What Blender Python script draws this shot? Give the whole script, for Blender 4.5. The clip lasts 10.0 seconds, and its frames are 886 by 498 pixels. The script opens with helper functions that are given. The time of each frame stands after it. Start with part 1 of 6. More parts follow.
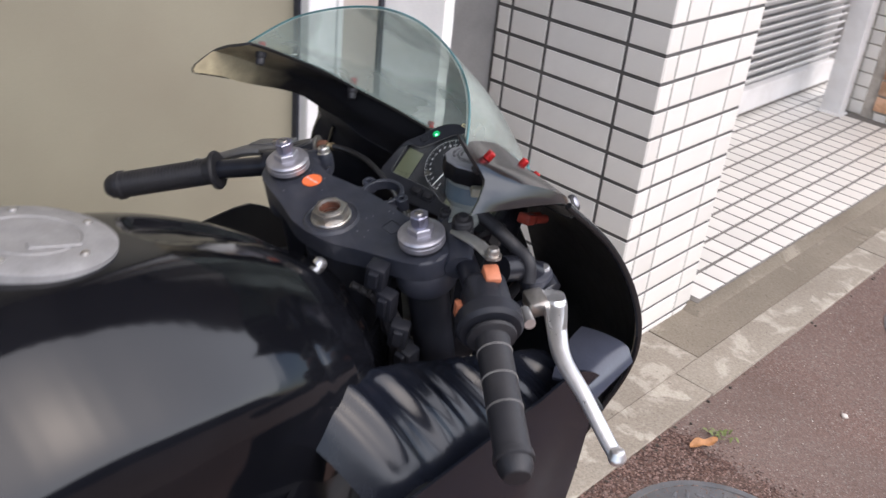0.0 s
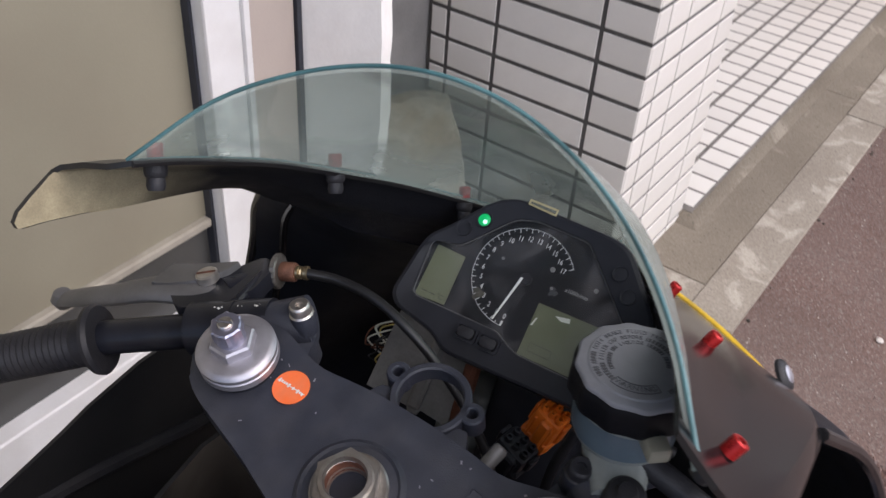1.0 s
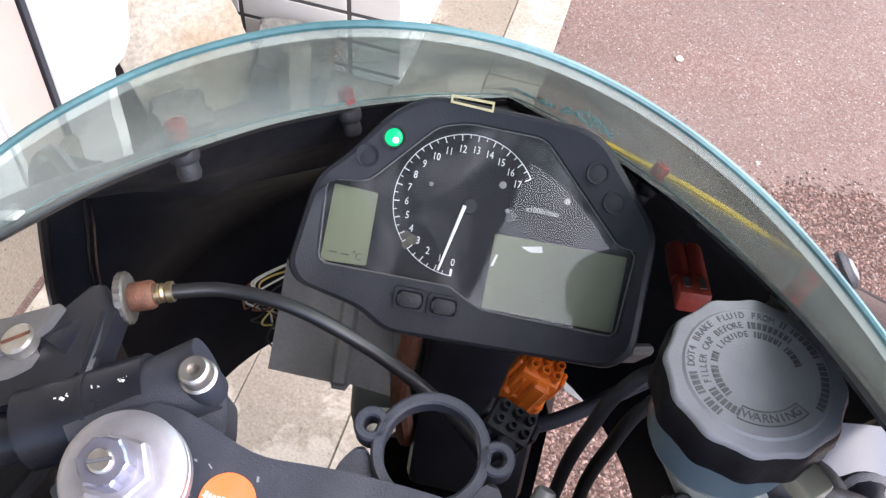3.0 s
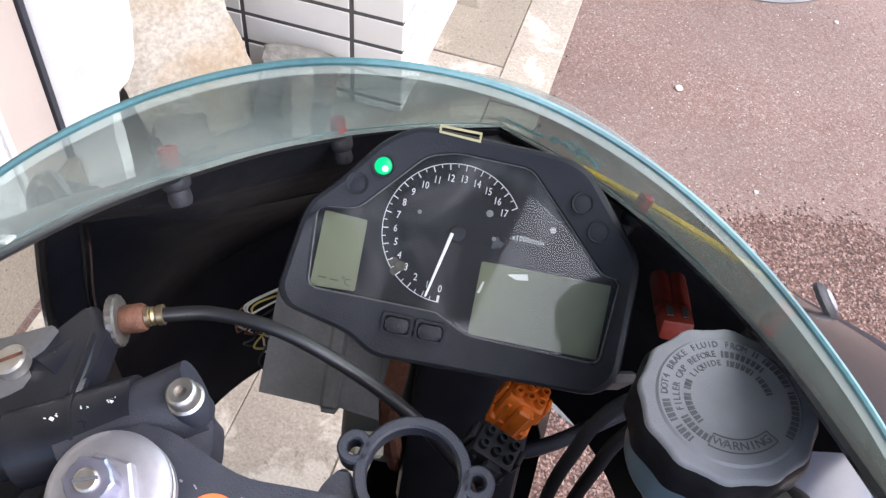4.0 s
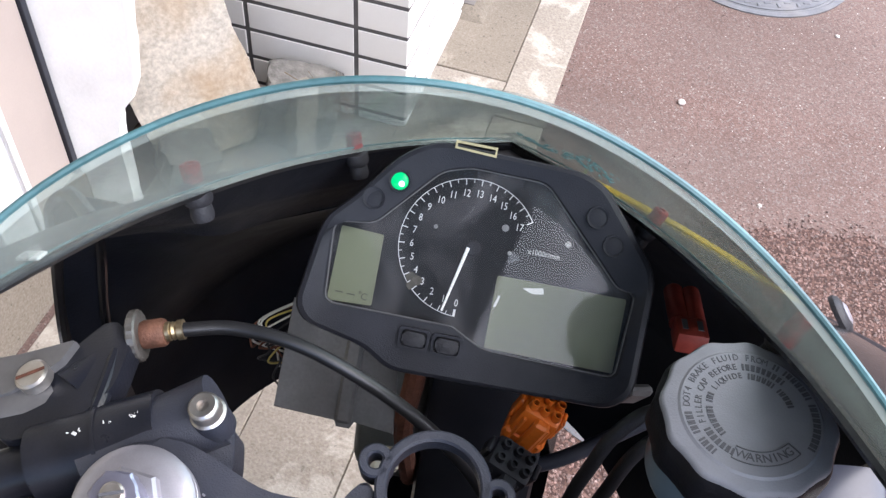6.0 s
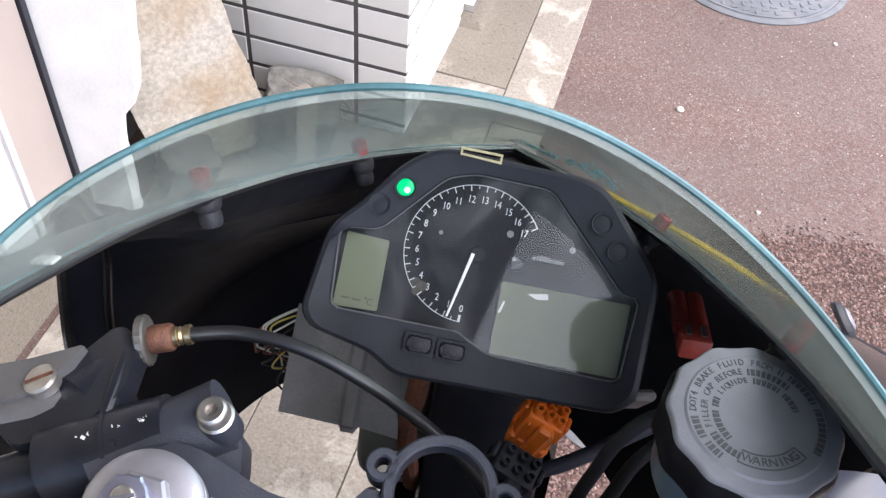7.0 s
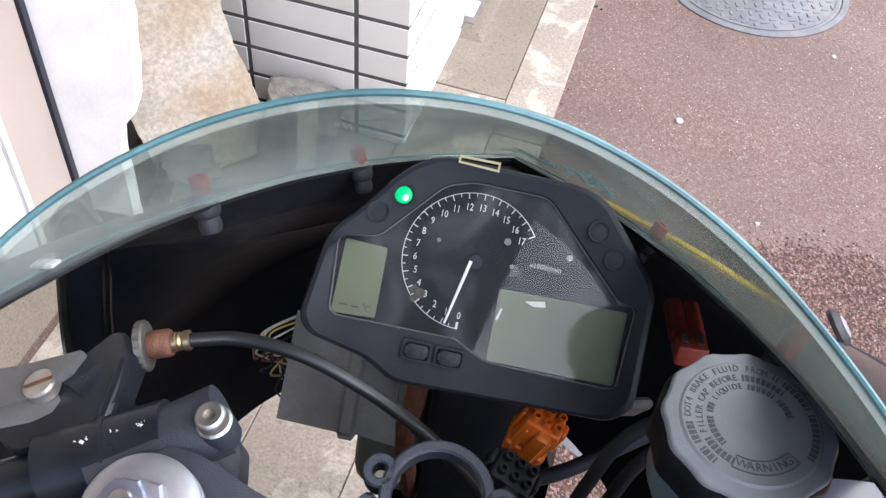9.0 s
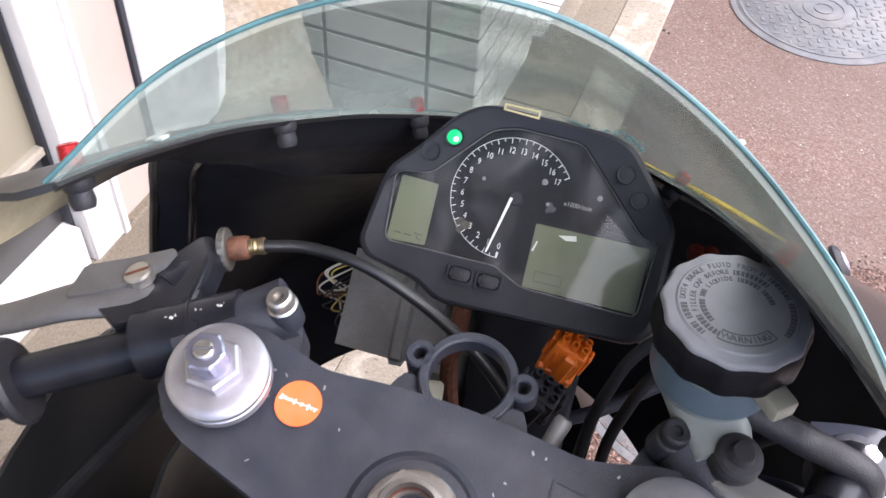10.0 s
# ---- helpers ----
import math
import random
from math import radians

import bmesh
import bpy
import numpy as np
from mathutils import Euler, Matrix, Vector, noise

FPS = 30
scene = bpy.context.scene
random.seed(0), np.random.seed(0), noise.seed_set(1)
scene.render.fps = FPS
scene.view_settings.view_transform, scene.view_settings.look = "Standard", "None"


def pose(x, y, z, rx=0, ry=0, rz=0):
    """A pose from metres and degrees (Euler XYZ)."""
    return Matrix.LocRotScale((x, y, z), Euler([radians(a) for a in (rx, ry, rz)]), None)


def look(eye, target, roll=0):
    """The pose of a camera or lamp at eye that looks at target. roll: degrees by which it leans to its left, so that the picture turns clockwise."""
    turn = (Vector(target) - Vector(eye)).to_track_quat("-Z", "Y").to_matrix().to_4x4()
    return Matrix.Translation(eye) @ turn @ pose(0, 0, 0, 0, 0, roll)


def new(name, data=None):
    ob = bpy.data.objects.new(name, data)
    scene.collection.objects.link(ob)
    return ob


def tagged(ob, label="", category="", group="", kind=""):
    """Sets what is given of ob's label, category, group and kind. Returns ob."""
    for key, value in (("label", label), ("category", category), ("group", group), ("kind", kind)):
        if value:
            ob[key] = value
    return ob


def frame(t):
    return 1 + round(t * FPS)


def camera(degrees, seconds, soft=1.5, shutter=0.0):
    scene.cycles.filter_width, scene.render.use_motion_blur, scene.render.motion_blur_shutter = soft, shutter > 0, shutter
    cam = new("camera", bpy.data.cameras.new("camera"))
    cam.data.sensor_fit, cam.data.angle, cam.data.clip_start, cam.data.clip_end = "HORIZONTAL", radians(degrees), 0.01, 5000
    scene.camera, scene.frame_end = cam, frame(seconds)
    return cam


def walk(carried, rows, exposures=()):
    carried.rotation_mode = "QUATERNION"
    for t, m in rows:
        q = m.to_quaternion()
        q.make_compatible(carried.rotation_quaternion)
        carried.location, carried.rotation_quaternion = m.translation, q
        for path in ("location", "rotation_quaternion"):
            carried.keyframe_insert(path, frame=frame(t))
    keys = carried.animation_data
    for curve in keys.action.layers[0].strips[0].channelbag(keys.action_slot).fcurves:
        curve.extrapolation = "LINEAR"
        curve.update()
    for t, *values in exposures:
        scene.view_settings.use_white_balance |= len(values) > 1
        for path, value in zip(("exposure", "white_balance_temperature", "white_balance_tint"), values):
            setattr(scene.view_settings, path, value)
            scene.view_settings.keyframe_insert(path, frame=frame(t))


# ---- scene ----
cam = camera(51.0, 10.0, soft=1.4, shutter=0.25)
PATH = [
    (0, (0.3227, -0.0539, 1.4322), (-0.7654, 1.1653, 0.5441), 6.0),
    (0.2, (0.2139, 0.0121, 1.4248), (-0.7868, 1.2881, 0.5124), 4.7),
    (0.5, (0.0614, 0.1358, 1.3959), (-0.851, 1.4517, 0.4483), 3.3),
    (0.8, (-0.0642, 0.2372, 1.3997), (-0.9514, 1.4796, 0.3376), 3.4),
    (1, (-0.1311, 0.2743, 1.3913), (-0.9467, 1.4908, 0.2455), 4.3),
    (1.5, (-0.2446, 0.332, 1.3587), (-0.6408, 1.5494, 0.0093), 5.3),
    (2, (-0.3116, 0.3943, 1.3364), (-0.5534, 1.5308, -0.1163), 8.1),
    (2.5, (-0.3078, 0.4148, 1.3346), (-0.5338, 1.5289, -0.1376), 6.2),
    (4, (-0.293, 0.412, 1.3448), (-0.5515, 1.568, -0.0893), 6.0),
    (4.5, (-0.2939, 0.4111, 1.3457), (-0.5589, 1.5754, -0.08), 5.9),
    (5, (-0.2957, 0.4101, 1.3476), (-0.5608, 1.5829, -0.0725), 5.7),
    (5.5, (-0.2976, 0.4092, 1.3466), (-0.5654, 1.5819, -0.0716), 5.6),
    (7, (-0.3032, 0.4046, 1.3485), (-0.5692, 1.5922, -0.0595), 5.9),
    (7.5, (-0.3032, 0.4027, 1.3494), (-0.5729, 1.594, -0.053), 5.9),
    (8, (-0.3032, 0.4008, 1.3494), (-0.5729, 1.5977, -0.0484), 6.1),
    (8.5, (-0.3023, 0.4036, 1.3494), (-0.5738, 1.6043, -0.0456), 6.0),
    (9, (-0.3013, 0.4018, 1.3494), (-0.5729, 1.6043, -0.0428), 6.0),
    (9.5, (-0.292, 0.3813, 1.3522), (-0.584, 1.5829, -0.0372), 5.5),
    (10, (-0.2641, 0.3283, 1.3597), (-0.6789, 1.5317, 0.0028), 3.7),
]
EXPOSURES = [(0.0, 0.82, 6350, 13), (0.5, 0.57, 6400, 14), (1.0, 0.57, 6400, 15), (1.6, 1.22, 6350, 17), (2.0, 1.73, 6900, 19), (2.5, 2.0, 6400, 17), (4.0, 1.79, 6150, 14), (5.5, 1.65, 6100, 14), (9.4, 1.62, 6100, 13), (10.0, 1.85, 6350, 17)]
walk(cam, [(t, look(eye, target, roll)) for t, eye, target, roll in PATH], EXPOSURES)

# world, sun
world = bpy.data.worlds.new("sky")
scene.world = world
world.use_nodes = True
wn = world.node_tree
sky = wn.nodes.new("ShaderNodeTexSky")
sky.sky_type = 'NISHITA'
sky.sun_disc = False
sky.sun_elevation, sky.sun_rotation = radians(52), radians(80)
sky.air_density, sky.dust_density, sky.ozone_density = 1.0, 2.2, 1.0
wn.nodes["Background"].inputs["Strength"].default_value = 0.15
wn.links.new(sky.outputs[0], wn.nodes["Background"].inputs["Color"])
sun = new("sun", bpy.data.lights.new("sun", 'SUN'))
sun.data.energy, sun.data.angle, sun.data.color = 3.3, radians(125), (1.0, 0.955, 0.90)
sun.matrix_world = look((3.4, 0.6, 4.4), (0, 0, 0))


# ---- materials ----
def material(name, color, rough=0.5, metal=0.0, vary=0.12, scale=30.0, bump=0.0, fine=400.0, dirt=None, dirt_amount=0.0, dirt_scale=8.0, coat=0.0, spec=0.5, island=0.0, per_object=0.0):
    """Principled surface with colour variation at two scales, fine relief and blotches of dirt."""
    m = bpy.data.materials.new(name)
    m.use_nodes = True
    nt = m.node_tree
    b = nt.nodes["Principled BSDF"]
    co = nt.nodes.new("ShaderNodeTexCoord").outputs["Object"]

    def noise_tex(s, detail=4.0):
        n = nt.nodes.new("ShaderNodeTexNoise")
        n.inputs["Scale"].default_value, n.inputs["Detail"].default_value = s, detail
        nt.links.new(co, n.inputs["Vector"])
        return n.outputs["Fac"]

    def ramp(fac, a, c0, bb, c1):
        r = nt.nodes.new("ShaderNodeValToRGB")
        r.color_ramp.elements[0].position, r.color_ramp.elements[1].position = a, bb
        r.color_ramp.elements[0].color, r.color_ramp.elements[1].color = (*c0, 1), (*c1, 1)
        nt.links.new(fac, r.inputs["Fac"])
        return r.outputs["Color"]

    def mix(fac, a, c, kind='MIX'):
        x = nt.nodes.new("ShaderNodeMix")
        x.data_type, x.blend_type = 'RGBA', kind
        for sock, v in ((x.inputs[0], fac), (x.inputs[6], a), (x.inputs[7], c)):
            if isinstance(v, (int, float)):
                sock.default_value = v
            elif isinstance(v, tuple):
                sock.default_value = (*v, 1)
            else:
                nt.links.new(v, sock)
        return x.outputs[2]

    lo = tuple(c * (1 - vary) for c in color)
    hi = tuple(min(1, c * (1 + vary)) for c in color)
    col = ramp(noise_tex(scale), 0.3, lo, 0.7, hi)
    grain = ramp(noise_tex(fine, 2.0), 0.3, (1 - vary * 0.6,) * 3, 0.7, (1, 1, 1))
    col = mix(1.0, col, grain, 'MULTIPLY')
    if dirt:
        spots = nt.nodes.new("ShaderNodeMath")
        spots.operation = 'MULTIPLY'
        nt.links.new(ramp(noise_tex(dirt_scale, 8.0), 0.45, (0, 0, 0), 0.75, (1, 1, 1)), spots.inputs[0])
        spots.inputs[1].default_value = dirt_amount
        col = mix(spots.outputs[0], col, dirt)
    if island or per_object:
        src = nt.nodes.new("ShaderNodeObjectInfo").outputs["Random"] if per_object else nt.nodes.new("ShaderNodeNewGeometry").outputs["Random Per Island"]
        amt = per_object or island
        col = mix(1.0, col, ramp(src, 0.0, (1 - amt,) * 3, 1.0, (1, 1, 1)), 'MULTIPLY')
    nt.links.new(col, b.inputs["Base Color"])
    b.inputs["Metallic"].default_value = metal
    rr = nt.nodes.new("ShaderNodeMapRange")
    rr.inputs[3].default_value, rr.inputs[4].default_value = max(0.02, rough * 0.8), min(1, rough * 1.2)
    nt.links.new(noise_tex(scale * 2.5), rr.inputs[0])
    nt.links.new(rr.outputs[0], b.inputs["Roughness"])
    b.inputs["Coat Weight"].default_value = coat
    b.inputs["Coat Roughness"].default_value = 0.05
    b.inputs["Specular IOR Level"].default_value = spec
    if bump:
        bp = nt.nodes.new("ShaderNodeBump")
        bp.inputs["Strength"].default_value, bp.inputs["Distance"].default_value = bump, 0.001
        nt.links.new(noise_tex(fine, 3.0), bp.inputs["Height"])
        nt.links.new(bp.outputs[0], b.inputs["Normal"])
    return m


def glow(name, color, strength):
    m = material(name, color, 0.3)
    b = m.node_tree.nodes["Principled BSDF"]
    b.inputs["Emission Color"].default_value, b.inputs["Emission Strength"].default_value = (*color, 1), strength
    return m


def clear(name, tint, dust, dust_low, dust_high, scale, gloss_rough=0.03, grazing=0.45):
    """Thin clear sheet: tinted see-through, Fresnel gloss, and a film of dust in blotches."""
    m = bpy.data.materials.new(name)
    m.use_nodes = True
    nt = m.node_tree
    nt.nodes.remove(nt.nodes["Principled BSDF"])
    out = nt.nodes["Material Output"]
    tr = nt.nodes.new("ShaderNodeBsdfTransparent")
    tr.inputs[0].default_value = (*tint, 1)
    df = nt.nodes.new("ShaderNodeBsdfDiffuse")
    df.inputs[0].default_value = (*dust, 1)
    gl = nt.nodes.new("ShaderNodeBsdfGlossy")
    gl.inputs["Roughness"].default_value = gloss_rough
    co = nt.nodes.new("ShaderNodeTexCoord").outputs["Object"]
    mp = nt.nodes.new("ShaderNodeMapping")
    mp.inputs["Scale"].default_value = (1.0, 0.45, 1.0)
    nt.links.new(co, mp.inputs[0])
    n = nt.nodes.new("ShaderNodeTexNoise")
    n.inputs["Scale"].default_value, n.inputs["Detail"].default_value, n.inputs["Distortion"].default_value = scale, 9.0, 0.8
    nt.links.new(mp.outputs[0], n.inputs["Vector"])
    r = nt.nodes.new("ShaderNodeMapRange")
    r.inputs[1].default_value, r.inputs[2].default_value = 0.46, 0.68
    r.inputs[3].default_value, r.inputs[4].default_value = dust_low, dust_high
    nt.links.new(n.outputs["Fac"], r.inputs[0])
    a = nt.nodes.new("ShaderNodeMixShader")
    nt.links.new(r.outputs[0], a.inputs[0])
    nt.links.new(tr.outputs[0], a.inputs[1])
    nt.links.new(df.outputs[0], a.inputs[2])
    lw = nt.nodes.new("ShaderNodeLayerWeight")
    lw.inputs[0].default_value = 0.5
    pw = nt.nodes.new("ShaderNodeMath")
    pw.operation = 'POWER'
    pw.inputs[1].default_value = 4.0
    nt.links.new(lw.outputs["Facing"], pw.inputs[0])
    fr = nt.nodes.new("ShaderNodeMapRange")
    fr.inputs[3].default_value, fr.inputs[4].default_value = 0.014, grazing
    nt.links.new(pw.outputs[0], fr.inputs[0])
    c = nt.nodes.new("ShaderNodeMixShader")
    nt.links.new(fr.outputs[0], c.inputs[0])
    nt.links.new(a.outputs[0], c.inputs[1])
    nt.links.new(gl.outputs[0], c.inputs[2])
    nt.links.new(c.outputs[0], out.inputs[0])
    return m


GLOSS_BLACK = material("gloss_black_paint", (0.0045, 0.0048, 0.0065), 0.10, vary=0.3, scale=6, dirt=(0.012, 0.012, 0.013), dirt_amount=0.25, dirt_scale=14, spec=0.38)
INNER_BLACK = material("unpainted_black_inside", (0.0125, 0.0140, 0.0195), 0.45, vary=0.3, scale=20, bump=0.15, fine=500, dirt=(0.012, 0.013, 0.016), dirt_amount=0.3, spec=0.12)
COWL_BLACK = material("dusty_black_fibreglass", (0.015, 0.015, 0.016), 0.36, vary=0.25, scale=12, bump=0.12, fine=700, dirt=(0.065, 0.06, 0.055), dirt_amount=0.3, dirt_scale=10)
COWL_GLOSS = material("glossy_black_cowl_paint", (0.010, 0.010, 0.0115), 0.17, vary=0.3, scale=10, bump=0.05, fine=500, dirt=(0.035, 0.033, 0.032), dirt_amount=0.25, dirt_scale=12, spec=0.5)
BLUE_BLACK = material("dusty_blue_black_paint", (0.0065, 0.0080, 0.0130), 0.21, vary=0.3, scale=8, bump=0.06, fine=400, dirt=(0.02, 0.021, 0.025), dirt_amount=0.35, dirt_scale=12, spec=0.36)
COWL_GREY = material("grey_black_side_panel", (0.012, 0.0125, 0.014), 0.4, vary=0.2, scale=9, bump=0.1, fine=500, dirt=(0.04, 0.038, 0.036), dirt_amount=0.3)
SHADED_FIBRE = material("bare_fibreglass_shaded", (0.50, 0.43, 0.28), 0.5, vary=0.3, scale=40, bump=0.5, fine=900, dirt=(0.08, 0.07, 0.05), dirt_amount=0.55, dirt_scale=16)
# fibre turns near black forwards: the fairing's inner shade painted into its colour
ft = SHADED_FIBRE.node_tree
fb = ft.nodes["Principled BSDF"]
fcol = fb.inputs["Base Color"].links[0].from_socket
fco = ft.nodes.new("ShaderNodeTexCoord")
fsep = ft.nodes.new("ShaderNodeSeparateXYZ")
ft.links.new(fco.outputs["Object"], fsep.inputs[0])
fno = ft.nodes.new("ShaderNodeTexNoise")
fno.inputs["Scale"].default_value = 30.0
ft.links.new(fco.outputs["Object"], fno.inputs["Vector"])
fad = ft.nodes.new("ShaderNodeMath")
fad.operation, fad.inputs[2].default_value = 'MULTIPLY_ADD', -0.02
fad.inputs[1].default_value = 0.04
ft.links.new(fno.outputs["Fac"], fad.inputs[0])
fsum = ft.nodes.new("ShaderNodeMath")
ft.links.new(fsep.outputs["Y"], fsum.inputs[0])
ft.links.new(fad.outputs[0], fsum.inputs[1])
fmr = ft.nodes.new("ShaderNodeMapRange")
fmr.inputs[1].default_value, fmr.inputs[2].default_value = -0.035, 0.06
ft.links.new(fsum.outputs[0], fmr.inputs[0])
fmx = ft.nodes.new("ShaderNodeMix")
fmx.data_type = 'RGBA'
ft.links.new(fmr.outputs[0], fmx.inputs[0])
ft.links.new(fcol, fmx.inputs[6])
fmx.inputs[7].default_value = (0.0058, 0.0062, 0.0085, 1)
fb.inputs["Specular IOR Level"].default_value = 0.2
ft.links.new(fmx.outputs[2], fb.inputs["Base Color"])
CLAMP_BLACK = material("satin_black_casting", (0.027, 0.030, 0.042), 0.42, vary=0.15, scale=60, bump=0.35, fine=1400, dirt=(0.11, 0.105, 0.11), dirt_amount=0.2, dirt_scale=45)
PLASTIC = material("black_plastic", (0.0155, 0.0165, 0.0220), 0.42, vary=0.2, scale=50, bump=0.25, fine=1600, dirt=(0.045, 0.045, 0.045), dirt_amount=0.2, dirt_scale=30, spec=0.25)
BLACK_SHEEN = material("worn_black_enamel", (0.011, 0.012, 0.017), 0.30, vary=0.25, scale=40, bump=0.12, fine=900, dirt=(0.04, 0.039, 0.04), dirt_amount=0.25, dirt_scale=35, spec=0.28)
CABLE = material("black_cable_jacket", (0.012, 0.012, 0.013), 0.32, vary=0.2, scale=60, dirt=(0.04, 0.038, 0.036), dirt_amount=0.2, dirt_scale=30)
RUBBER = material("black_rubber", (0.018, 0.018, 0.0215), 0.5, vary=0.2, scale=60, bump=0.3, fine=900, dirt=(0.05, 0.046, 0.042), dirt_amount=0.3, dirt_scale=25, spec=0.35)
CAP_BLACK = material("black_reservoir_cap", (0.0065, 0.0065, 0.0085), 0.5, vary=0.2, scale=60, bump=0.2, fine=1200, spec=0.13)
GREY_CAP = material("grey_rubber_cap_top", (0.20, 0.205, 0.225), 0.55, vary=0.08, scale=60, bump=0.15, fine=1500)
ALU = material("anodised_aluminium", (0.43, 0.42, 0.46), 0.42, 0.8, vary=0.1, scale=90, bump=0.08, fine=1800, dirt=(0.25, 0.24, 0.25), dirt_amount=0.35, dirt_scale=60)
ALU_BLUE = material("blue_grey_anodised", (0.36, 0.36, 0.46), 0.3, 0.85, vary=0.1, scale=90)
POLISHED = material("worn_polished_aluminium", (0.88, 0.88, 0.88), 0.3, 0.9, vary=0.08, scale=50, dirt=(0.35, 0.33, 0.3), dirt_amount=0.3, dirt_scale=50)
STEEL = material("plated_steel", (0.5, 0.48, 0.45), 0.33, 0.9, vary=0.15, scale=80, dirt=(0.25, 0.14, 0.07), dirt_amount=0.4, dirt_scale=90)
RUST = material("rusty_steel", (0.16, 0.06, 0.035), 0.8, 0.2, vary=0.35, scale=120, bump=0.5, fine=700)
COPPER = material("rusty_copper_nut", (0.175, 0.08, 0.05), 0.65, 0.35, vary=0.3, scale=150, bump=0.4, fine=900)
BRASS = material("brass", (0.42, 0.33, 0.20), 0.35, 0.9, vary=0.15, scale=120)
TARNISHED = material("tarnished_steel", (0.20, 0.19, 0.175), 0.42, 0.75, vary=0.25, scale=120, bump=0.2, fine=900, dirt=(0.11, 0.08, 0.05), dirt_amount=0.5, dirt_scale=70)
RED = material("red_anodised_bolt", (0.45, 0.02, 0.02), 0.28, 0.55, vary=0.15, scale=150)
RED_CONN = material("dusty_red_connector", (0.28, 0.04, 0.025), 0.55, vary=0.25, scale=70, bump=0.2)
ORANGE = material("orange_plastic", (0.75, 0.17, 0.015), 0.4, vary=0.15, scale=60, dirt=(0.3, 0.08, 0.02), dirt_amount=0.4, dirt_scale=60)
STICKER = material("orange_sticker", (0.85, 0.16, 0.04), 0.5, vary=0.06, scale=60, dirt=(0.6, 0.25, 0.15), dirt_amount=0.3, dirt_scale=80)
SWITCH_RED = material("faded_red_switch", (0.44, 0.15, 0.075), 0.5, vary=0.15, scale=90)
WHITE_INK = material("white_print", (0.66, 0.66, 0.65), 0.5, vary=0.05)
DARK_INK = material("dark_moulded_print", (0.075, 0.076, 0.085), 0.6, vary=0.1)
NEEDLE = material("white_needle", (0.9, 0.9, 0.88), 0.4, vary=0.03)
DIAL = material("black_dial_face", (0.0125, 0.0135, 0.0165), 0.55, vary=0.3, scale=25, dirt=(0.03, 0.03, 0.035), dirt_amount=0.25, dirt_scale=18, spec=0.15)
LCD = material("olive_lcd", (0.118, 0.128, 0.072), 0.5, vary=0.08, scale=12, dirt=(0.2, 0.2, 0.15), dirt_amount=0.25, dirt_scale=12)
LCD_INK = material("lcd_segment", (0.045, 0.05, 0.03), 0.4)
GREEN_LED = glow("green_lamp", (0.0, 0.42, 0.12), 0.38)
WHITE_LED = glow("lamp_core", (0.4, 1.0, 0.7), 1.2)
TANK_FLUID = material("milky_reservoir", (0.225, 0.245, 0.235), 0.35, vary=0.12, scale=30, dirt=(0.15, 0.175, 0.18), dirt_amount=0.4, dirt_scale=18)
FLUID = material("blue_grey_fluid", (0.088, 0.122, 0.150), 0.3, vary=0.12, scale=30)
PLATE = material("dull_grey_plate", (0.215, 0.212, 0.21), 0.5, 0.3, vary=0.2, scale=35, bump=0.15, fine=500, dirt=(0.1, 0.09, 0.08), dirt_amount=0.5, dirt_scale=25)
IVORY = material("ivory_connector", (0.55, 0.52, 0.42), 0.5, vary=0.1)
YELLOW = material("yellow_edge_paint", (0.75, 0.48, 0.02), 0.45, vary=0.2, scale=80)
TEAL_FLAKE = material("teal_paint_scrape", (0.14, 0.42, 0.47), 0.5, vary=0.2, scale=90)
FILLER = material("dull_filler_cap", (0.27, 0.265, 0.265), 0.5, 0.2, vary=0.15, scale=50, dirt=(0.2, 0.19, 0.18), dirt_amount=0.5, dirt_scale=35, bump=0.1)
WIRE_WHITE = material("wire_white", (0.6, 0.58, 0.52), 0.5)
WIRE_YELLOW = material("wire_yellow", (0.5, 0.38, 0.1), 0.5)
REFLECTOR = material("amber_reflector", (0.6, 0.2, 0.02), 0.2)
SCREEN = clear("clear_acrylic", (0.85, 0.92, 0.90), (0.345, 0.39, 0.36), 0.25, 0.55, 11.0, 0.22, 0.6)
SCREEN_EDGE = material("teal_acrylic_edge", (0.060, 0.148, 0.160), 0.3, vary=0.35, scale=30, dirt=(0.25, 0.42, 0.42), dirt_amount=0.35, dirt_scale=14)
LENS = clear("scratched_lens", (0.97, 0.98, 0.98), (0.5, 0.5, 0.52), 0.004, 0.05, 25.0)

TILE = material("white_glazed_tile", (0.78, 0.75, 0.70), 0.3, vary=0.04, scale=10, dirt=(0.45, 0.40, 0.33), dirt_amount=0.35, dirt_scale=4, per_object=0.1)
JOINT = material("dark_grey_mortar", (0.10, 0.095, 0.09), 0.9, vary=0.25, scale=20, bump=0.5)
PORCH_JOINT = material("grey_floor_joint", (0.17, 0.155, 0.14), 0.9, vary=0.25, scale=20, bump=0.5)
MORTAR = material("pale_mortar", (0.42, 0.38, 0.33), 0.9, vary=0.25, scale=20, bump=0.5)
BRICK = material("orange_brick", (0.74, 0.43, 0.26), 0.85, vary=0.3, scale=14, bump=0.6, fine=200, dirt=(0.78, 0.62, 0.48), dirt_amount=0.9, dirt_scale=7, per_object=0.5)
GRIT = material("asphalt_grit", (0.205, 0.148, 0.128), 0.85, vary=0.25, scale=60, island=0.45)
SPECK = material("pale_stone_chip", (0.6, 0.55, 0.5), 0.8, vary=0.2, island=0.3)
LUMP_GREY = material("grey_broken_concrete", (0.20, 0.19, 0.17), 0.9, vary=0.3, scale=60, bump=1.0, fine=200, dirt=(0.34, 0.32, 0.28), dirt_amount=0.6, dirt_scale=12)
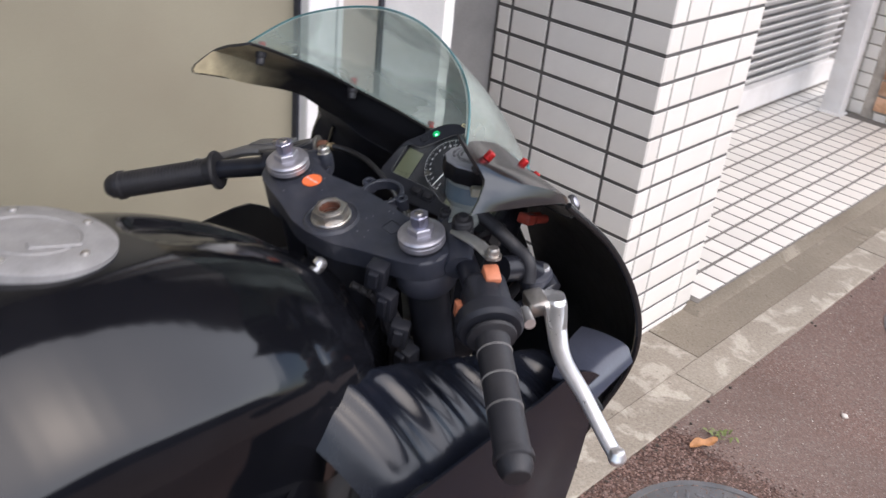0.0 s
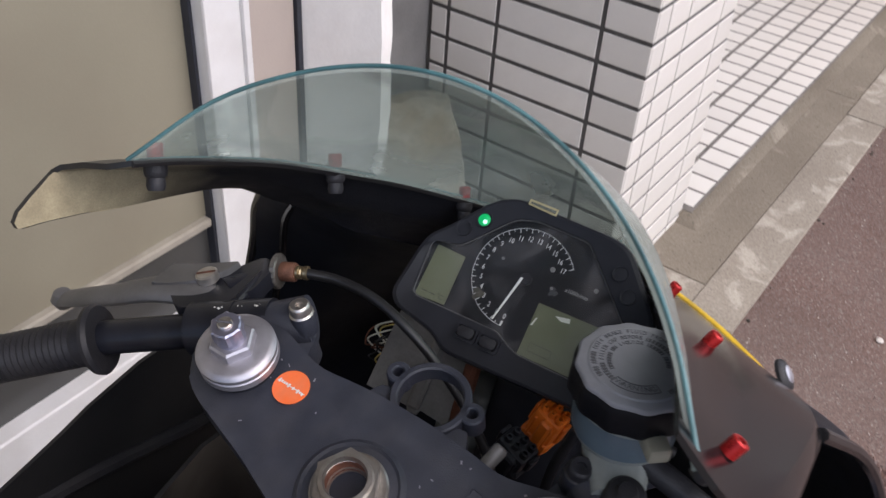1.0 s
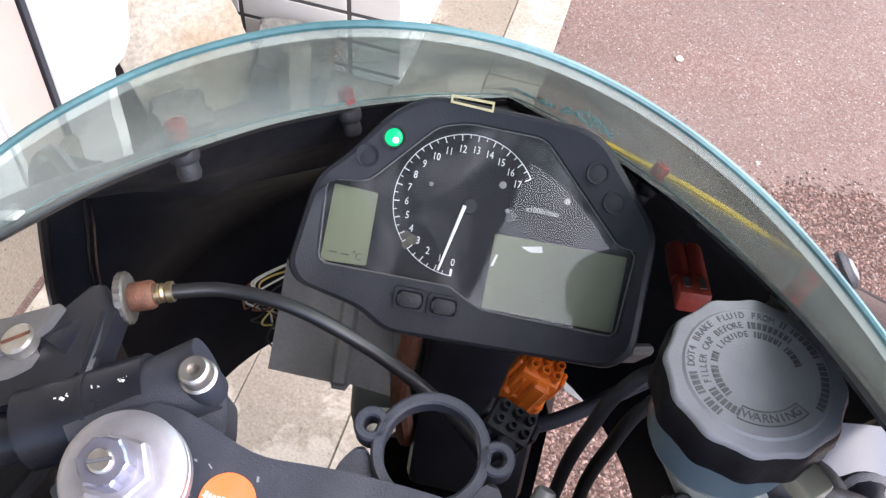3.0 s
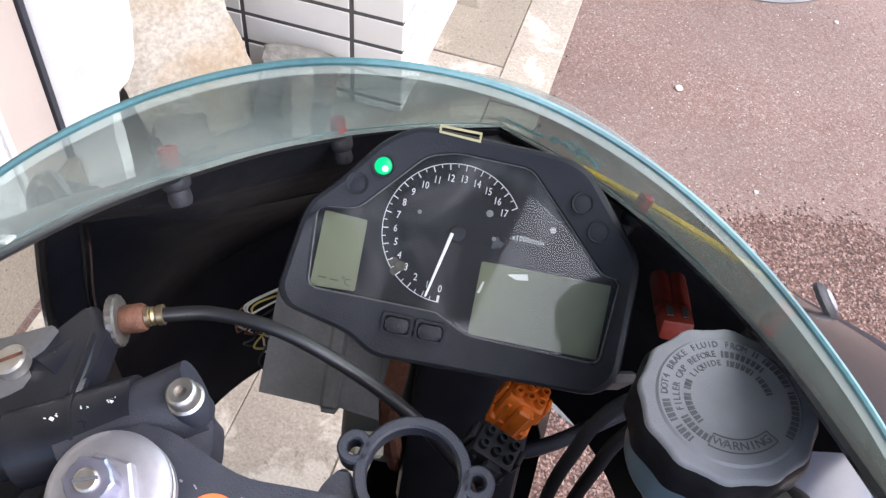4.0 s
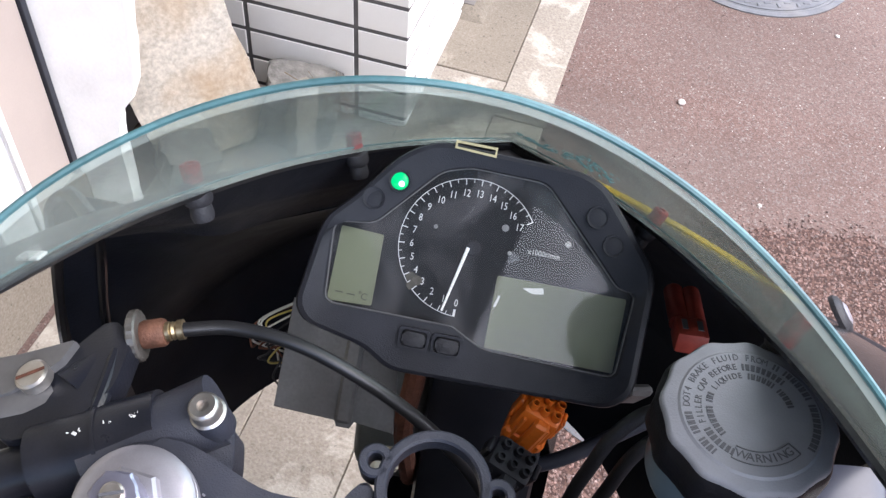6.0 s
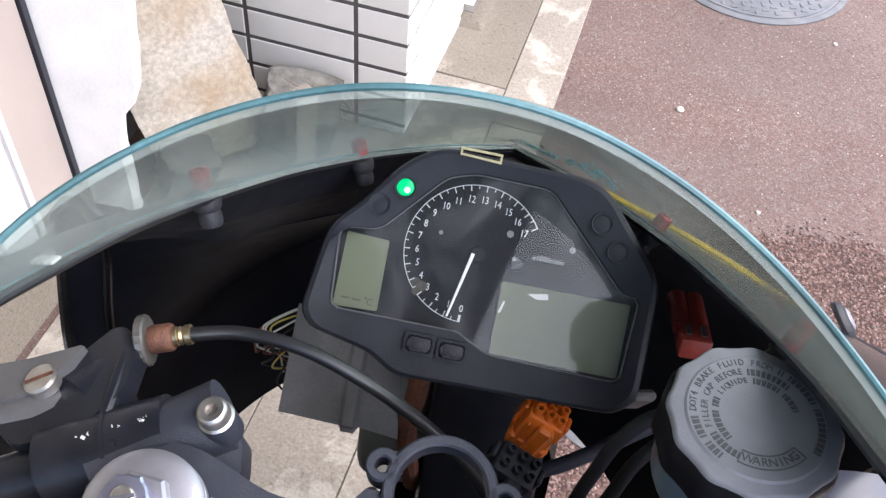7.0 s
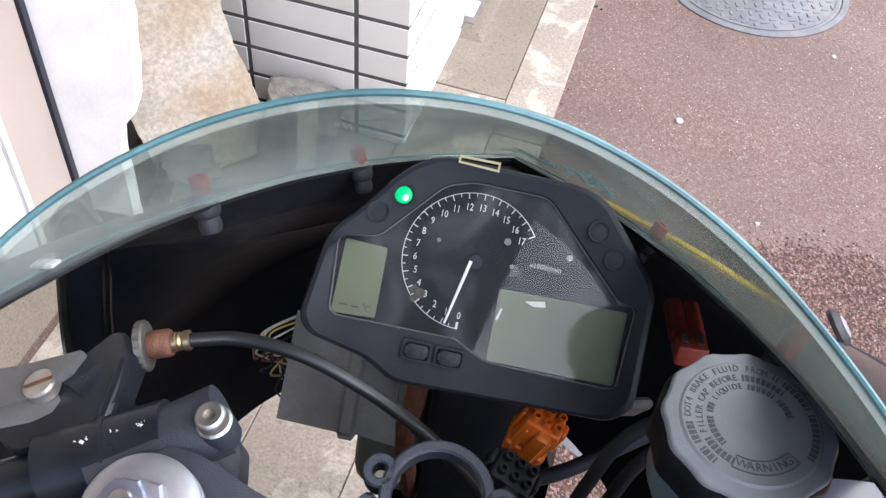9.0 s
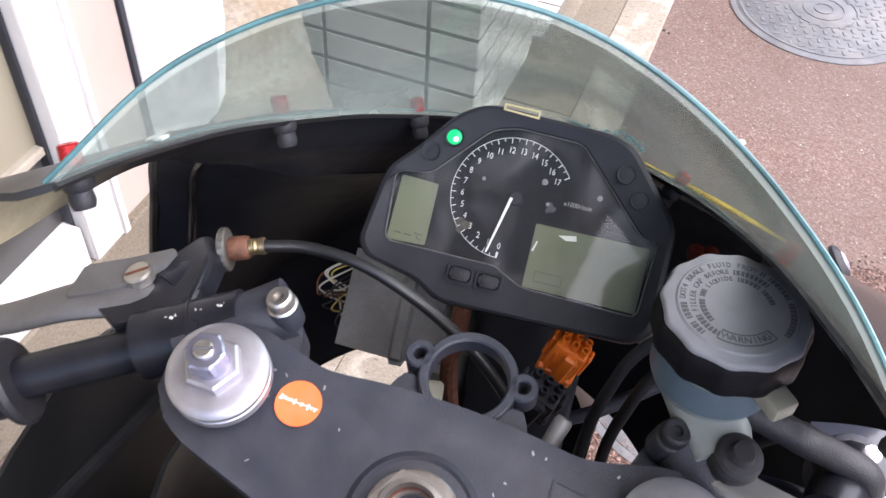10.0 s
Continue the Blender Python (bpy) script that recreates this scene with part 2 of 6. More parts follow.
DEBRIS = material("dark_crumbs", (0.09, 0.075, 0.06), 0.9, vary=0.4, scale=60, island=0.6)
RUBBLE = material("broken_mortar_slab", (0.54, 0.49, 0.41), 0.9, vary=0.22, scale=95, bump=1.0, fine=170, dirt=(0.36, 0.23, 0.11), dirt_amount=0.85, dirt_scale=7)
PANE = material("beige_frosted_pane", (0.285, 0.262, 0.195), 0.35, vary=0.09, scale=3, dirt=(0.24, 0.208, 0.155), dirt_amount=0.55, dirt_scale=3.5)
FRAME_WHITE = material("white_aluminium_frame", (0.78, 0.77, 0.76), 0.4, vary=0.05, scale=8, dirt=(0.5, 0.46, 0.42), dirt_amount=0.3, dirt_scale=12)
PINK_PANEL = material("pinkish_beige_panel", (0.46, 0.395, 0.35), 0.5, vary=0.07, scale=5, dirt=(0.42, 0.35, 0.3), dirt_amount=0.4, dirt_scale=3)
SEAL = material("dark_rubber_seal", (0.03, 0.033, 0.045), 0.5)
LEDGE = material("grimy_ledge", (0.42, 0.385, 0.32), 0.6, vary=0.12, scale=20, dirt=(0.22, 0.19, 0.15), dirt_amount=0.6, dirt_scale=14)
DARK_PANE = material("dark_kick_pane", (0.06, 0.06, 0.058), 0.25, vary=0.2, scale=4)
PLASTER = material("flaking_white_plaster", (0.92, 0.90, 0.87), 0.8, vary=0.05, scale=14, bump=0.5, fine=160, dirt=(0.6, 0.52, 0.44), dirt_amount=0.2, dirt_scale=9)
GREY_WALL = material("grey_render_wall", (0.24, 0.235, 0.23), 0.85, vary=0.15, scale=8, bump=0.5, fine=200)
FAR_WALL = material("dark_grey_far_wall", (0.11, 0.115, 0.128), 0.85, vary=0.15, scale=4, bump=0.4, fine=100)
CEILING = material("ceiling_paint", (0.22, 0.21, 0.20), 0.8, vary=0.08, scale=3)
IRON = material("grey_cast_iron", (0.135, 0.138, 0.146), 0.6, 0.25, vary=0.2, scale=20, bump=0.5, fine=300, dirt=(0.19, 0.172, 0.155), dirt_amount=0.6, dirt_scale=9)
LEAF = material("dry_leaf", (0.42, 0.20, 0.08), 0.7, vary=0.25, scale=60)
TWIG = material("dry_twig", (0.22, 0.15, 0.08), 0.8, vary=0.3, scale=80)
WEED = material("weed_green", (0.14, 0.17, 0.05), 0.7, vary=0.3, scale=80)


def ground(name, stops, cell, patch, patch_scale, patch_at, patch_amount, rough=0.9, bump=0.6, grain=300.0, pits=0.0, per_object=0.0, soft=0.07):
    """Mineral surface: grains of several colours, sharp-edged worn patches, a slow drift of tone, and relief."""
    m = bpy.data.materials.new(name)
    m.use_nodes = True
    nt = m.node_tree
    b = nt.nodes["Principled BSDF"]
    b.inputs["Roughness"].default_value, b.inputs["Specular IOR Level"].default_value = rough, 0.25
    co = nt.nodes.new("ShaderNodeTexCoord").outputs["Object"]

    def tex(kind, scale, **values):
        n = nt.nodes.new(kind)
        nt.links.new(co, n.inputs["Vector"])
        n.inputs["Scale"].default_value = scale
        for key, v in values.items():
            n.inputs[key].default_value = v
        return n

    def ramp(fac, rows, kind='LINEAR'):
        r = nt.nodes.new("ShaderNodeValToRGB")
        r.color_ramp.interpolation = kind
        while len(r.color_ramp.elements) < len(rows):
            r.color_ramp.elements.new(0.5)
        for e, (at, c) in zip(r.color_ramp.elements, rows):
            e.position, e.color = at, (*c, 1)
        nt.links.new(fac, r.inputs["Fac"])
        return r.outputs["Color"]

    def mix(fac, a, c, kind='MIX', amount=1.0):
        x = nt.nodes.new("ShaderNodeMix")
        x.data_type, x.blend_type = 'RGBA', kind
        x.inputs[0].default_value = amount
        if fac is not None:
            k = nt.nodes.new("ShaderNodeMath")
            k.operation = 'MULTIPLY'
            nt.links.new(fac, k.inputs[0])
            k.inputs[1].default_value = amount
            nt.links.new(k.outputs[0], x.inputs[0])
        nt.links.new(a, x.inputs[6])
        if isinstance(c, tuple):
            x.inputs[7].default_value = (*c, 1)
        else:
            nt.links.new(c, x.inputs[7])
        return x.outputs[2]

    cells = tex("ShaderNodeTexVoronoi", cell)
    one = nt.nodes.new("ShaderNodeSeparateColor")
    nt.links.new(cells.outputs["Color"], one.inputs[0])
    col = ramp(one.outputs[0], stops, 'CONSTANT')
    col = mix(None, col, ramp(tex("ShaderNodeTexNoise", 2.2, Detail=5.0).outputs["Fac"], ((0.3, (0.82, 0.80, 0.79)), (0.7, (1.12, 1.12, 1.12)))), 'MULTIPLY')
    worn = ramp(tex("ShaderNodeTexNoise", patch_scale, Detail=11.0, Roughness=0.62, Distortion=0.5).outputs["Fac"], ((patch_at, (0, 0, 0)), (patch_at + soft, (1, 1, 1))))
    col = mix(worn, col, patch, 'MIX', patch_amount)
    col = mix(None, col, ramp(tex("ShaderNodeTexNoise", grain, Detail=3.0).outputs["Fac"], ((0.3, (0.84, 0.84, 0.84)), (0.7, (1.10, 1.10, 1.10)))), 'MULTIPLY')
    if pits:
        col = mix(ramp(tex("ShaderNodeTexNoise", 95.0, Detail=2.0).outputs["Fac"], ((0.66, (0, 0, 0)), (0.72, (1, 1, 1)))), col, tuple(c * 0.35 for c in stops[0][1]), 'MIX', pits)
    if per_object:
        col = mix(None, col, ramp(nt.nodes.new("ShaderNodeObjectInfo").outputs["Random"], ((0.0, (1 - per_object,) * 3), (1.0, (1, 1, 1)))), 'MULTIPLY')
    nt.links.new(col, b.inputs["Base Color"])
    bp = nt.nodes.new("ShaderNodeBump")
    bp.inputs["Strength"].default_value, bp.inputs["Distance"].default_value = bump, 0.0015
    nt.links.new(tex("ShaderNodeTexNoise", grain, Detail=5.0).outputs["Fac"], bp.inputs["Height"])
    nt.links.new(bp.outputs[0], b.inputs["Normal"])
    return m


RED_STONE = ((0.0, (0.112, 0.074, 0.062)), (0.16, (0.138, 0.088, 0.074)), (0.42, (0.158, 0.104, 0.087)), (0.66, (0.176, 0.122, 0.104)), (0.86, (0.182, 0.152, 0.138)), (0.965, (0.25, 0.215, 0.195)))
ROAD = ground("red_asphalt", RED_STONE, 300.0, (0.182, 0.150, 0.134), 1.1, 0.40, 0.45, 0.9, 0.35, 420.0, soft=0.3)
GRAVEL_BED = ground("dark_gravel_bed", ((0.0, (0.06, 0.036, 0.03)), (0.5, (0.11, 0.065, 0.052)), (0.8, (0.16, 0.10, 0.082))), 240.0, (0.12, 0.085, 0.07), 6.0, 0.55, 0.4, 0.95, 0.8, 300.0)
CONCRETE = ground("worn_pale_concrete", ((0.0, (0.30, 0.265, 0.215)), (0.3, (0.325, 0.29, 0.24)), (0.75, (0.345, 0.31, 0.258))), 230.0, (0.50, 0.455, 0.385), 9.0, 0.52, 0.7, 0.92, 0.7, 190.0, 0.55, 0.15)
CONCRETE_DARK = ground("stained_concrete", ((0.0, (0.215, 0.186, 0.145)), (0.3, (0.235, 0.205, 0.162)), (0.8, (0.252, 0.222, 0.178))), 260.0, (0.38, 0.34, 0.275), 4.0, 0.55, 0.65, 0.92, 0.5, 240.0, 0.6, 0.15)
PEBBLE = material("red_brown_aggregate", (0.27, 0.165, 0.135), 0.8, vary=0.3, scale=90, bump=0.4, fine=300, dirt=(0.30, 0.25, 0.225), dirt_amount=0.7, dirt_scale=160, island=0.66)


# ---- mesh helpers ----
def part(name, bm, mat, parent=None, label="", angle=35.0, extra=()):
    """Link a bmesh as one mesh object, smooth but for edges sharper than angle."""
    bmesh.ops.recalc_face_normals(bm, faces=bm.faces)
    for f in bm.faces:
        f.smooth = True
    lim = radians(angle)
    for e in bm.edges:
        e.smooth = len(e.link_faces) == 2 and e.calc_face_angle(0) < lim
    me = bpy.data.meshes.new(name)
    bm.to_mesh(me)
    bm.free()
    for mm in (mat, *extra):
        me.materials.append(mm)
    ob = new(name, me)
    ob.parent = parent
    if label:
        ob["label"] = label
    return ob


def empty(name, m):
    ob = new(name)
    ob.empty_display_size = 0.05
    ob.matrix_world = m
    return ob


def join(bm, other, m=None):
    """Add the bmesh other to bm."""
    if m is not None:
        other.transform(m)
    me = bpy.data.meshes.new("tmp")
    other.to_mesh(me)
    other.free()
    bm.from_mesh(me)
    bpy.data.meshes.remove(me)
    return bm


def rbox(sx, sy, sz, bevel=0.0, seg=2, m=None):
    bm = bmesh.new()
    bmesh.ops.create_cube(bm, size=1, matrix=Matrix.Diagonal((sx, sy, sz, 1)))
    if bevel:
        bmesh.ops.bevel(bm, geom=bm.edges[:], offset=bevel, segments=seg, profile=0.5, affect='EDGES')
    if m is not None:
        bm.transform(m)
    return bm


def lathe(profile, seg=32, m=None, wobble=None):
    """Turn (radius, height) pairs round z."""
    bm = bmesh.new()
    rings = []
    for r, z in profile:
        if r < 1e-6:
            rings.append([bm.verts.new((0, 0, z))])
        else:
            ring = []
            for i in range(seg):
                a = 2 * math.pi * i / seg
                k = wobble(a, z) if wobble else 1.0
                ring.append(bm.verts.new((r * k * math.cos(a), r * k * math.sin(a), z)))
            rings.append(ring)
    for a, b in zip(rings, rings[1:]):
        for i in range(seg):
            j = (i + 1) % seg
            if len(a) == 1 and len(b) > 1:
                bm.faces.new((a[0], b[i], b[j]))
            elif len(b) == 1 and len(a) > 1:
                bm.faces.new((a[i], a[j], b[0]))
            elif len(a) > 1:
                bm.faces.new((a[i], a[j], b[j], b[i]))
    if m is not None:
        bm.transform(m)
    return bm


def spline(points, n=8):
    """Catmull-Rom through the points."""
    p = [Vector(q) for q in points]
    p = [2 * p[0] - p[1]] + p + [2 * p[-1] - p[-2]]
    out = []
    for i in range(1, len(p) - 2):
        for k in range(n):
            t = k / n
            a, b, c, d = p[i - 1], p[i], p[i + 1], p[i + 2]
            out.append(0.5 * ((2 * b) + (c - a) * t + (2 * a - 5 * b + 4 * c - d) * t * t + (3 * b - a - 3 * c + d) * t ** 3))
    out.append(p[-2])
    return out


def tube(points, r, seg=12, n=8, flat=1.0, up=(0, 0, 1), ribs=0.0, caps=True):
    """A tube along a smooth line. r: a radius, or a function of 0..1. flat: height over width."""
    pts = spline(points, n) if n > 1 else [Vector(q) for q in points]
    bm = bmesh.new()
    rings = []
    side = None
    for i, q in enumerate(pts):
        t = (pts[min(i + 1, len(pts) - 1)] - pts[max(i - 1, 0)]).normalized()
        if side is None:
            side = t.cross(Vector(up))
            if side.length < 1e-3:
                side = t.cross(Vector((1, 0, 0)))
        side = (side - t * side.dot(t)).normalized()
        upv = side.cross(t)
        rad = r(i / (len(pts) - 1)) if callable(r) else r
        if ribs and i % 2:
            rad -= ribs
        rings.append([bm.verts.new(q + side * rad * math.cos(2 * math.pi * k / seg) + upv * rad * flat * math.sin(2 * math.pi * k / seg)) for k in range(seg)])
    for a, b in zip(rings, rings[1:]):
        for k in range(seg):
            bm.faces.new((a[k], a[(k + 1) % seg], b[(k + 1) % seg], b[k]))
    if caps:
        bm.faces.new(rings[0])
        bm.faces.new(rings[-1][::-1])
    return bm


def prism(poly, z0, z1, bevel=0.0, seg=2, m=None):
    """A flat polygon given depth from z0 to z1; its upper rim is rounded."""
    bm = bmesh.new()
    lo = [bm.verts.new((x, y, z0)) for x, y in poly]
    hi = [bm.verts.new((x, y, z1)) for x, y in poly]
    n = len(poly)
    bm.faces.new(lo[::-1])
    top = bm.faces.new(hi)
    for i in range(n):
        bm.faces.new((lo[i], lo[(i + 1) % n], hi[(i + 1) % n], hi[i]))
    if bevel:
        bmesh.ops.bevel(bm, geom=list(top.edges), offset=bevel, segments=seg, profile=0.5, affect='EDGES')
    if m is not None:
        bm.transform(m)
    return bm


def rim(outer, inner, z0, z1):
    """A frame between two loops with as many corners."""
    bm = bmesh.new()
    n = len(outer)
    v = [[bm.verts.new((x, y, z)) for x, y in loop] for loop, z in ((outer, z0), (outer, z1), (inner, z1), (inner, z0))]
    for a in range(4):
        b = (a + 1) % 4
        for i in range(n):
            j = (i + 1) % n
            bm.faces.new((v[a][i], v[a][j], v[b][j], v[b][i]))
    return bm


def sheet(rows, thick=0.0, closed=False):
    """A surface through rows of points, with thickness."""
    bm = bmesh.new()
    v = [[bm.verts.new(p) for p in row] for row in rows]
    for a, b in zip(v, v[1:]):
        for i in range(len(a) - (0 if closed else 1)):
            j = (i + 1) % len(a)
            bm.faces.new((a[i], a[j], b[j], b[i]))
    if thick:
        bmesh.ops.recalc_face_normals(bm, faces=bm.faces)
        bmesh.ops.solidify(bm, geom=bm.faces[:], thickness=thick)
    return bm


def rounded(poly, r, n=4):
    """Round the corners of a polygon."""
    out = []
    c = len(poly)
    for i in range(c):
        p, a, b = Vector(poly[i]), Vector(poly[i - 1]), Vector(poly[(i + 1) % c])
        da, db = (a - p), (b - p)
        k = min(r, da.length * 0.45, db.length * 0.45)
        s, e = p + da.normalized() * k, p + db.normalized() * k
        for j in range(n + 1):
            t = j / n
            out.append(tuple((1 - t) ** 2 * s + 2 * t * (1 - t) * p + t * t * e))
    return out


def circle(r, n=24, cx=0.0, cy=0.0):
    return [(cx + r * math.cos(2 * math.pi * i / n), cy + r * math.sin(2 * math.pi * i / n)) for i in range(n)]


def letters(text, size, m, align='CENTER', depth=0.0002):
    """Text in the built-in font as a bmesh; it stands on its middle line."""
    cu = bpy.data.curves.new("letters", 'FONT')
    cu.body, cu.size, cu.align_x, cu.align_y, cu.extrude, cu.resolution_u = text, size, align, 'CENTER', depth, 2
    ob = bpy.data.objects.new("letters", cu)
    me = ob.to_mesh()
    bm = bmesh.new()
    bm.from_mesh(me)
    ob.to_mesh_clear()
    bpy.data.objects.remove(ob)
    bpy.data.curves.remove(cu)
    bm.transform(m)
    return bm


def hexagon(r, z0, z1, m=None, bevel=0.0012):
    return prism(circle(r, 6), z0, z1, bevel, 1, m)


def along(a, b):
    """A frame at a whose z points to b."""
    d = Vector(b) - Vector(a)
    return Matrix.Translation(a) @ d.to_track_quat('Z', 'Y').to_matrix().to_4x4()


# ---- structure ----
def lerp_table(table, v):
    """Smooth value from rows of (v, a, b, ...)."""
    if v <= table[0][0]:
        return table[0][1:]
    for a, b in zip(table, table[1:]):
        if v <= b[0]:
            t = (v - a[0]) / (b[0] - a[0])
            return tuple(p + (q - p) * t for p, q in zip(a[1:], b[1:]))
    return table[-1][1:]


def block(name, x0, x1, y0, y1, z0, z1, mat, parent=None, bevel=0.0, label="", kind="structure", category=""):
    bm = rbox(x1 - x0, y1 - y0, z1 - z0, bevel, 1, Matrix.Translation(((x0 + x1) / 2, (y0 + y1) / 2, (z0 + z1) / 2)))
    ob = part(name, bm, mat, parent, "", 30)
    if parent is None:
        tagged(ob, label, category or name.replace("_", " "), kind=kind)
    elif label:
        ob["label"] = label
    return ob


# the road: one sheet to the horizon
bm = bmesh.new()
bmesh.ops.create_grid(bm, x_segments=2, y_segments=2, size=600)
tagged(part("road", bm, ROAD), "reddish brown asphalt road, fine grained and sun-bleached", "road", kind="structure")

# concrete strip beside the road: kerb blocks and flat slabs
strip = tagged(empty("pavement", pose(-0.95, 1.0, 0)), "worn pale concrete strip of kerb blocks and slabs beside the road", "pavement", kind="structure")


def slab(name, x0, x1, y0, y1, z, mat):
    bm = rbox(x1 - x0, y1 - y0, 0.06, 0.002, 1, Matrix.Translation(((x0 + x1) / 2 + 0.95, (y0 + y1) / 2 - 1.0, z - 0.03)))
    return part(name, bm, mat, strip, "", 40)


for i in range(-2, 4):
    y0 = 1.922 + 1.2 * i
    slab("kerb_block", -0.5625, -0.447 + 0.004 * math.sin(i * 2.3), y0 + 0.0015, y0 + 1.1985, 0.007 + 0.001 * (i % 2), CONCRETE)
for i in range(-2, 5):
    y0 = 2.045 + 1.2 * i
    slab("slab", -0.7446, -0.5635, y0 + 0.0015, y0 + 1.1985, 0.005, CONCRETE_DARK if i >= 0 else CONCRETE)

slab("slab", -1.145, -0.7455, -3.0, 1.815, 0.004, CONCRETE)

# coarse loose aggregate along the near part of the road, and a few pale chips
rng = random.Random(5)


def stones(name, count, place, size, mat, label, parent=None, category="gravel"):
    bm = bmesh.new()
    base = [Vector(p) for p in ((1, 0, 0), (-1, 0, 0), (0, 1, 0), (0, -1, 0), (0, 0, 1), (0, 0, -1))]
    tris = ((0, 2, 4), (2, 1, 4), (1, 3, 4), (3, 0, 4), (2, 0, 5), (1, 2, 5), (3, 1, 5), (0, 3, 5))
    verts, faces = [], []
    for _ in range(count):
        x, y = place()
        s = rng.uniform(*size)
        turn = Euler((rng.uniform(0, 6), rng.uniform(0, 6), rng.uniform(0, 6))).to_matrix()
        k = len(verts)
        for p in base:
            q = turn @ (p * s * rng.uniform(0.55, 1.1))
            verts.append((x + q.x, y + q.y, max(-0.002, q.z * 0.7 + s * 0.25)))
        faces += [tuple(k + i for i in t) for t in tris]
    me = bpy.data.meshes.new(name)
    me.from_pydata(verts, [], faces)
    me.materials.append(mat)
    ob = new(name, me)
    return tagged(ob, label, category, kind="stuff")


def on_gravel():
    while True:
        x, y = rng.uniform(-0.45, 0.75), rng.uniform(0.35, 2.0)
        edge = 1.79 + 0.17 * x + 0.03 * math.sin(x * 9) + rng.gauss(0, 0.025)
        if y < edge:
            return x, y


bm = bmesh.new()
front = [(x, 1.775 + 0.17 * x + 0.03 * math.sin(x * 9) + 0.012 * math.sin(x * 61)) for x in [-0.452 + 1.202 * i / 60 for i in range(61)]]
low = [bm.verts.new((x, 0.35, 0.0012)) for x, y in front]
high = [bm.verts.new((x, y, 0.0012)) for x, y in front]
for i in range(60):
    bm.faces.new((low[i], low[i + 1], high[i + 1], high[i]))
tagged(part("road_edge", bm, GRAVEL_BED), "dark worn road edge under the loose aggregate", "road", kind="structure")


def on_road():
    while True:
        x, y = rng.uniform(-0.44, 1.6), rng.uniform(1.7, 4.2)
        if math.hypot(x + 0.06, y - 2.79) > 0.27:
            return x, y


stones("gravel", 47000, on_gravel, (0.0022, 0.0058), PEBBLE, "coarse reddish brown aggregate on the road edge")
stones("road_grit", 26000, on_road, (0.0009, 0.0024), GRIT, "fine reddish grit over the asphalt")
stones("stone_chips", 900, on_road, (0.0012, 0.0032), SPECK, "small pale stone chips scattered on the road", category="stone chips")
stones("strip_debris", 420, lambda: (rng.choice((rng.uniform(-0.74, -0.43), rng.gauss(-0.57, 0.02), rng.gauss(-0.735, 0.02), rng.gauss(-0.45, 0.015))), rng.uniform(1.2, 4.2)), (0.0016, 0.0072), DEBRIS, "dark crumbs of dirt on the concrete strip", category="debris")


def pale_stone(x, y, s):
    bm = bmesh.new()
    bmesh.ops.create_icosphere(bm, subdivisions=2, radius=s)
    for v in bm.verts:
        v.co *= 1 + 0.25 * noise.noise(v.co * 90)
        v.co.z *= 0.5
    ob = part("stone", bm, SPECK)
    ob.location = (x, y, s * 0.4)
    return tagged(ob, "small whitish stone lying on the asphalt", "stone")


for x, y, s in ((-0.176, 2.124, 0.009), (0.16, 2.52, 0.006), (0.02, 1.86, 0.005), (0.55, 2.1, 0.006)):
    pale_stone(x, y, s)


# iron lids in the road
def iron_lid(x, y, r, label, dots):
    ob = empty("manhole_cover", pose(x, y, 0.0, 0, 0, 20))
    part("ring", lathe([(r, -0.03), (r, 0.003), (r * 0.985, 0.004), (r * 0.935, 0.004), (r * 0.930, 0.001), (r * 0.930, -0.03)], 64), IRON, ob)
    bm = lathe([(0, 0.003), (r * 0.918, 0.003), (r * 0.925, 0.002), (r * 0.925, -0.03)], 64)
    part("lid", bm, IRON, ob)
    bm = bmesh.new()
    step = 0.026
    n = int(r / step) + 1
    for i in range(-n, n + 1):
        for j in range(-n, n + 1):
            px, py = i * step, j * step + (step / 2 if i % 2 else 0)
            d = math.hypot(px, py)
            if (dots and d < r * 0.86) or (not dots and r * 0.34 < d < r * 0.86):
                join(bm, rbox(0.018 if (i + j) % 2 else 0.008, 0.008 if (i + j) % 2 else 0.018, 0.0028, 0.0010, 1, Matrix.Translation((px, py, 0.0034))))
    if not dots:
        for k, rr in enumerate((0.9, 0.36, 0.22, 0.1)):
            join(bm, lathe([(r * rr * 0.965, 0.002), (r * rr * 0.965, 0.0048), (r * rr, 0.0048), (r * rr, 0.002)], 48))
    part("tread_pattern", bm, IRON, ob)
    return tagged(ob, label, "manhole cover")


iron_lid(-0.06, 2.79, 0.255, "round grey cast-iron manhole cover with a raised pattern", False)
iron_lid(-0.14, 1.43, 0.235, "round dark grey iron lid set in the gravelly road edge", True)


# dry leaf and weed on the road
def leaf_at(x, y, yaw):
    rows = []
    for i in range(9):
        t = i / 8
        w = 0.012 * math.sin(math.pi * (0.1 + 0.85 * t)) * (1 + 0.3 * math.sin(9 * t))
        lift = 0.006 + 0.008 * math.sin(t * 5) ** 2
        rows.append([(t * 0.075 - 0.037, k * w, lift + 0.006 * k * k + 0.003 * k) for k in (-1, -0.5, 0, 0.5, 1)])
    ob = part("dry_leaf", sheet(rows, 0.0004), LEAF)
    ob.matrix_world = pose(x, y, 0.004, 0, 0, yaw)
    return tagged(ob, "curled orange-brown dry leaf lying on the gravel", "leaf")


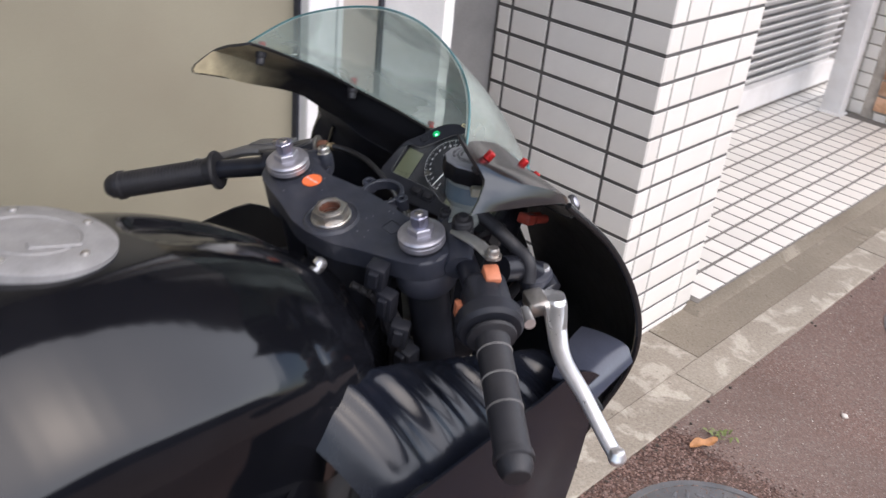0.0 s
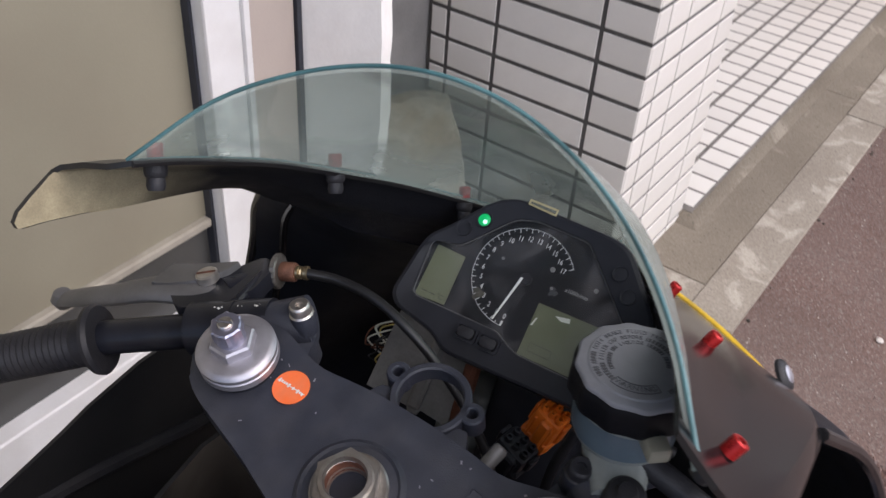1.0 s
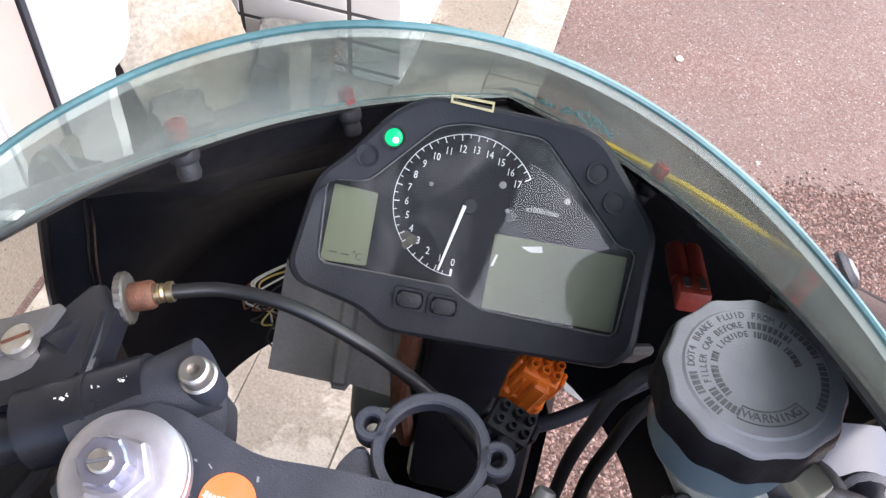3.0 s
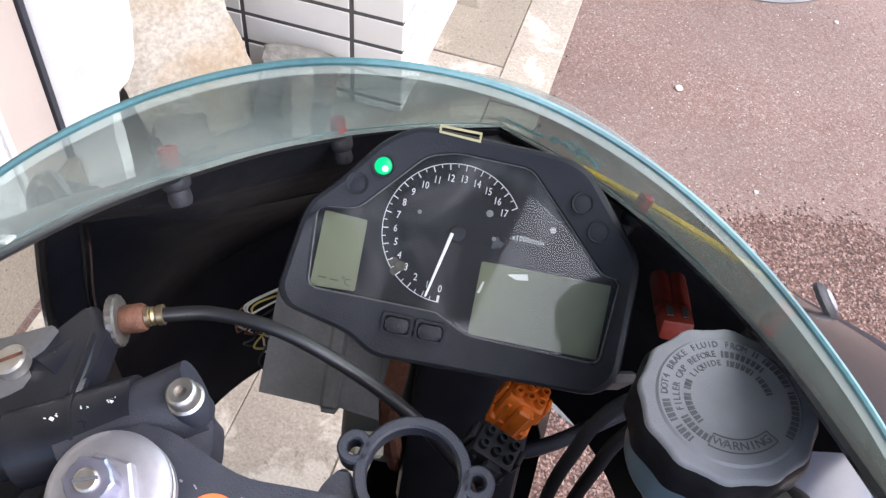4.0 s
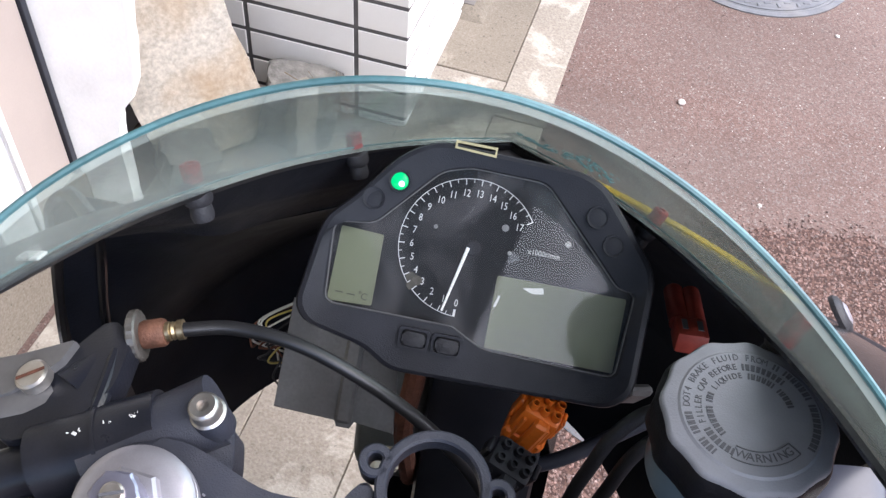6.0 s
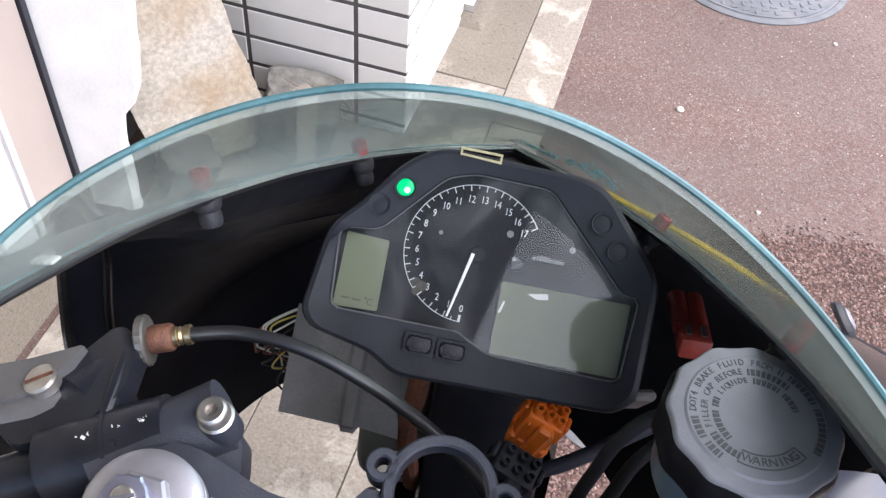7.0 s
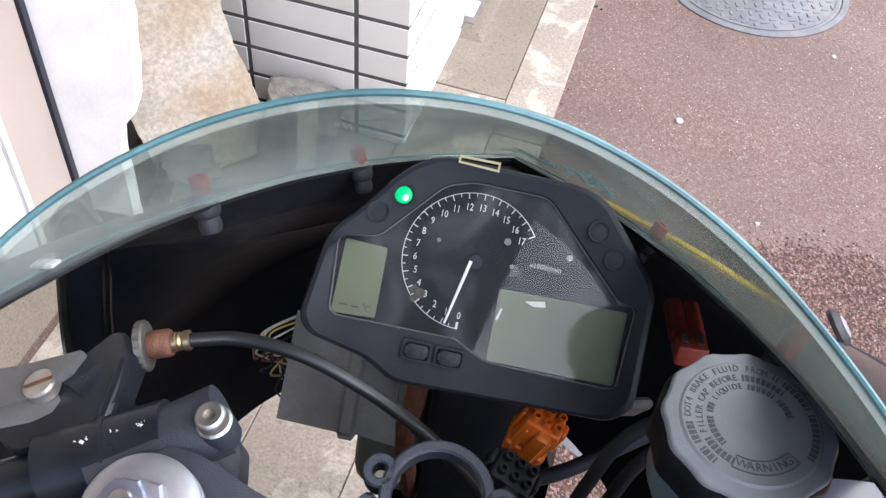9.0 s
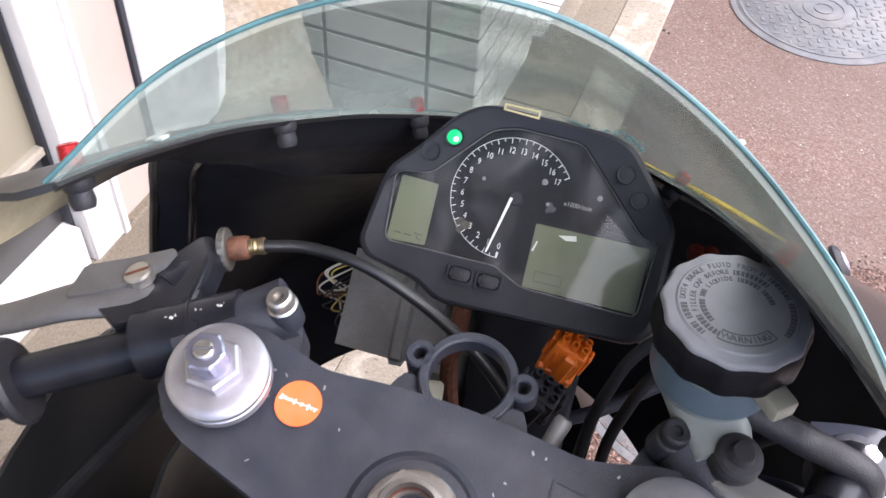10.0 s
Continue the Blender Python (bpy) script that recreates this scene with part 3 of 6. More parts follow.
leaf_at(-0.355, 1.715, 62)
bm = bmesh.new()
for i in range(26):
    a, b = rng.gauss(0, 0.018), rng.gauss(0, 0.008)
    yaw = rng.uniform(0, 360)
    join(bm, sheet([[(-0.002, 0, 0), (0.002, 0, 0)], [(-0.003, 0.007, 0.006), (0.003, 0.007, 0.007)], [(-0.0005, 0.015, 0.008), (0.0005, 0.015, 0.008)]]), pose(a, b, 0.003, 0, 0, yaw))
ob = part("weed", bm, WEED)
ob.matrix_world = pose(-0.345, 1.79, 0.003, 0, 0, 25)
tagged(ob, "small flattened sprig of green weed on the road", "weed")

# pillar clad in white tiles
PX, PY = -0.732, 1.822
PITCH, JW = 0.0689, 0.010
pillar = tagged(empty("wall_pillar", pose(-0.99, 2.05, 0)), "square pillar clad in white glazed tiles with dark joints", "pillar", kind="structure")
core = part("core", rbox(0.518, 0.442, 2.7, 0.0, 1, Matrix.Translation((-0.9922 + 0.99, 2.0442 - 2.05, 1.35))), JOINT, pillar)
tile_meshes = {}


def tile_mesh(w, h, d, mat):
    key = (round(w, 4), round(h, 4), mat.name)
    if key not in tile_meshes:
        bm = bmesh.new()
        b = 0.0011
        lo = [bm.verts.new((x * w / 2, y * h / 2, 0)) for x, y in ((-1, -1), (1, -1), (1, 1), (-1, 1))]
        mi = [bm.verts.new((x * w / 2, y * h / 2, d - b)) for x, y in ((-1, -1), (1, -1), (1, 1), (-1, 1))]
        hi = [bm.verts.new((x * (w / 2 - b), y * (h / 2 - b), d)) for x, y in ((-1, -1), (1, -1), (1, 1), (-1, 1))]
        bm.faces.new(hi)
        for a, c in ((lo, mi), (mi, hi)):
            for i in range(4):
                bm.faces.new((a[i], a[(i + 1) % 4], c[(i + 1) % 4], c[i]))
        bmesh.ops.recalc_face_normals(bm, faces=bm.faces)
        me = bpy.data.meshes.new("tile")
        bm.to_mesh(me)
        bm.free()
        me.materials.append(mat)
        tile_meshes[key] = me
    return tile_meshes[key]


def lay(name, parent, base, w, h, depth, mat):
    """One tile whose back lies in the frame base (z out of the wall), in the parent's space."""
    ob = new(name, tile_mesh(w, h, depth, mat))
    ob.parent = parent
    ob.matrix_local = base
    return ob


TILE_JOBS = []
FRONT = [(PX, -0.840), (-0.840, -1.077), (-1.077, -1.200), (-1.200, -1.248)]
SIDE = [(PY, 1.879), (1.879, 1.977), (1.977, 2.172), (2.172, 2.266)]
for row in range(-1, 36):
    zc = 0.8485 - 12 * PITCH + (row + 0.5) * PITCH
    if zc > 2.65:
        break
    for k, (a, b) in enumerate(FRONT):
        w = a - b - (JW if k else JW / 2)
        xc = (a + b) / 2 + (JW / 4 if k == 0 else 0)
        TILE_JOBS.append((pillar, Matrix.Translation((xc + 0.99, PY + 0.007 - 2.05, zc)) @ pose(0, 0, 0, 90, 0, 0), w, PITCH - JW))
    for k, (a, b) in enumerate(SIDE):
        w = b - a - 0.0060
        if w < 0.012:
            continue
        yc = (a + b) / 2
        TILE_JOBS.append((pillar, Matrix.Translation((PX - 0.007 + 0.99, yc - 2.05, zc)) @ pose(0, 0, 0, 90, 0, 90), w, PITCH - JW))

# tiled porch behind the pillar
block("floor_porch", -1.9, -0.706, 2.268, 5.2, -0.05, 0.0258, PORCH_JOINT, label="porch floor of small white tiles with grey joints", category="floor")
porch = bpy.data.objects["floor_porch"]
PORCH_JOBS = []
for j in range(36):
    for i in range(11):
        xc, yc = -0.7565 - 0.0975 * i, 2.329 + 0.08 * j
        if yc > 5.1 or (xc > -1.3 and yc > 4.46):
            continue
        PORCH_JOBS.append((xc, yc))

# concrete run up to the edge of the porch
bm = bmesh.new()
low = [bm.verts.new(q) for q in ((-0.7335, 2.225, 0.003), (-0.668, 2.225, 0.003), (-0.655, 5.2, 0.003), (-0.7065, 5.2, 0.003))]
high = [bm.verts.new(q) for q in ((-0.7335, 2.262, 0.0235), (-0.703, 2.262, 0.0235), (-0.703, 5.2, 0.0235), (-0.7065, 5.2, 0.0235))]
bm.faces.new(high)
for i in range(4):
    bm.faces.new((low[i], low[(i + 1) % 4], high[(i + 1) % 4], high[i]))
tagged(part("trim_porch_edge", bm, CONCRETE_DARK), "sloping concrete fillet against the tiled porch", "trim", kind="structure")

# louvred white door, post, tiled wall and brick wall closing the porch
door = tagged(empty("door_1", pose(-1.49, 3.64, 0)), "white louvred metal door standing closed on the tiled porch", "door", kind="structure")
part("door_frame", rim([(-1.33, 0.05), (1.33, 0.05), (1.33, 2.1), (-1.33, 2.1)], [(-1.25, 0.16), (1.25, 0.16), (1.25, 2.02), (-1.25, 2.02)], -0.02, 0.02), FRAME_WHITE, door).matrix_local = pose(0, 0, 0, 90, 0, 90)
louvre = None
for i in range(46):
    bm = rbox(2.5, 0.006, 0.04, 0.0015, 1)
    if louvre is None:
        louvre = part("slat", bm, FRAME_WHITE, door)
    else:
        bm.free()
        o2 = new("slat", louvre.data)
        o2.parent = door
        louvre_i = o2
    (louvre if i == 0 else louvre_i).matrix_local = Matrix.Translation((0, 0, 0.19 + 0.04 * i)) @ pose(0, 0, 0, 0, 0, 90) @ pose(0, 0, 0, 38, 0, 0)
block("wall_porch_back", -1.75, -1.60, 2.28, 5.2, 0.0, 2.7, GREY_WALL, label="plain grey rendered wall behind the louvred door", category="wall")
post = tagged(empty("post", pose(-1.25, 4.44, 0)), "white painted square metal post at the end of the porch", "post", kind="structure")
part("shaft", rbox(0.10, 0.07, 2.66, 0.006, 2, Matrix.Translation((0, 0, 1.35))), FRAME_WHITE, post)
part("foot_plate", rbox(0.12, 0.09, 0.012, 0.002, 1, Matrix.Translation((0, 0, 0.028))), FRAME_WHITE, post)
endwall = tagged(empty("wall_north", pose(-0.9, 4.6, 0)), "end wall of orange bricks beside a strip of white tiles", "wall", kind="structure")
part("core", rbox(1.0, 0.16, 2.7, 0, 1, Matrix.Translation((0.11, 0, 1.35))), MORTAR, endwall)
BRICK_JOBS = []
for r in range(32):
    zc = 0.105 + 0.078 * r
    off = 0.11 if r % 2 else 0.0
    for c in range(4):
        xa = -1.095 + 0.22 * c - off
        xb = min(xa + 0.205, -0.5)
        xa = max(xa, -1.095)
        if xb - xa > 0.03:
            BRICK_JOBS.append(((xa + xb) / 2, zc, xb - xa))
END_TILES = [(-1.275 + 0.068 * c + 0.034, 0.03 + 0.068 * r + 0.034, 0.06, 0.06) for c in range(2) for r in range(38)]
END_TILES += [(-1.05 + 0.068 * c, 0.034, 0.06, 0.05) for c in range(9)]

# left wall: glazed door with a beige pane, white stile, pinkish panel
WX = -1.17
wall = tagged(empty("wall_west", pose(WX, 0.3, 0)), "shop front of beige frosted panes in white aluminium frames", "wall", kind="structure")


def wallpart(name, y0, y1, z0, z1, x0, x1, mat, bevel=0.002, label=""):
    return part(name, rbox(x1 - x0, y1 - y0, z1 - z0, bevel, 1, Matrix.Translation(((x0 + x1) / 2, (y0 + y1) / 2 - 0.3, (z0 + z1) / 2))), mat, wall, label, 40)


wallpart("back", -3.0, 1.33, 0.0, 2.7, -0.16, -0.06, GREY_WALL)
pane = wallpart("pane", -0.9, 1.118, 0.415, 2.66, -0.055, -0.028, PANE, 0.0, "beige frosted pane")
wallpart("kick_pane", -0.9, 1.118, 0.245, 0.395, -0.055, -0.03, DARK_PANE, 0.0, "dark lower pane")
wallpart("rail", -0.9, 1.118, 0.397, 0.414, -0.05, -0.014, LEDGE, 0.003, "grimy ledge")
wallpart("bottom_rail", -0.9, 1.118, 0.16, 0.247, -0.06, 0.004, FRAME_WHITE, 0.003)
wallpart("plinth", -0.9, 1.345, 0.0, 0.162, -0.06, 0.012, CONCRETE_DARK, 0.004)
wallpart("seal", 1.117, 1.124, 0.1, 2.66, -0.05, -0.012, SEAL, 0.001, "dark rubber seal")
wallpart("stile", 1.124, 1.212, 0.16, 2.66, -0.06, 0.012, FRAME_WHITE, 0.003, "white aluminium stile")
wallpart("stile_bead", 1.196, 1.213, 0.16, 2.66, -0.06, 0.018, FRAME_WHITE, 0.003)
wallpart("panel", 1.214, 1.333, 0.16, 2.66, -0.06, -0.006, PINK_PANEL, 0.003, "pinkish beige panel")
wallpart("seal", 1.334, 1.346, 0.06, 2.66, -0.06, -0.001, SEAL, 0.001, "dark rubber seal")
wallpart("stile", -0.98, -0.9, 0.0, 2.66, -0.06, 0.012, FRAME_WHITE, 0.003)
wallpart("back_panel", -3.0, -0.981, 0.0, 2.66, -0.05, 0.0, GREY_WALL, 0.0)

# wall stub of flaking white plaster with a broken foot
bm = bmesh.new()
STUB_EDGE = [(0.0, -0.060), (0.227, -0.057), (0.300, -0.044), (0.318, -0.014), (0.346, -0.011), (0.40, -0.003), (0.53, 0.008), (3.0, 0.008)]
outline = [(-1.19, 2.66), (-1.042, 2.66)]
for i in range(100):
    z = 2.62 - i * 0.026
    outline.append((-1.050 + lerp_table(STUB_EDGE, z)[0] + 0.004 * noise.noise(Vector((z * 24, 0, 0))) + 0.003 * noise.noise(Vector((z * 70, 3, 0))), z))
outline.append((-1.19, 0.02))
join(bm, prism([(x + 1.05, z) for x, z in outline], -0.025, 0.025, 0.003, 1), pose(0, 0, 0, 90, 0, 0))
ob = part("wall_stub", bm, PLASTER, None, "", 30)
ob.matrix_world = pose(-1.05, 1.412, 0, 0, 0, 18)
tagged(ob, "wall end of flaking white plaster with a broken edge", "wall", kind="structure")
block("wall_recess", -1.42, -1.255, 1.345, 2.27, 0.0, 2.7, GREY_WALL, label="grey rendered wall in the shaded recess beside the pillar", category="wall")


# broken slabs of mortar leaning in the recess
def rubble(x, y, z, w, l, t, rot, label, seed, mat, turn=0):
    bm = bmesh.new()
    rr = random.Random(seed)
    pts = []
    for i in range(26):
        a = 2 * math.pi * i / 26
        sx, sy = math.cos(a), math.sin(a)
        k = 1 / max(abs(sx), abs(sy))
        pts.append((w / 2 * sx * k * (1 + rr.uniform(-0.07, 0.05)), l / 2 * sy * k * (1 + rr.uniform(-0.05, 0.03))))
    join(bm, prism(pts, -t / 2, t / 2, 0.006, 2))
    bmesh.ops.triangulate(bm, faces=[f for f in bm.faces if len(f.verts) > 4])
    bmesh.ops.subdivide_edges(bm, edges=[e for e in bm.edges if e.calc_length() > 0.03], cuts=2, use_grid_fill=True)
    for v in bm.verts:
        v.co += Vector((noise.noise(v.co * 40 + Vector((seed, 0, 0))), noise.noise(v.co * 40 + Vector((0, seed, 0))), noise.noise(v.co * 35 + Vector((0, 0, seed))))) * 0.006
    ob = part("broken_slab", bm, mat, None, "", 30)
    ob.matrix_world = pose(x, y, z, *rot) @ pose(0, 0, 0, 0, 0, turn)
    return tagged(ob, label, "broken slab")


rubble(-1.122, 1.625, 0.225, 0.235, 0.46, 0.05, (80, 3, 40), "broken slab of pale mortar with rusty stains leaning on the wall", 3, RUBBLE, 15)
rubble(-0.93, 1.735, 0.07, 0.15, 0.14, 0.11, (8, 12, 20), "grey broken lump of concrete lying at the pillar's foot", 8, LUMP_GREY)
rubble(-0.890, 1.655, 0.095, 0.055, 0.19, 0.026, (82, 10, 62), "thin pale shard of mortar standing against the broken lump", 21, CONCRETE)
rubble(-1.08, 1.53, 0.05, 0.10, 0.08, 0.08, (20, 10, 50), "small dark piece of broken mortar at the wall's foot", 12, LUMP_GREY)

# dry stems caught between the lump of concrete and the pillar
rt = random.Random(17)
bm = bmesh.new()
for i in range(34):
    a = rt.uniform(0, 2 * math.pi)
    x, y, ln = rt.gauss(0, 0.035), rt.gauss(0, 0.02), rt.uniform(0.04, 0.11)
    join(bm, tube([(x, y, 0.0), (x + ln * 0.4 * math.cos(a), y + ln * 0.25 * math.sin(a), rt.uniform(0.015, 0.045)), (x + ln * math.cos(a), y + ln * 0.5 * math.sin(a), rt.uniform(0.0, 0.05))], rt.uniform(0.0004, 0.0009), 5, 3))
ob = part("dry_twigs", bm, TWIG)
ob.matrix_world = pose(-0.85, 1.74, 0.105, 0, 0, 20)
tagged(ob, "thin dry brown twigs lying on the broken concrete", "twigs", kind="stuff")

# unseen plain wall, added across the road to bound the sky in reflections
block("wall_east", 7.5, 7.8, -9.0, 13.0, 0.0, 2.6, FAR_WALL, label="plain grey unseen wall added across the road to shape reflections", category="wall")

# overhang above the parked motorcycle
block("ceiling", -1.75, 0.10, -1.3, 4.7, 2.7, 2.85, CEILING, label="plain painted underside of the building's overhang", category="ceiling")


# ---- the motorcycle ----
bike = tagged(empty("motorcycle", pose(-0.3255, 0.5255, 0, 0, 0, 5.3)), "black stripped-down sport motorcycle parked beside the wall, ignition on", "motorcycle")
STEER = Matrix.Translation((-0.003, -0.007, 0)) @ pose(0, 0, 0, 0, 0, -5.3)
RAKE = Matrix.Translation((-0.0048, 0.0039, 1.0008)) @ pose(0, 0, 0, 14.7, 0, -4.2) @ pose(0, 0, 0, 0, 0.8, 0)


def st(x, y, z):
    return tuple(STEER @ Vector((x, y, z)))


LEANING = Matrix.Translation((0.001, 0, 1.06)) @ pose(0, 0, 0, 0, 4.0, -0.2) @ Matrix.Translation((0, 0, -1.06))


def lean(ob):
    """The fairing sits a little lower on its right."""
    ob.matrix_basis = LEANING @ ob.matrix_basis
    return ob


# upper cowl: seam of the screen, crease and lower rim of the two wings, nose shell
# rows: y, seam x, seam z, crease x, crease z, rim x, rim z
WING = [
    (-0.062, 0.158, 1.146, 0.195, 1.122, 0.200, 1.090),
    (-0.045, 0.155, 1.142, 0.195, 1.119, 0.2015, 1.081),
    (0.005, 0.150, 1.124, 0.191, 1.105, 0.192, 1.061),
    (0.07, 0.136, 1.093, 0.182, 1.069, 0.183, 1.045),
    (0.12, 0.122, 1.062, 0.174, 1.042, 0.184, 1.025),
    (0.168, 0.104, 1.033, 0.163, 1.016, 0.180, 1.004),
    (0.23, 0.079, 0.992, 0.132, 0.980, 0.150, 0.968),
    (0.29, 0.045, 0.955, 0.085, 0.945, 0.100, 0.938),
    (0.335, 0.0, 0.930, 0.0, 0.920, 0.0, 0.915),
]


# inner edge of each wing, where the clear screen begins: y, x, z
SEAM_LEFT = [(-0.062, 0.158, 1.147), (-0.045, 0.148, 1.1440), (-0.02, 0.1424, 1.1350), (0.005, 0.1399, 1.1252), (0.07, 0.1272, 1.0944), (0.12, 0.1156, 1.0646), (0.168, 0.0996, 1.0368), (0.23, 0.0757, 0.9965), (0.29, 0.0432, 0.9575), (0.335, 0.0, 0.930)]
SEAM_RIGHT = [(-0.062, 0.156, 1.147), (-0.045, 0.143, 1.1480), (-0.02, 0.1335, 1.1420), (0.005, 0.1275, 1.1340), (0.07, 0.1111, 1.1052), (0.12, 0.0983, 1.0754), (0.168, 0.0843, 1.0445), (0.23, 0.0669, 0.9996), (0.29, 0.0423, 0.9576), (0.335, 0.0, 0.930)]
# line of the screen bolts: y, x, z
BOLTS = [(-0.062, 0.160, 1.1425), (-0.045, 0.1565, 1.1375), (0.005, 0.1525, 1.1187), (0.07, 0.137, 1.0915), (0.12, 0.1215, 1.0665), (0.168, 0.1035, 1.038), (0.23, 0.0775, 0.9985), (0.29, 0.046, 0.957), (0.335, 0.0, 0.930)]


# right wing: crease and lower rim, which meet beside the mirror cap: y, x, z
CREASE_RIGHT = [(-0.062, 0.168, 1.120), (-0.018, 0.172, 1.112), (0.028, 0.181, 1.097), (0.07, 0.186, 1.081), (0.105, 0.188, 1.064), (0.14, 0.179, 1.042), (0.168, 0.164, 1.021), (0.23, 0.132, 0.981), (0.29, 0.085, 0.945), (0.335, 0.0, 0.920)]
RIM_RIGHT = [(-0.062, 0.1905, 1.102), (-0.02, 0.1885, 1.090), (0.024, 0.188, 1.079), (0.07, 0.190, 1.068), (0.105, 0.191, 1.058), (0.14, 0.183, 1.035), (0.168, 0.169, 1.014), (0.23, 0.136, 0.974), (0.29, 0.090, 0.939), (0.335, 0.0, 0.915)]

# left wing: crease, and lower rim as far as the nose shell
CREASE_LEFT = [(-0.062, 0.195, 1.122), (-0.02, 0.192, 1.112), (0.0, 0.185, 1.104), (0.03, 0.176, 1.091), (0.06, 0.165, 1.080), (0.09, 0.152, 1.069), (0.12, 0.140, 1.050), (0.15, 0.130, 1.030)]
RIM_LEFT = [(-0.062, 0.1875, 1.0925), (-0.03, 0.1862, 1.0823), (0.0, 0.1869, 1.0724), (0.02, 0.1871, 1.0659), (0.04, 0.1851, 1.0602), (0.06, 0.182, 1.0547), (0.08, 0.1805, 1.0475), (0.10, 0.174, 1.038), (0.117, 0.170, 1.027), (0.15, 0.165, 1.01)]


def eased(table, y):
    """Mean of a table over a short stretch, to round its corners."""
    if y > 0.31:
        return lerp_table(table, y)
    near = [lerp_table(table, y + d) for d in (-0.016, -0.008, 0.0, 0.008, 0.016)]
    return tuple(sum(q[c] for q in near) / 5 for c in range(2))


def wing_at(sign, y):
    """Seam, crease and rim at y; the left half falls away steeper than the right."""
    if y > 0.31:
        six = list(lerp_table(WING, y))
    else:
        near = [lerp_table(WING, y + d) for d in (-0.024, -0.012, 0.0, 0.012, 0.024)]
        six = [sum(q[c] for q in near) / 5 for c in range(6)]
    if sign > 0:
        six = [*six[:2], *eased(CREASE_RIGHT, y), *eased(RIM_RIGHT, y)]
    else:
        sx, sz, cx, cz, rx, rz = six
        close = min(1.0, max(0.0, (0.335 - y) / 0.09))
        k = min(1.0, max(0.0, (y - 0.085) / 0.05)) * close
        k2 = min(1.0, max(0.0, (y - 0.095) / 0.06)) * (close if y < 0.2 else 1.0)
        fade = min(1.0, max(0.0, (0.335 - y) / 0.05))
        if y < 0.15:
            cx, cz = eased(CREASE_LEFT, y)
        cx, cz = cx + k * (sx + 0.010 * fade - cx), cz + k * (sz - 0.024 - cz)
        rear = eased(RIM_LEFT, min(y, 0.117))
        rx, rz = rear[0] + k2 * (sx + 0.024 * fade - rear[0]), rear[1] + k2 * (sz - 0.052 - rear[1])
        six = [sx, sz, cx, cz, rx, rz]
    return six


def wing_rows(sign, n=40):
    """A wing ends square behind the screen; its lower flank runs back to a rounded point."""
    seam_table = SEAM_LEFT if sign < 0 else SEAM_RIGHT
    back = 0.0 if sign > 0 else 0.006
    rows = []
    for i in range(n + 1):
        s = i / n

        def at(pick, y0, dx=0.0, dz=0.0):
            y = y0 + (0.335 - y0) * s
            x, z = pick(y)
            return Vector((max(0.0, x + dx * (1 - s ** 6)), y, z + dz))

        def crease(y):
            return wing_at(sign, y)[2:4]

        def lower(y):
            return wing_at(sign, y)[4:6]

        seam, bolt = at(lambda y: eased(seam_table, y), -0.019), at(lambda y: eased(BOLTS, y), -0.024)
        top, low = at(crease, -0.019 - back, -0.003, 0.001), at(crease, -0.022 - back, 0.0, -0.003)
        end = at(lower, -0.062 + 2 * back)
        row = [at(lambda y: eased(seam_table, y), -0.019, -0.002, -0.0012), seam, bolt, (bolt + top) / 2 + Vector((0, 0, 0.0012)), top, low]
        if sign > 0:
            row += [(low + end) / 2 + Vector((0.0012, 0, 0)), end]
        else:
            fade = (1 - s) ** 10
            for f, dy, dx in ((0.12, -0.005, 0.0), (0.28, -0.010, 0.0006), (0.48, -0.0145, 0.0012), (0.66, -0.0145, 0.0012), (0.82, -0.0105, 0.001), (0.93, -0.004, 0.0005), (1.0, 0.006, 0.0)):
                row.append(low.lerp(end, f) + Vector((dx, dy * fade, 0)))
        fine = [row[0]]
        for a, b in zip(row, row[1:]):
            fine += [(a + b) / 2, b]
        rows.append([(sign * q.x, q.y, q.z) for q in fine])
    return rows


# nose shell: z, edge x, edge y, nose y
SHELL = [
    (0.560, 0.205, 0.220, 0.400),
    (0.640, 0.222, 0.200, 0.440),
    (0.740, 0.240, 0.190, 0.462),
    (0.800, 0.256, 0.205, 0.462),
    (0.850, 0.266, 0.213, 0.450),
    (0.890, 0.270, 0.198, 0.430),
    (0.930, 0.260, 0.198, 0.404),
    (0.970, 0.238, 0.188, 0.372),
    (1.000, 0.222, 0.165, 0.352),
    (1.040, 0.205, 0.130, 0.345),
]


LIP = [(0.72, 0.246, 0.172), (0.80, 0.250, 0.172), (0.85, 0.250, 0.180), (0.89, 0.2475, 0.1875), (0.92, 0.2425, 0.183), (0.94, 0.2375, 0.1785), (0.96, 0.2265, 0.170), (0.985, 0.2100, 0.160), (1.000, 0.1980, 0.146), (1.012, 0.1850, 0.131), (1.027, 0.170, 0.117)]


def shell_point(z, t):
    near = [lerp_table(SHELL, z + d) for d in (-0.04, -0.02, 0.0, 0.02, 0.04)]
    ex, ey, ny = (sum(q[c] for q in near) / 5 for c in range(3))
    p0, p1, p2 = Vector((ex, ey)), Vector((ex * 0.86, ny - 0.03)), Vector((0, ny))
    q = (1 - t) ** 2 * p0 + 2 * t * (1 - t) * p1 + t * t * p2
    return Vector((q.x, q.y, z))


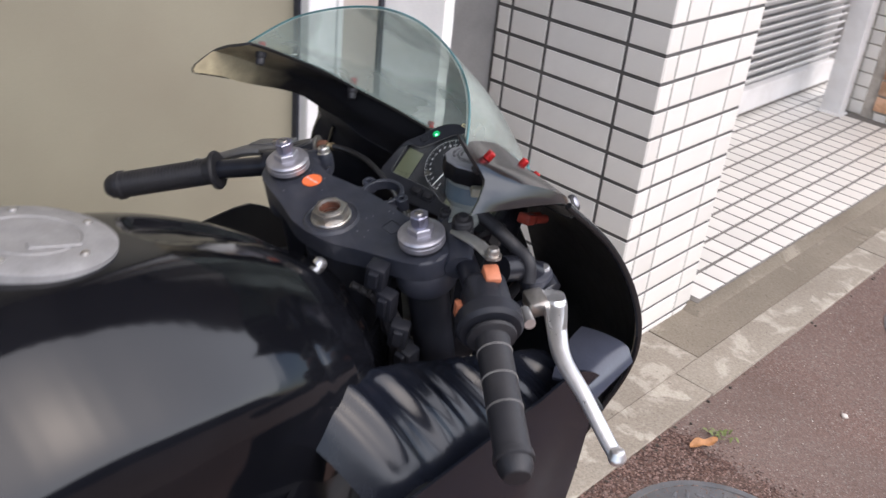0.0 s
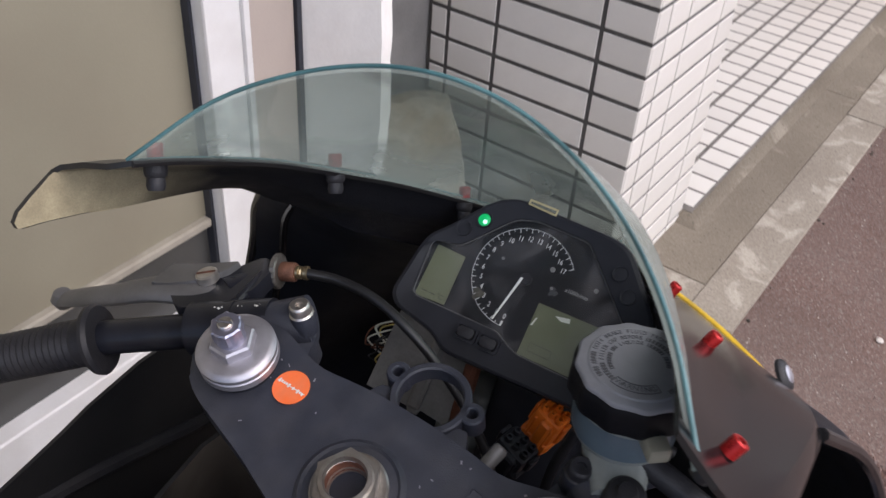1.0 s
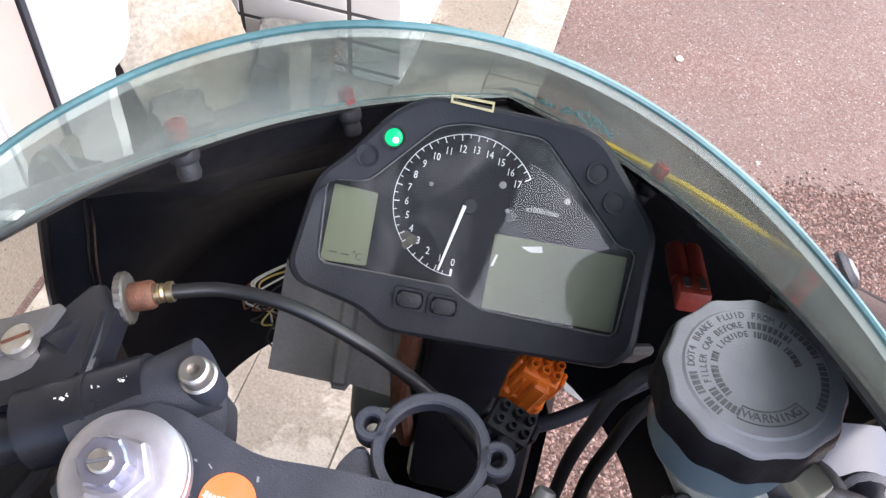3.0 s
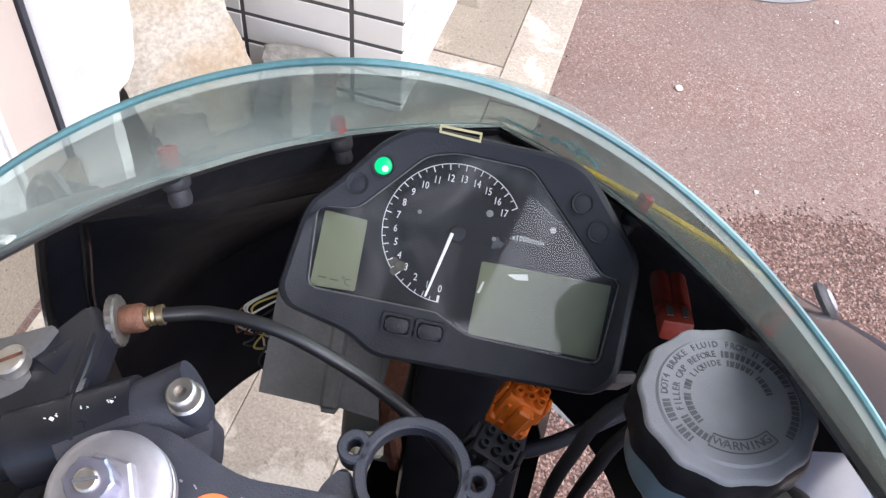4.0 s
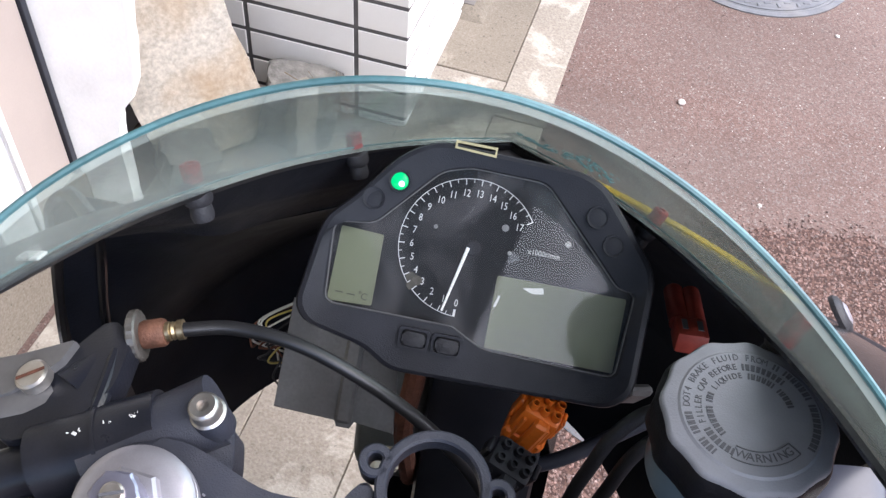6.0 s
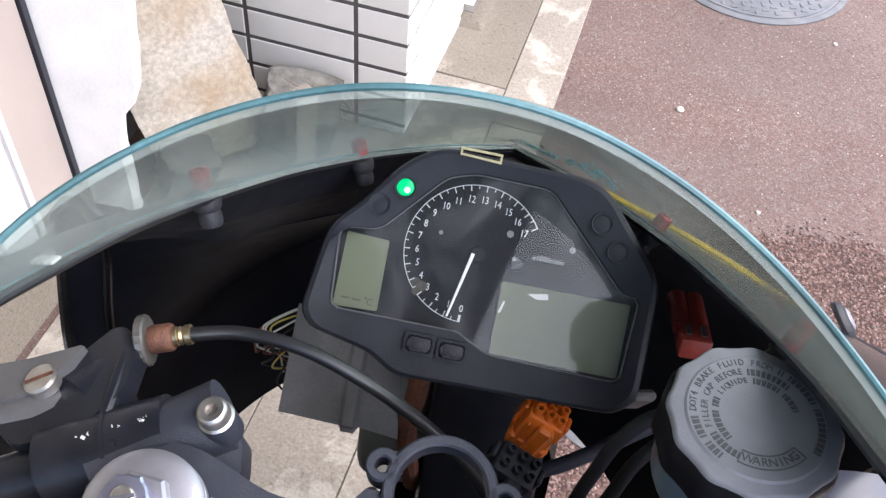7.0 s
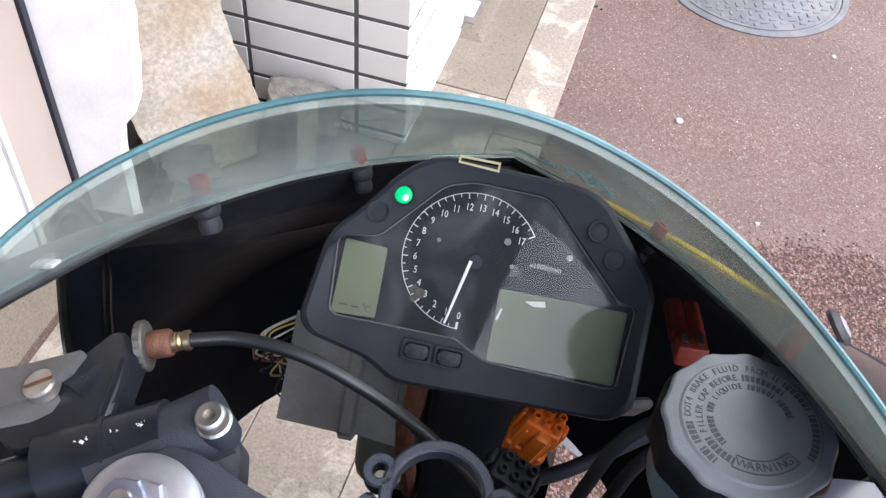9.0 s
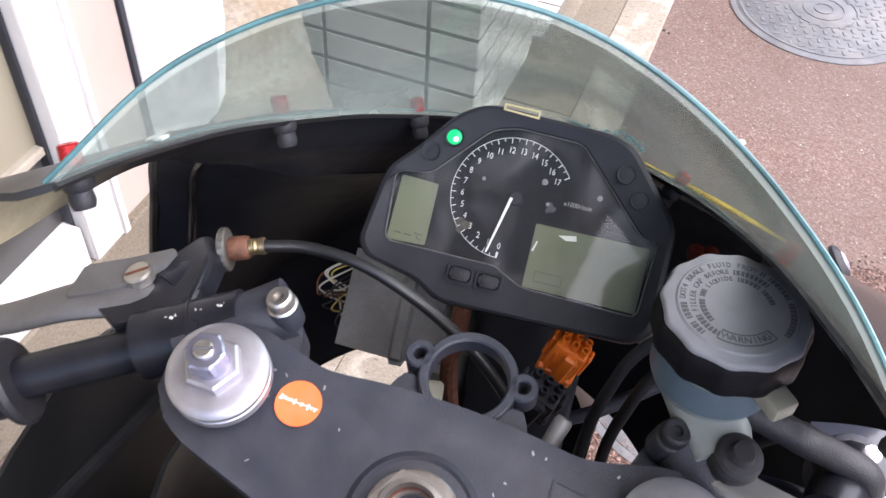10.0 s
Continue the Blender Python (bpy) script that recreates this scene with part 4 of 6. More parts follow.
def shell_rows(sign):
    rows = []
    if sign < 0:
        for z in (0.57, 0.62, 0.67):
            rows.append([(-q.x, q.y, q.z) for q in (shell_point(z, i / 20) for i in range(21))])
        for k in range(23):
            s = k / 22
            lz = 0.72 + (1.027 - 0.72) * s
            lx, ly = lerp_table(LIP, lz)
            row, first = [], None
            for i in range(21):
                t = i / 20
                low = shell_point(0.72, t)
                sx, sz, cx, cz, rx, rz = wing_at(-1, 0.117 + 0.218 * t)
                top = Vector((rx, 0.117 + 0.218 * t, rz - 0.001))
                q = low.lerp(top, s)
                if first is None:
                    first = Vector((lx, ly, lz)) - q
                q += first * (1 - t) ** 4
                row.append((-q.x, q.y, q.z))
            rows.append(row)
        return rows
    for z in (0.57, 0.62, 0.67):
        rows.append([tuple(shell_point(z, i / 20)) for i in range(21)])
    for k in range(23):
        s = k / 22
        row, first = [], None
        for i in range(21):
            t = i / 20
            y = 0.108 + 0.227 * t
            sx, sz, cx, cz, rx, rz = wing_at(1, y)
            q = shell_point(0.72, t).lerp(Vector((rx + 0.001, y, rz - 0.001)), s)
            if first is None:
                edge = shell_point(q.z, 0)
                first = Vector((edge.x - q.x, edge.y - q.y, 0)) * (1 - s ** 20)
            q += first * (1 - t) ** 1.3
            row.append(tuple(q))
        rows.append(row)
    return rows


for sign, fibre in ((-1, SHADED_FIBRE), (1, COWL_BLACK)):
    side_name = "left" if sign < 0 else "right"
    bm = sheet(wing_rows(sign), 0.0)
    bmesh.ops.recalc_face_normals(bm, faces=bm.faces)
    up_face = max(bm.faces, key=lambda f: f.calc_center_median().z)
    if up_face.normal.z < 0:
        bmesh.ops.reverse_faces(bm, faces=bm.faces)
    bm.normal_update()
    skin = list(bm.faces)
    rim_edges = [e for e in bm.edges if len(e.link_faces) == 1]
    back_of = {v: bm.verts.new(v.co - v.normal * 0.003) for v in list(bm.verts)}
    for f in skin:
        g = bm.faces.new([back_of[v] for v in reversed(f.verts)])
        g.material_index = 1
    for e in rim_edges:
        a, b = e.verts
        bm.faces.new((a, b, back_of[b], back_of[a]))
    bmesh.ops.recalc_face_normals(bm, faces=bm.faces)
    wing = lean(part("upper_cowl", bm, COWL_BLACK if sign < 0 else COWL_GLOSS, bike, "dusty black fairing wing" + (", bare fibreglass inside with shade painted in forwards" if sign < 0 else ""), 28, (fibre,)))
    lean(part("nose_cowl", sheet(shell_rows(sign), 0.003), INNER_BLACK, bike, "black nose fairing", 50))
    bead = [r[0] for r in shell_rows(sign)[4:26:3]]
    lean(part("cowl_lip", tube(bead, 0.0040, 8, 5), COWL_GLOSS, bike, "rounded trailing lip of the nose fairing"))
    if sign < 0:
        inner_line = [Vector(r[1]).lerp(Vector(r[2]), 0.3) + Vector((0.003, -0.003, 0)) for r in shell_rows(sign)[6:24:2]]
        lean(part("cowl_flange", tube(inner_line, 0.0032, 8, 5), COWL_GLOSS, bike, "moulded flange inside the nose fairing"))
    # side panel
    rows = []
    for k in range(15):
        z = 0.885 - 0.55 * k / 14
        rows.append([(sign * (0.252 - 0.9 * (0.885 - z) ** 2 * 0.35 - 0.03 * max(0, -y) ** 0.7), y, z + 0.01 * math.sin(y * 7) - 0.11 * max(0.0, (y - 0.06) / 0.14) ** 1.5) for y in [(0.20 if sign < 0 else 0.13) - (0.40 if sign < 0 else 0.33) * i / 16 for i in range(17)]])
    panel = part("side_fairing", sheet(rows, 0.003), COWL_GREY if sign < 0 else BLUE_BLACK, bike, "grey-black side fairing panel" if sign < 0 else "glossy black side fairing panel", 50)
    if sign < 0:
        part("edge_seal", tube([(sign * 0.243, -0.11, 0.862), (sign * 0.244, 0.0, 0.824), (sign * 0.24, 0.13, 0.775)], 0.006, 8, 6), RUBBER, panel)
    if sign < 0:
        rows = []
        for k in range(9):
            z = 0.80 - 0.26 * k / 8
            rows.append([(-(0.178 - 0.03 * (0.12 - y) / 0.36 + 0.02 * math.sin(math.pi * k / 8) + 0.006 * math.sin(y * 40)), y, z + 0.045 + 0.10 * ((0.12 - y) / 0.36) ** 1.2 * (1 - k / 8)) for y in [0.12 - 0.36 * i / 12 for i in range(13)]])
        part("inner_panel", sheet(rows, 0.003), COWL_GREY, bike, "dark grey inner panel", 60)
    else:
        # y, inner x, inner z, outer x, outer z
        COVER = [(-0.21, 0.128, 0.935, 0.222, 0.862), (-0.16, 0.130, 0.940, 0.228, 0.858), (-0.08, 0.138, 0.918, 0.236, 0.835), (0.04, 0.145, 0.872, 0.241, 0.802), (0.15, 0.158, 0.832, 0.243, 0.775)]
        rows = []
        for i in range(97):
            y = -0.21 + 0.36 * i / 96
            ax, az, bx, bz = lerp_table(COVER, y)
            flute = 0.0024 * math.sin(y * 118 + 1.2 + 0.8 * math.sin(y * 37)) + 0.0035 * math.sin(y * 61) + 0.0016 * math.sin(y * 233 + 2)
            tuck = 0.03 * max(0.0, (-0.17 - y) / 0.04) ** 2
            row = [(ax - 0.004, y, az - 0.035), (ax, y, az - 0.004)]
            for k in range(1, 13):
                t = k / 12
                row.append((ax + (bx - ax) * t, y + 0.03 * t, az + (bz - az) * t + (0.013 + flute) * math.sin(math.pi * t) ** 0.6 - tuck))
            rows.append(row)
        part("inner_panel", sheet(rows, 0.003), BLUE_BLACK, bike, "glossy black inner panel with moulded flutes", 60)

rows = []
for i in range(9):
    y = 0.283 + 0.062 * i / 8
    sx, sz, cx, cz, rx, rz = lerp_table(WING, min(y, 0.335))
    w = max(0.012, sx + 0.016)
    rows.append([(w * v, y - 0.004 * v * v, sz - 0.007 - 0.010 * v * v - (0.03 if i == 8 else 0.0)) for v in (-1, -0.7, -0.35, 0, 0.35, 0.7, 1)])
lean(part("nose_tip", sheet(rows, 0.003), COWL_BLACK, bike, "dusty black nose tip of the fairing", 50))

# glossy ledge inside the right of the fairing, under the brake lever
rows = []
for i in range(15):
    y = 0.178 - 0.092 * i / 14
    rows.append([(0.196 + 0.064 * t + 0.022 * (i / 14) ** 2 * (1 - t), y + 0.012 * t, 0.868 - 0.012 * (i / 14) - 0.006 * t + 0.004 * math.sin(math.pi * t) - 0.016 * max(0.0, (t - 0.8) / 0.2) ** 2) for t in [k / 8 for k in range(9)]])
part("fairing_ledge", sheet(rows, 0.003), material("blue_black_gloss", (0.040, 0.045, 0.064), 0.2, vary=0.15, scale=20, dirt=(0.05, 0.05, 0.06), dirt_amount=0.3), bike, "glossy blue-black ledge inside the fairing", 60)

# yellow edge of paint on the right of the cowl
pts = []
for y in (0.285, 0.262, 0.24, 0.215, 0.19, 0.172):
    sx, sz, cx, cz, rx, rz = lerp_table(WING, y)
    k = min(0.12 + (0.285 - y) * 7.2, 0.93)
    pts.append((sx + (cx - sx) * k, y, sz + (cz - sz) * k + 0.004 * math.sin(math.pi * min(k, 1)) + 0.0016))
lean(part("paint_edge", tube(pts, 0.0025, 8, 6, 0.5), YELLOW, bike, "yellow paint edge"))


# red screen bolts
def bolt_at(x, y, z, nx, nz):
    base = Vector((x, y, z))
    d = Vector((nx, 0.5, nz)).normalized()
    m = along(base, base + d)
    b = lean(part("screen_bolt", lathe([(0, 0.001), (0.0018, 0.001), (0.0020, 0.0080), (0.0034, 0.0080), (0.0041, 0.0074), (0.0042, 0.0062), (0.0042, 0.0), (0, 0.0)][::-1], 20, m), RED, bike, "red anodised screen bolt"))
    part("well_nut", lathe([(0, -0.0165), (0.0042, -0.0165), (0.0050, -0.0140), (0.0046, -0.0100), (0.0057, -0.0088), (0.0061, -0.0065), (0.0061, -0.0035), (0, -0.0035)], 16, m), RUBBER, b, "black rubber nut")


for s in (-1, 1):
    bolt_at(s * 0.1524, 0.004, 1.1192, s * 0.45, 1)
    bolt_at(s * 0.1216, 0.118, 1.0668, s * 0.45, 1)
    bolt_at(s * 0.0798, 0.222, 1.0028, s * 0.4, 1)

part("white_mark", rbox(0.010, 0.0045, 0.0012, 0.0004, 1, LEANING @ along((-0.1365, 0.0347, 1.1128), (-0.150, 0.043, 1.140)) @ pose(0, 0, 0, 0, 0, 112)), NEEDLE, bike, "small white mark at the screen's foot")

# mirror hole cap on the right crest
m = along((0.1630, 0.1700, 1.0135), (0.1930, 0.1780, 1.0385)) @ Matrix.Diagonal((0.80, 0.80, 0.42, 1))
c = part("mirror_cap", lathe([(0.0, 0.008), (0.0075, 0.0075), (0.011, 0.005), (0.0125, 0.001), (0.0125, -0.004), (0, -0.004)], 20, m), RUBBER, bike, "black rubber mirror cap")
part("cap_screw", lathe([(0.0, 0.0100), (0.005, 0.0096), (0.0068, 0.0080), (0.0068, 0.006), (0, 0.006)], 18, m), ALU, c)

# windscreen: a bubble between the two seams and the arched rear edge
# rows: u, seam y, crown y, crown z
BUBBLE = [
    (0.0, 0.333, 0.338, 0.936),
    (0.07, 0.305, 0.304, 0.962),
    (0.18, 0.258, 0.262, 1.016),
    (0.36, 0.205, 0.222, 1.058),
    (0.54, 0.155, 0.184, 1.095),
    (0.70, 0.105, 0.150, 1.124),
    (0.85, 0.045, 0.112, 1.155),
    (1.0, -0.020, 0.0683, 1.190),
]
REAR_EDGE = spline([(-0.1463, -0.0191, 1.133), (-0.1223, 0.0144, 1.1598), (-0.0951, 0.0394, 1.175), (-0.0644, 0.0556, 1.1853), (-0.0335, 0.064, 1.1904), (-0.0011, 0.0683, 1.189), (0.03, 0.0673, 1.1818), (0.0612, 0.0595, 1.1711), (0.0901, 0.0419, 1.1605), (0.1182, 0.0141, 1.1493), (0.1462, -0.0212, 1.1305)], 12)


def dome_point(u, v):
    sy, cy, cz = lerp_table(BUBBLE, u)
    (lx, lz), (rx, rz) = eased(SEAM_LEFT, sy), eased(SEAM_RIGHT, sy)
    left, right = Vector((-lx, sy, lz + 0.002)), Vector((rx, sy, rz + 0.002))
    foot = left.lerp(right, (1 + v) / 2)
    f = 1 - 0.85 * v * v - 0.11 * v ** 4 - 0.04 * v ** 6
    return foot + (Vector(((right.x + left.x) / 2 * (1 - u), cy, cz)) - (left + right) / 2) * f


def edge_point(v):
    k = (v + 1) / 2 * (len(REAR_EDGE) - 1)
    i = min(int(k), len(REAR_EDGE) - 2)
    return REAR_EDGE[i].lerp(REAR_EDGE[i + 1], k - i)


def bubble_point(u, v):
    """The dome of the screen, drawn towards its rear edge as u goes to 1."""
    return dome_point(u, v) + (edge_point(v) - dome_point(1.0, v)) * u ** 3


rows = [[bubble_point(i / 30, -1 + 2 * j / 48) for j in range(49)] for i in range(31)]
bm = sheet(rows, 0.003)
screen = lean(part("windscreen", bm, SCREEN, bike, "clear dusty acrylic windscreen with a teal-tinted edge", 60))
screen.visible_shadow = False
part("screen_edge", tube([bubble_point(1.0, -1 + 2 * j / 40) for j in range(41)], 0.0011, 8, 2, 1.0, (0, 0.6, 1)), SCREEN_EDGE, screen, "frosted teal edge")
for s in (-1, 1):
    part("foot_edge", tube([bubble_point(u / 24, s) for u in range(25)], 0.0005, 8, 2, 1.0), SCREEN_EDGE, screen, "teal lower edge")
rngs = random.Random(11)
for u0, v0, u1, v1, n in ((0.02, 0.66, 0.06, 0.80, 60), (0.09, 0.76, 0.23, 0.91, 70)):
    bm = bmesh.new()
    for i in range(n):
        k = rngs.random()
        u, v = u0 + (u1 - u0) * k + rngs.gauss(0, 0.022), v0 + (v1 - v0) * k + rngs.gauss(0, 0.05)
        u, v = max(0.0, u), min(0.98, v)
        p, q = Vector(bubble_point(u, v)), Vector(bubble_point(u + rngs.uniform(0.002, 0.010), v + rngs.uniform(-0.012, 0.014)))
        up = Vector((0.0008, 0.0008, 0.002))
        join(bm, tube([p + up, (p + q) / 2 + up, q + up], rngs.uniform(0.0003, 0.0007), 4, 1))
    tagged(part("paint_scrape", bm, TEAL_FLAKE, screen, "teal scrape of paint"), kind="stuff")

# instrument cluster: frame with u to the right, v up the face, w out of it
CL = Matrix(((0.998, 0.0, 0.066, -0.0084), (0.044, 0.742, -0.669, 0.1765), (-0.049, 0.670, 0.740, 0.9839), (0, 0, 0, 1)))
CASE = [(-0.030, 0.061), (-0.046, 0.051), (-0.066, 0.025), (-0.077, 0.014), (-0.080, 0.004), (-0.085, -0.033), (-0.079, -0.041), (-0.046, -0.048), (-0.033, -0.057), (0.081, -0.0545), (0.091, -0.045), (0.0905, 0.016), (0.057, 0.055), (0.044, 0.0595)]
GLASS = [(-0.0725, 0.0115), (-0.0525, 0.0142), (-0.024, 0.0462), (-0.010, 0.0505), (0.028, 0.0500), (0.0725, 0.0055), (0.0815, 0.0050), (0.0795, -0.0385), (0.0125, -0.0375), (-0.0005, -0.0312), (-0.0045, -0.0290), (-0.0700, -0.0290)]
cluster = part("instrument_cluster", prism(rounded(CASE, 0.009, 5), -0.035, -0.002, 0.0, 1, CL.copy()), PLASTIC, bike, "black plastic instrument cluster with a tachometer and two olive displays")
GLASS = GLASS[::-1]
oc, ic = rounded(CASE, 0.009, 6), rounded(GLASS, 0.005, 5)
bm = bmesh.new()


def resample(loop, n, start):
    """n points evenly along a closed loop, from the point nearest to the angle start."""
    pts = [Vector(p) for p in loop]
    k0 = min(range(len(pts)), key=lambda i: (pts[i].normalized() - Vector((math.cos(start), math.sin(start)))).length)
    pts = pts[k0:] + pts[:k0]
    seg = [(pts[(i + 1) % len(pts)] - pts[i]).length for i in range(len(pts))]
    total, out, i, acc = sum(seg), [], 0, 0.0
    for k in range(n):
        d = total * k / n
        while acc + seg[i] < d:
            acc += seg[i]
            i += 1
        out.append(tuple(pts[i] + (pts[(i + 1) % len(pts)] - pts[i]) * ((d - acc) / max(seg[i], 1e-9))))
    return out


n = 120
oo, ii = resample(oc, n, 0.3), resample(ic, n, 0.3)
scaled = lambda loop, k, dx=0.0, dy=0.0: [(x * k + dx, y * k + dy) for x, y in loop]
loops = [(oo, -0.004), (oo, 0.004), (scaled(oo, 0.985), 0.0072), (scaled(oo, 0.955), 0.008), (scaled(ii, 1.018), 0.0062), (ii, 0.0048), (ii, -0.001)]
vv = [[bm.verts.new((x, y, z)) for x, y in loop] for loop, z in loops]
for a, b in zip(vv, vv[1:]):
    for i in range(n):
        j = (i + 1) % n
        bm.faces.new((a[i], a[j], b[j], b[i]))
bm.transform(CL)
part("bezel", bm, PLASTIC, cluster, "", 22)
part("dial_face", prism(ic, -0.0018, 0.0006, 0, 1, CL.copy()), DIAL, cluster, "black tachometer face")
for poly, nm in (([(-0.0690, 0.0100), (-0.0472, 0.0092), (-0.0468, -0.0272), (-0.0696, -0.0284)], "small display"), ([(0.0128, 0.0004), (0.0785, 0.0011), (0.0787, -0.0368), (0.0131, -0.0368)], "large display")):
    part("lcd", prism(rounded(poly, 0.001, 2), 0.0007, 0.0012, 0, 1, CL.copy()), LCD, cluster, "olive LCD " + nm)
bm = bmesh.new()
for x, y, w, h in ((-0.0640, -0.0232, 0.0042, 0.0007), (-0.0580, -0.0234, 0.0042, 0.0007)):
    join(bm, rbox(w, h, 0.0003, 0, 1, Matrix.Translation((x, y, 0.00135))))
join(bm, letters("C", 0.0052, Matrix.Translation((-0.0512, -0.0236, 0.00128))))
join(bm, lathe([(0.0004, 0.0012), (0.0008, 0.0012), (0.0008, 0.0014), (0.0004, 0.0014)], 10, Matrix.Translation((-0.0535, -0.0216, 0))))
bm.transform(CL)
part("lcd_digits", bm, LCD_INK, cluster)
part("lcd_icon", rim([(0.0185, -0.0262), (0.0345, -0.0262), (0.0345, -0.0322), (0.0185, -0.0322)], [(0.0188, -0.0265), (0.0342, -0.0265), (0.0342, -0.0319), (0.0188, -0.0319)], 0.0012, 0.0014), LCD_INK, cluster).matrix_local = CL

TC = Vector((-0.0045, 0.0108))
TR = 0.0352


def tach_angle(v):
    return radians(-91 - 236 * v / 17)


bm = bmesh.new()
a0, a1 = tach_angle(0), tach_angle(17)
arc = [(a0 + (a1 - a0) * i / 90) for i in range(91)]
v0 = [bm.verts.new((TC.x + TR * math.cos(a), TC.y + TR * math.sin(a), 0.0009)) for a in arc]
v1 = [bm.verts.new((TC.x + (TR - 0.00035) * math.cos(a), TC.y + (TR - 0.00035) * math.sin(a), 0.0009)) for a in arc]
for i in range(90):
    bm.faces.new((v0[i], v0[i + 1], v1[i + 1], v1[i]))
for k in range(35):
    a = tach_angle(k / 2)
    ln, wd = (0.0032, 0.00045) if k % 2 == 0 else (0.0020, 0.00035)
    if k == 0:
        ln, wd = 0.0036, 0.0012
    join(bm, rbox(ln, wd, 0.0002, 0, 1, Matrix.Translation((TC.x + (TR - ln / 2) * math.cos(a), TC.y + (TR - ln / 2) * math.sin(a), 0.0009)) @ Matrix.Rotation(a, 4, 'Z')))
bm.transform(CL)
part("tachometer_scale", bm, WHITE_INK, cluster)
for k in range(18):
    a = tach_angle(k)
    rr = TR - 0.0068 - (0.0006 if k > 9 else 0)
    part("numeral", letters(str(k), 0.0052, CL @ Matrix.Translation((TC.x + rr * math.cos(a), TC.y + rr * math.sin(a), 0.0009)) @ Matrix.Diagonal((0.78, 1.0, 1, 1))), WHITE_INK, cluster)
part("scale_legend", letters("x1000r/min", 0.0040, CL @ Matrix.Translation((0.0335, 0.0152, 0.0009)) @ Matrix.Diagonal((0.88, 1.0, 1, 1))), material("faded_print", (0.34, 0.34, 0.34), 0.5), cluster)
a = radians(-102)
bm = prism([(-0.0004, -0.0009), (TR - 0.0012, -0.00055), (TR - 0.0012, 0.00055), (-0.0004, 0.0009)], 0.0026, 0.0034, 0.0003, 1)
bm.transform(CL @ Matrix.Translation((TC.x, TC.y, 0)) @ Matrix.Rotation(a, 4, 'Z'))
part("needle", bm, NEEDLE, cluster, "white tachometer needle")
part("needle_hub", lathe([(0, 0.0032), (0.0035, 0.003), (0.0042, 0.0022), (0.0042, 0.0006)], 24, CL @ Matrix.Translation((TC.x + 0.0025, TC.y + 0.0005, 0))), PLASTIC, cluster)
for x, y, r in ((0.012, 0.0245, 0.0018), (-0.0225, 0.0185, 0.0011), (0.0445, 0.0225, 0.0016), (0.0165, 0.0125, 0.0011)):
    part("face_pin", lathe([(0, 0.0016), (r, 0.0014), (r, 0.0006)], 14, CL @ Matrix.Translation((x, y, 0))), PLATE, cluster)
bm = lathe([(0, 0.0010), (0.0026, 0.0009), (0.0029, 0.0006)], 18, CL @ Matrix.Translation((0.0185, 0.0105, 0)), lambda a, z: 1 + 0.22 * math.sin(a * 3 + 2) + 0.15 * math.sin(a * 5))
part("worn_patch", bm, material("worn_patch_grey", (0.040, 0.042, 0.048), 0.45, vary=0.4, scale=400), cluster, "pale worn patch on the dial")
part("dial_smudge", lathe([(0, 0.0010), (0.004, 0.0009), (0.0042, 0.0006)], 14, CL @ Matrix.Translation((-0.0285, -0.0105, 0)), lambda a, z: 1 + 0.25 * math.sin(a * 3 + 1)), material("dirt_smudge", (0.075, 0.068, 0.055), 0.8, vary=0.4, scale=300), cluster, "spot of dirt on the dial")
lens = part("lens", prism(ic, 0.0040, 0.0044, 0, 1, CL.copy()), LENS, cluster, "clear scratched lens")
lens.visible_shadow = False
for x, y, on in ((-0.0442, 0.0372, True), (-0.0552, 0.0265, False), (0.0555, 0.0385, False), (0.0660, 0.0262, False)):
    mm = CL @ Matrix.Translation((x, y, 0.0072))
    lamp = part("indicator_lamp", lathe([(0, 0.0014 if on else 0.0006), (0.0030, 0.0012 if on else 0.0005), (0.0044, 0.0003), (0.0044, -0.003)], 24, mm), GREEN_LED if on else PLASTIC, cluster, "lit green indicator" if on else "dark indicator window")
    part("lamp_ring", lathe([(0.0046, -0.002), (0.0046, 0.001), (0.0055, 0.0012), (0.0058, -0.002)], 24, mm), PLASTIC, lamp)
    if on:
        part("lamp_core", lathe([(0, 0.0018), (0.0013, 0.0015), (0.0016, 0.0011)], 16, mm @ Matrix.Translation((0.0012, -0.0012, 0))), WHITE_LED, lamp)
for x in (-0.0222, -0.0055):
    mm = CL @ Matrix.Translation((x, -0.0385 - 0.02 * (x + 0.014), 0.0072))
    b = part("button", prism(rounded([(-0.0058, -0.0035), (0.0058, -0.0035), (0.0058, 0.0035), (-0.0058, 0.0035)], 0.002), -0.002, 0.0045, 0.0012, 2, mm), RUBBER, cluster)
    part("button_collar", rim(rounded([(-0.0078, -0.0054), (0.0078, -0.0054), (0.0078, 0.0054), (-0.0078, 0.0054)], 0.002), rounded([(-0.0064, -0.0041), (0.0064, -0.0041), (0.0064, 0.0041), (-0.0064, 0.0041)], 0.002), -0.002, 0.0022), PLASTIC, b).matrix_local = mm
part("clip_tab", rim([(-0.0205, 0.0585), (0.0005, 0.0575), (0.0005, 0.0625), (-0.0205, 0.0625)], [(-0.0195, 0.0595), (-0.0005, 0.0588), (-0.0005, 0.0613), (-0.0195, 0.0613)], 0.0074, 0.0084), material("yellowed_tape", (0.48, 0.42, 0.24), 0.6, vary=0.2), cluster, "strip of yellowed tape").matrix_local = CL
# paler line round the window, painting in the reflection of the glass edge
part("window_edge", tube([tuple(q) + (0.0049,) for q in ic] + [tuple(ic[0]) + (0.0049,)], 0.00035, 6, 1), material("painted_edge_glint", (0.12, 0.12, 0.12), 0.4, vary=0.3, scale=90), cluster).matrix_local = CL
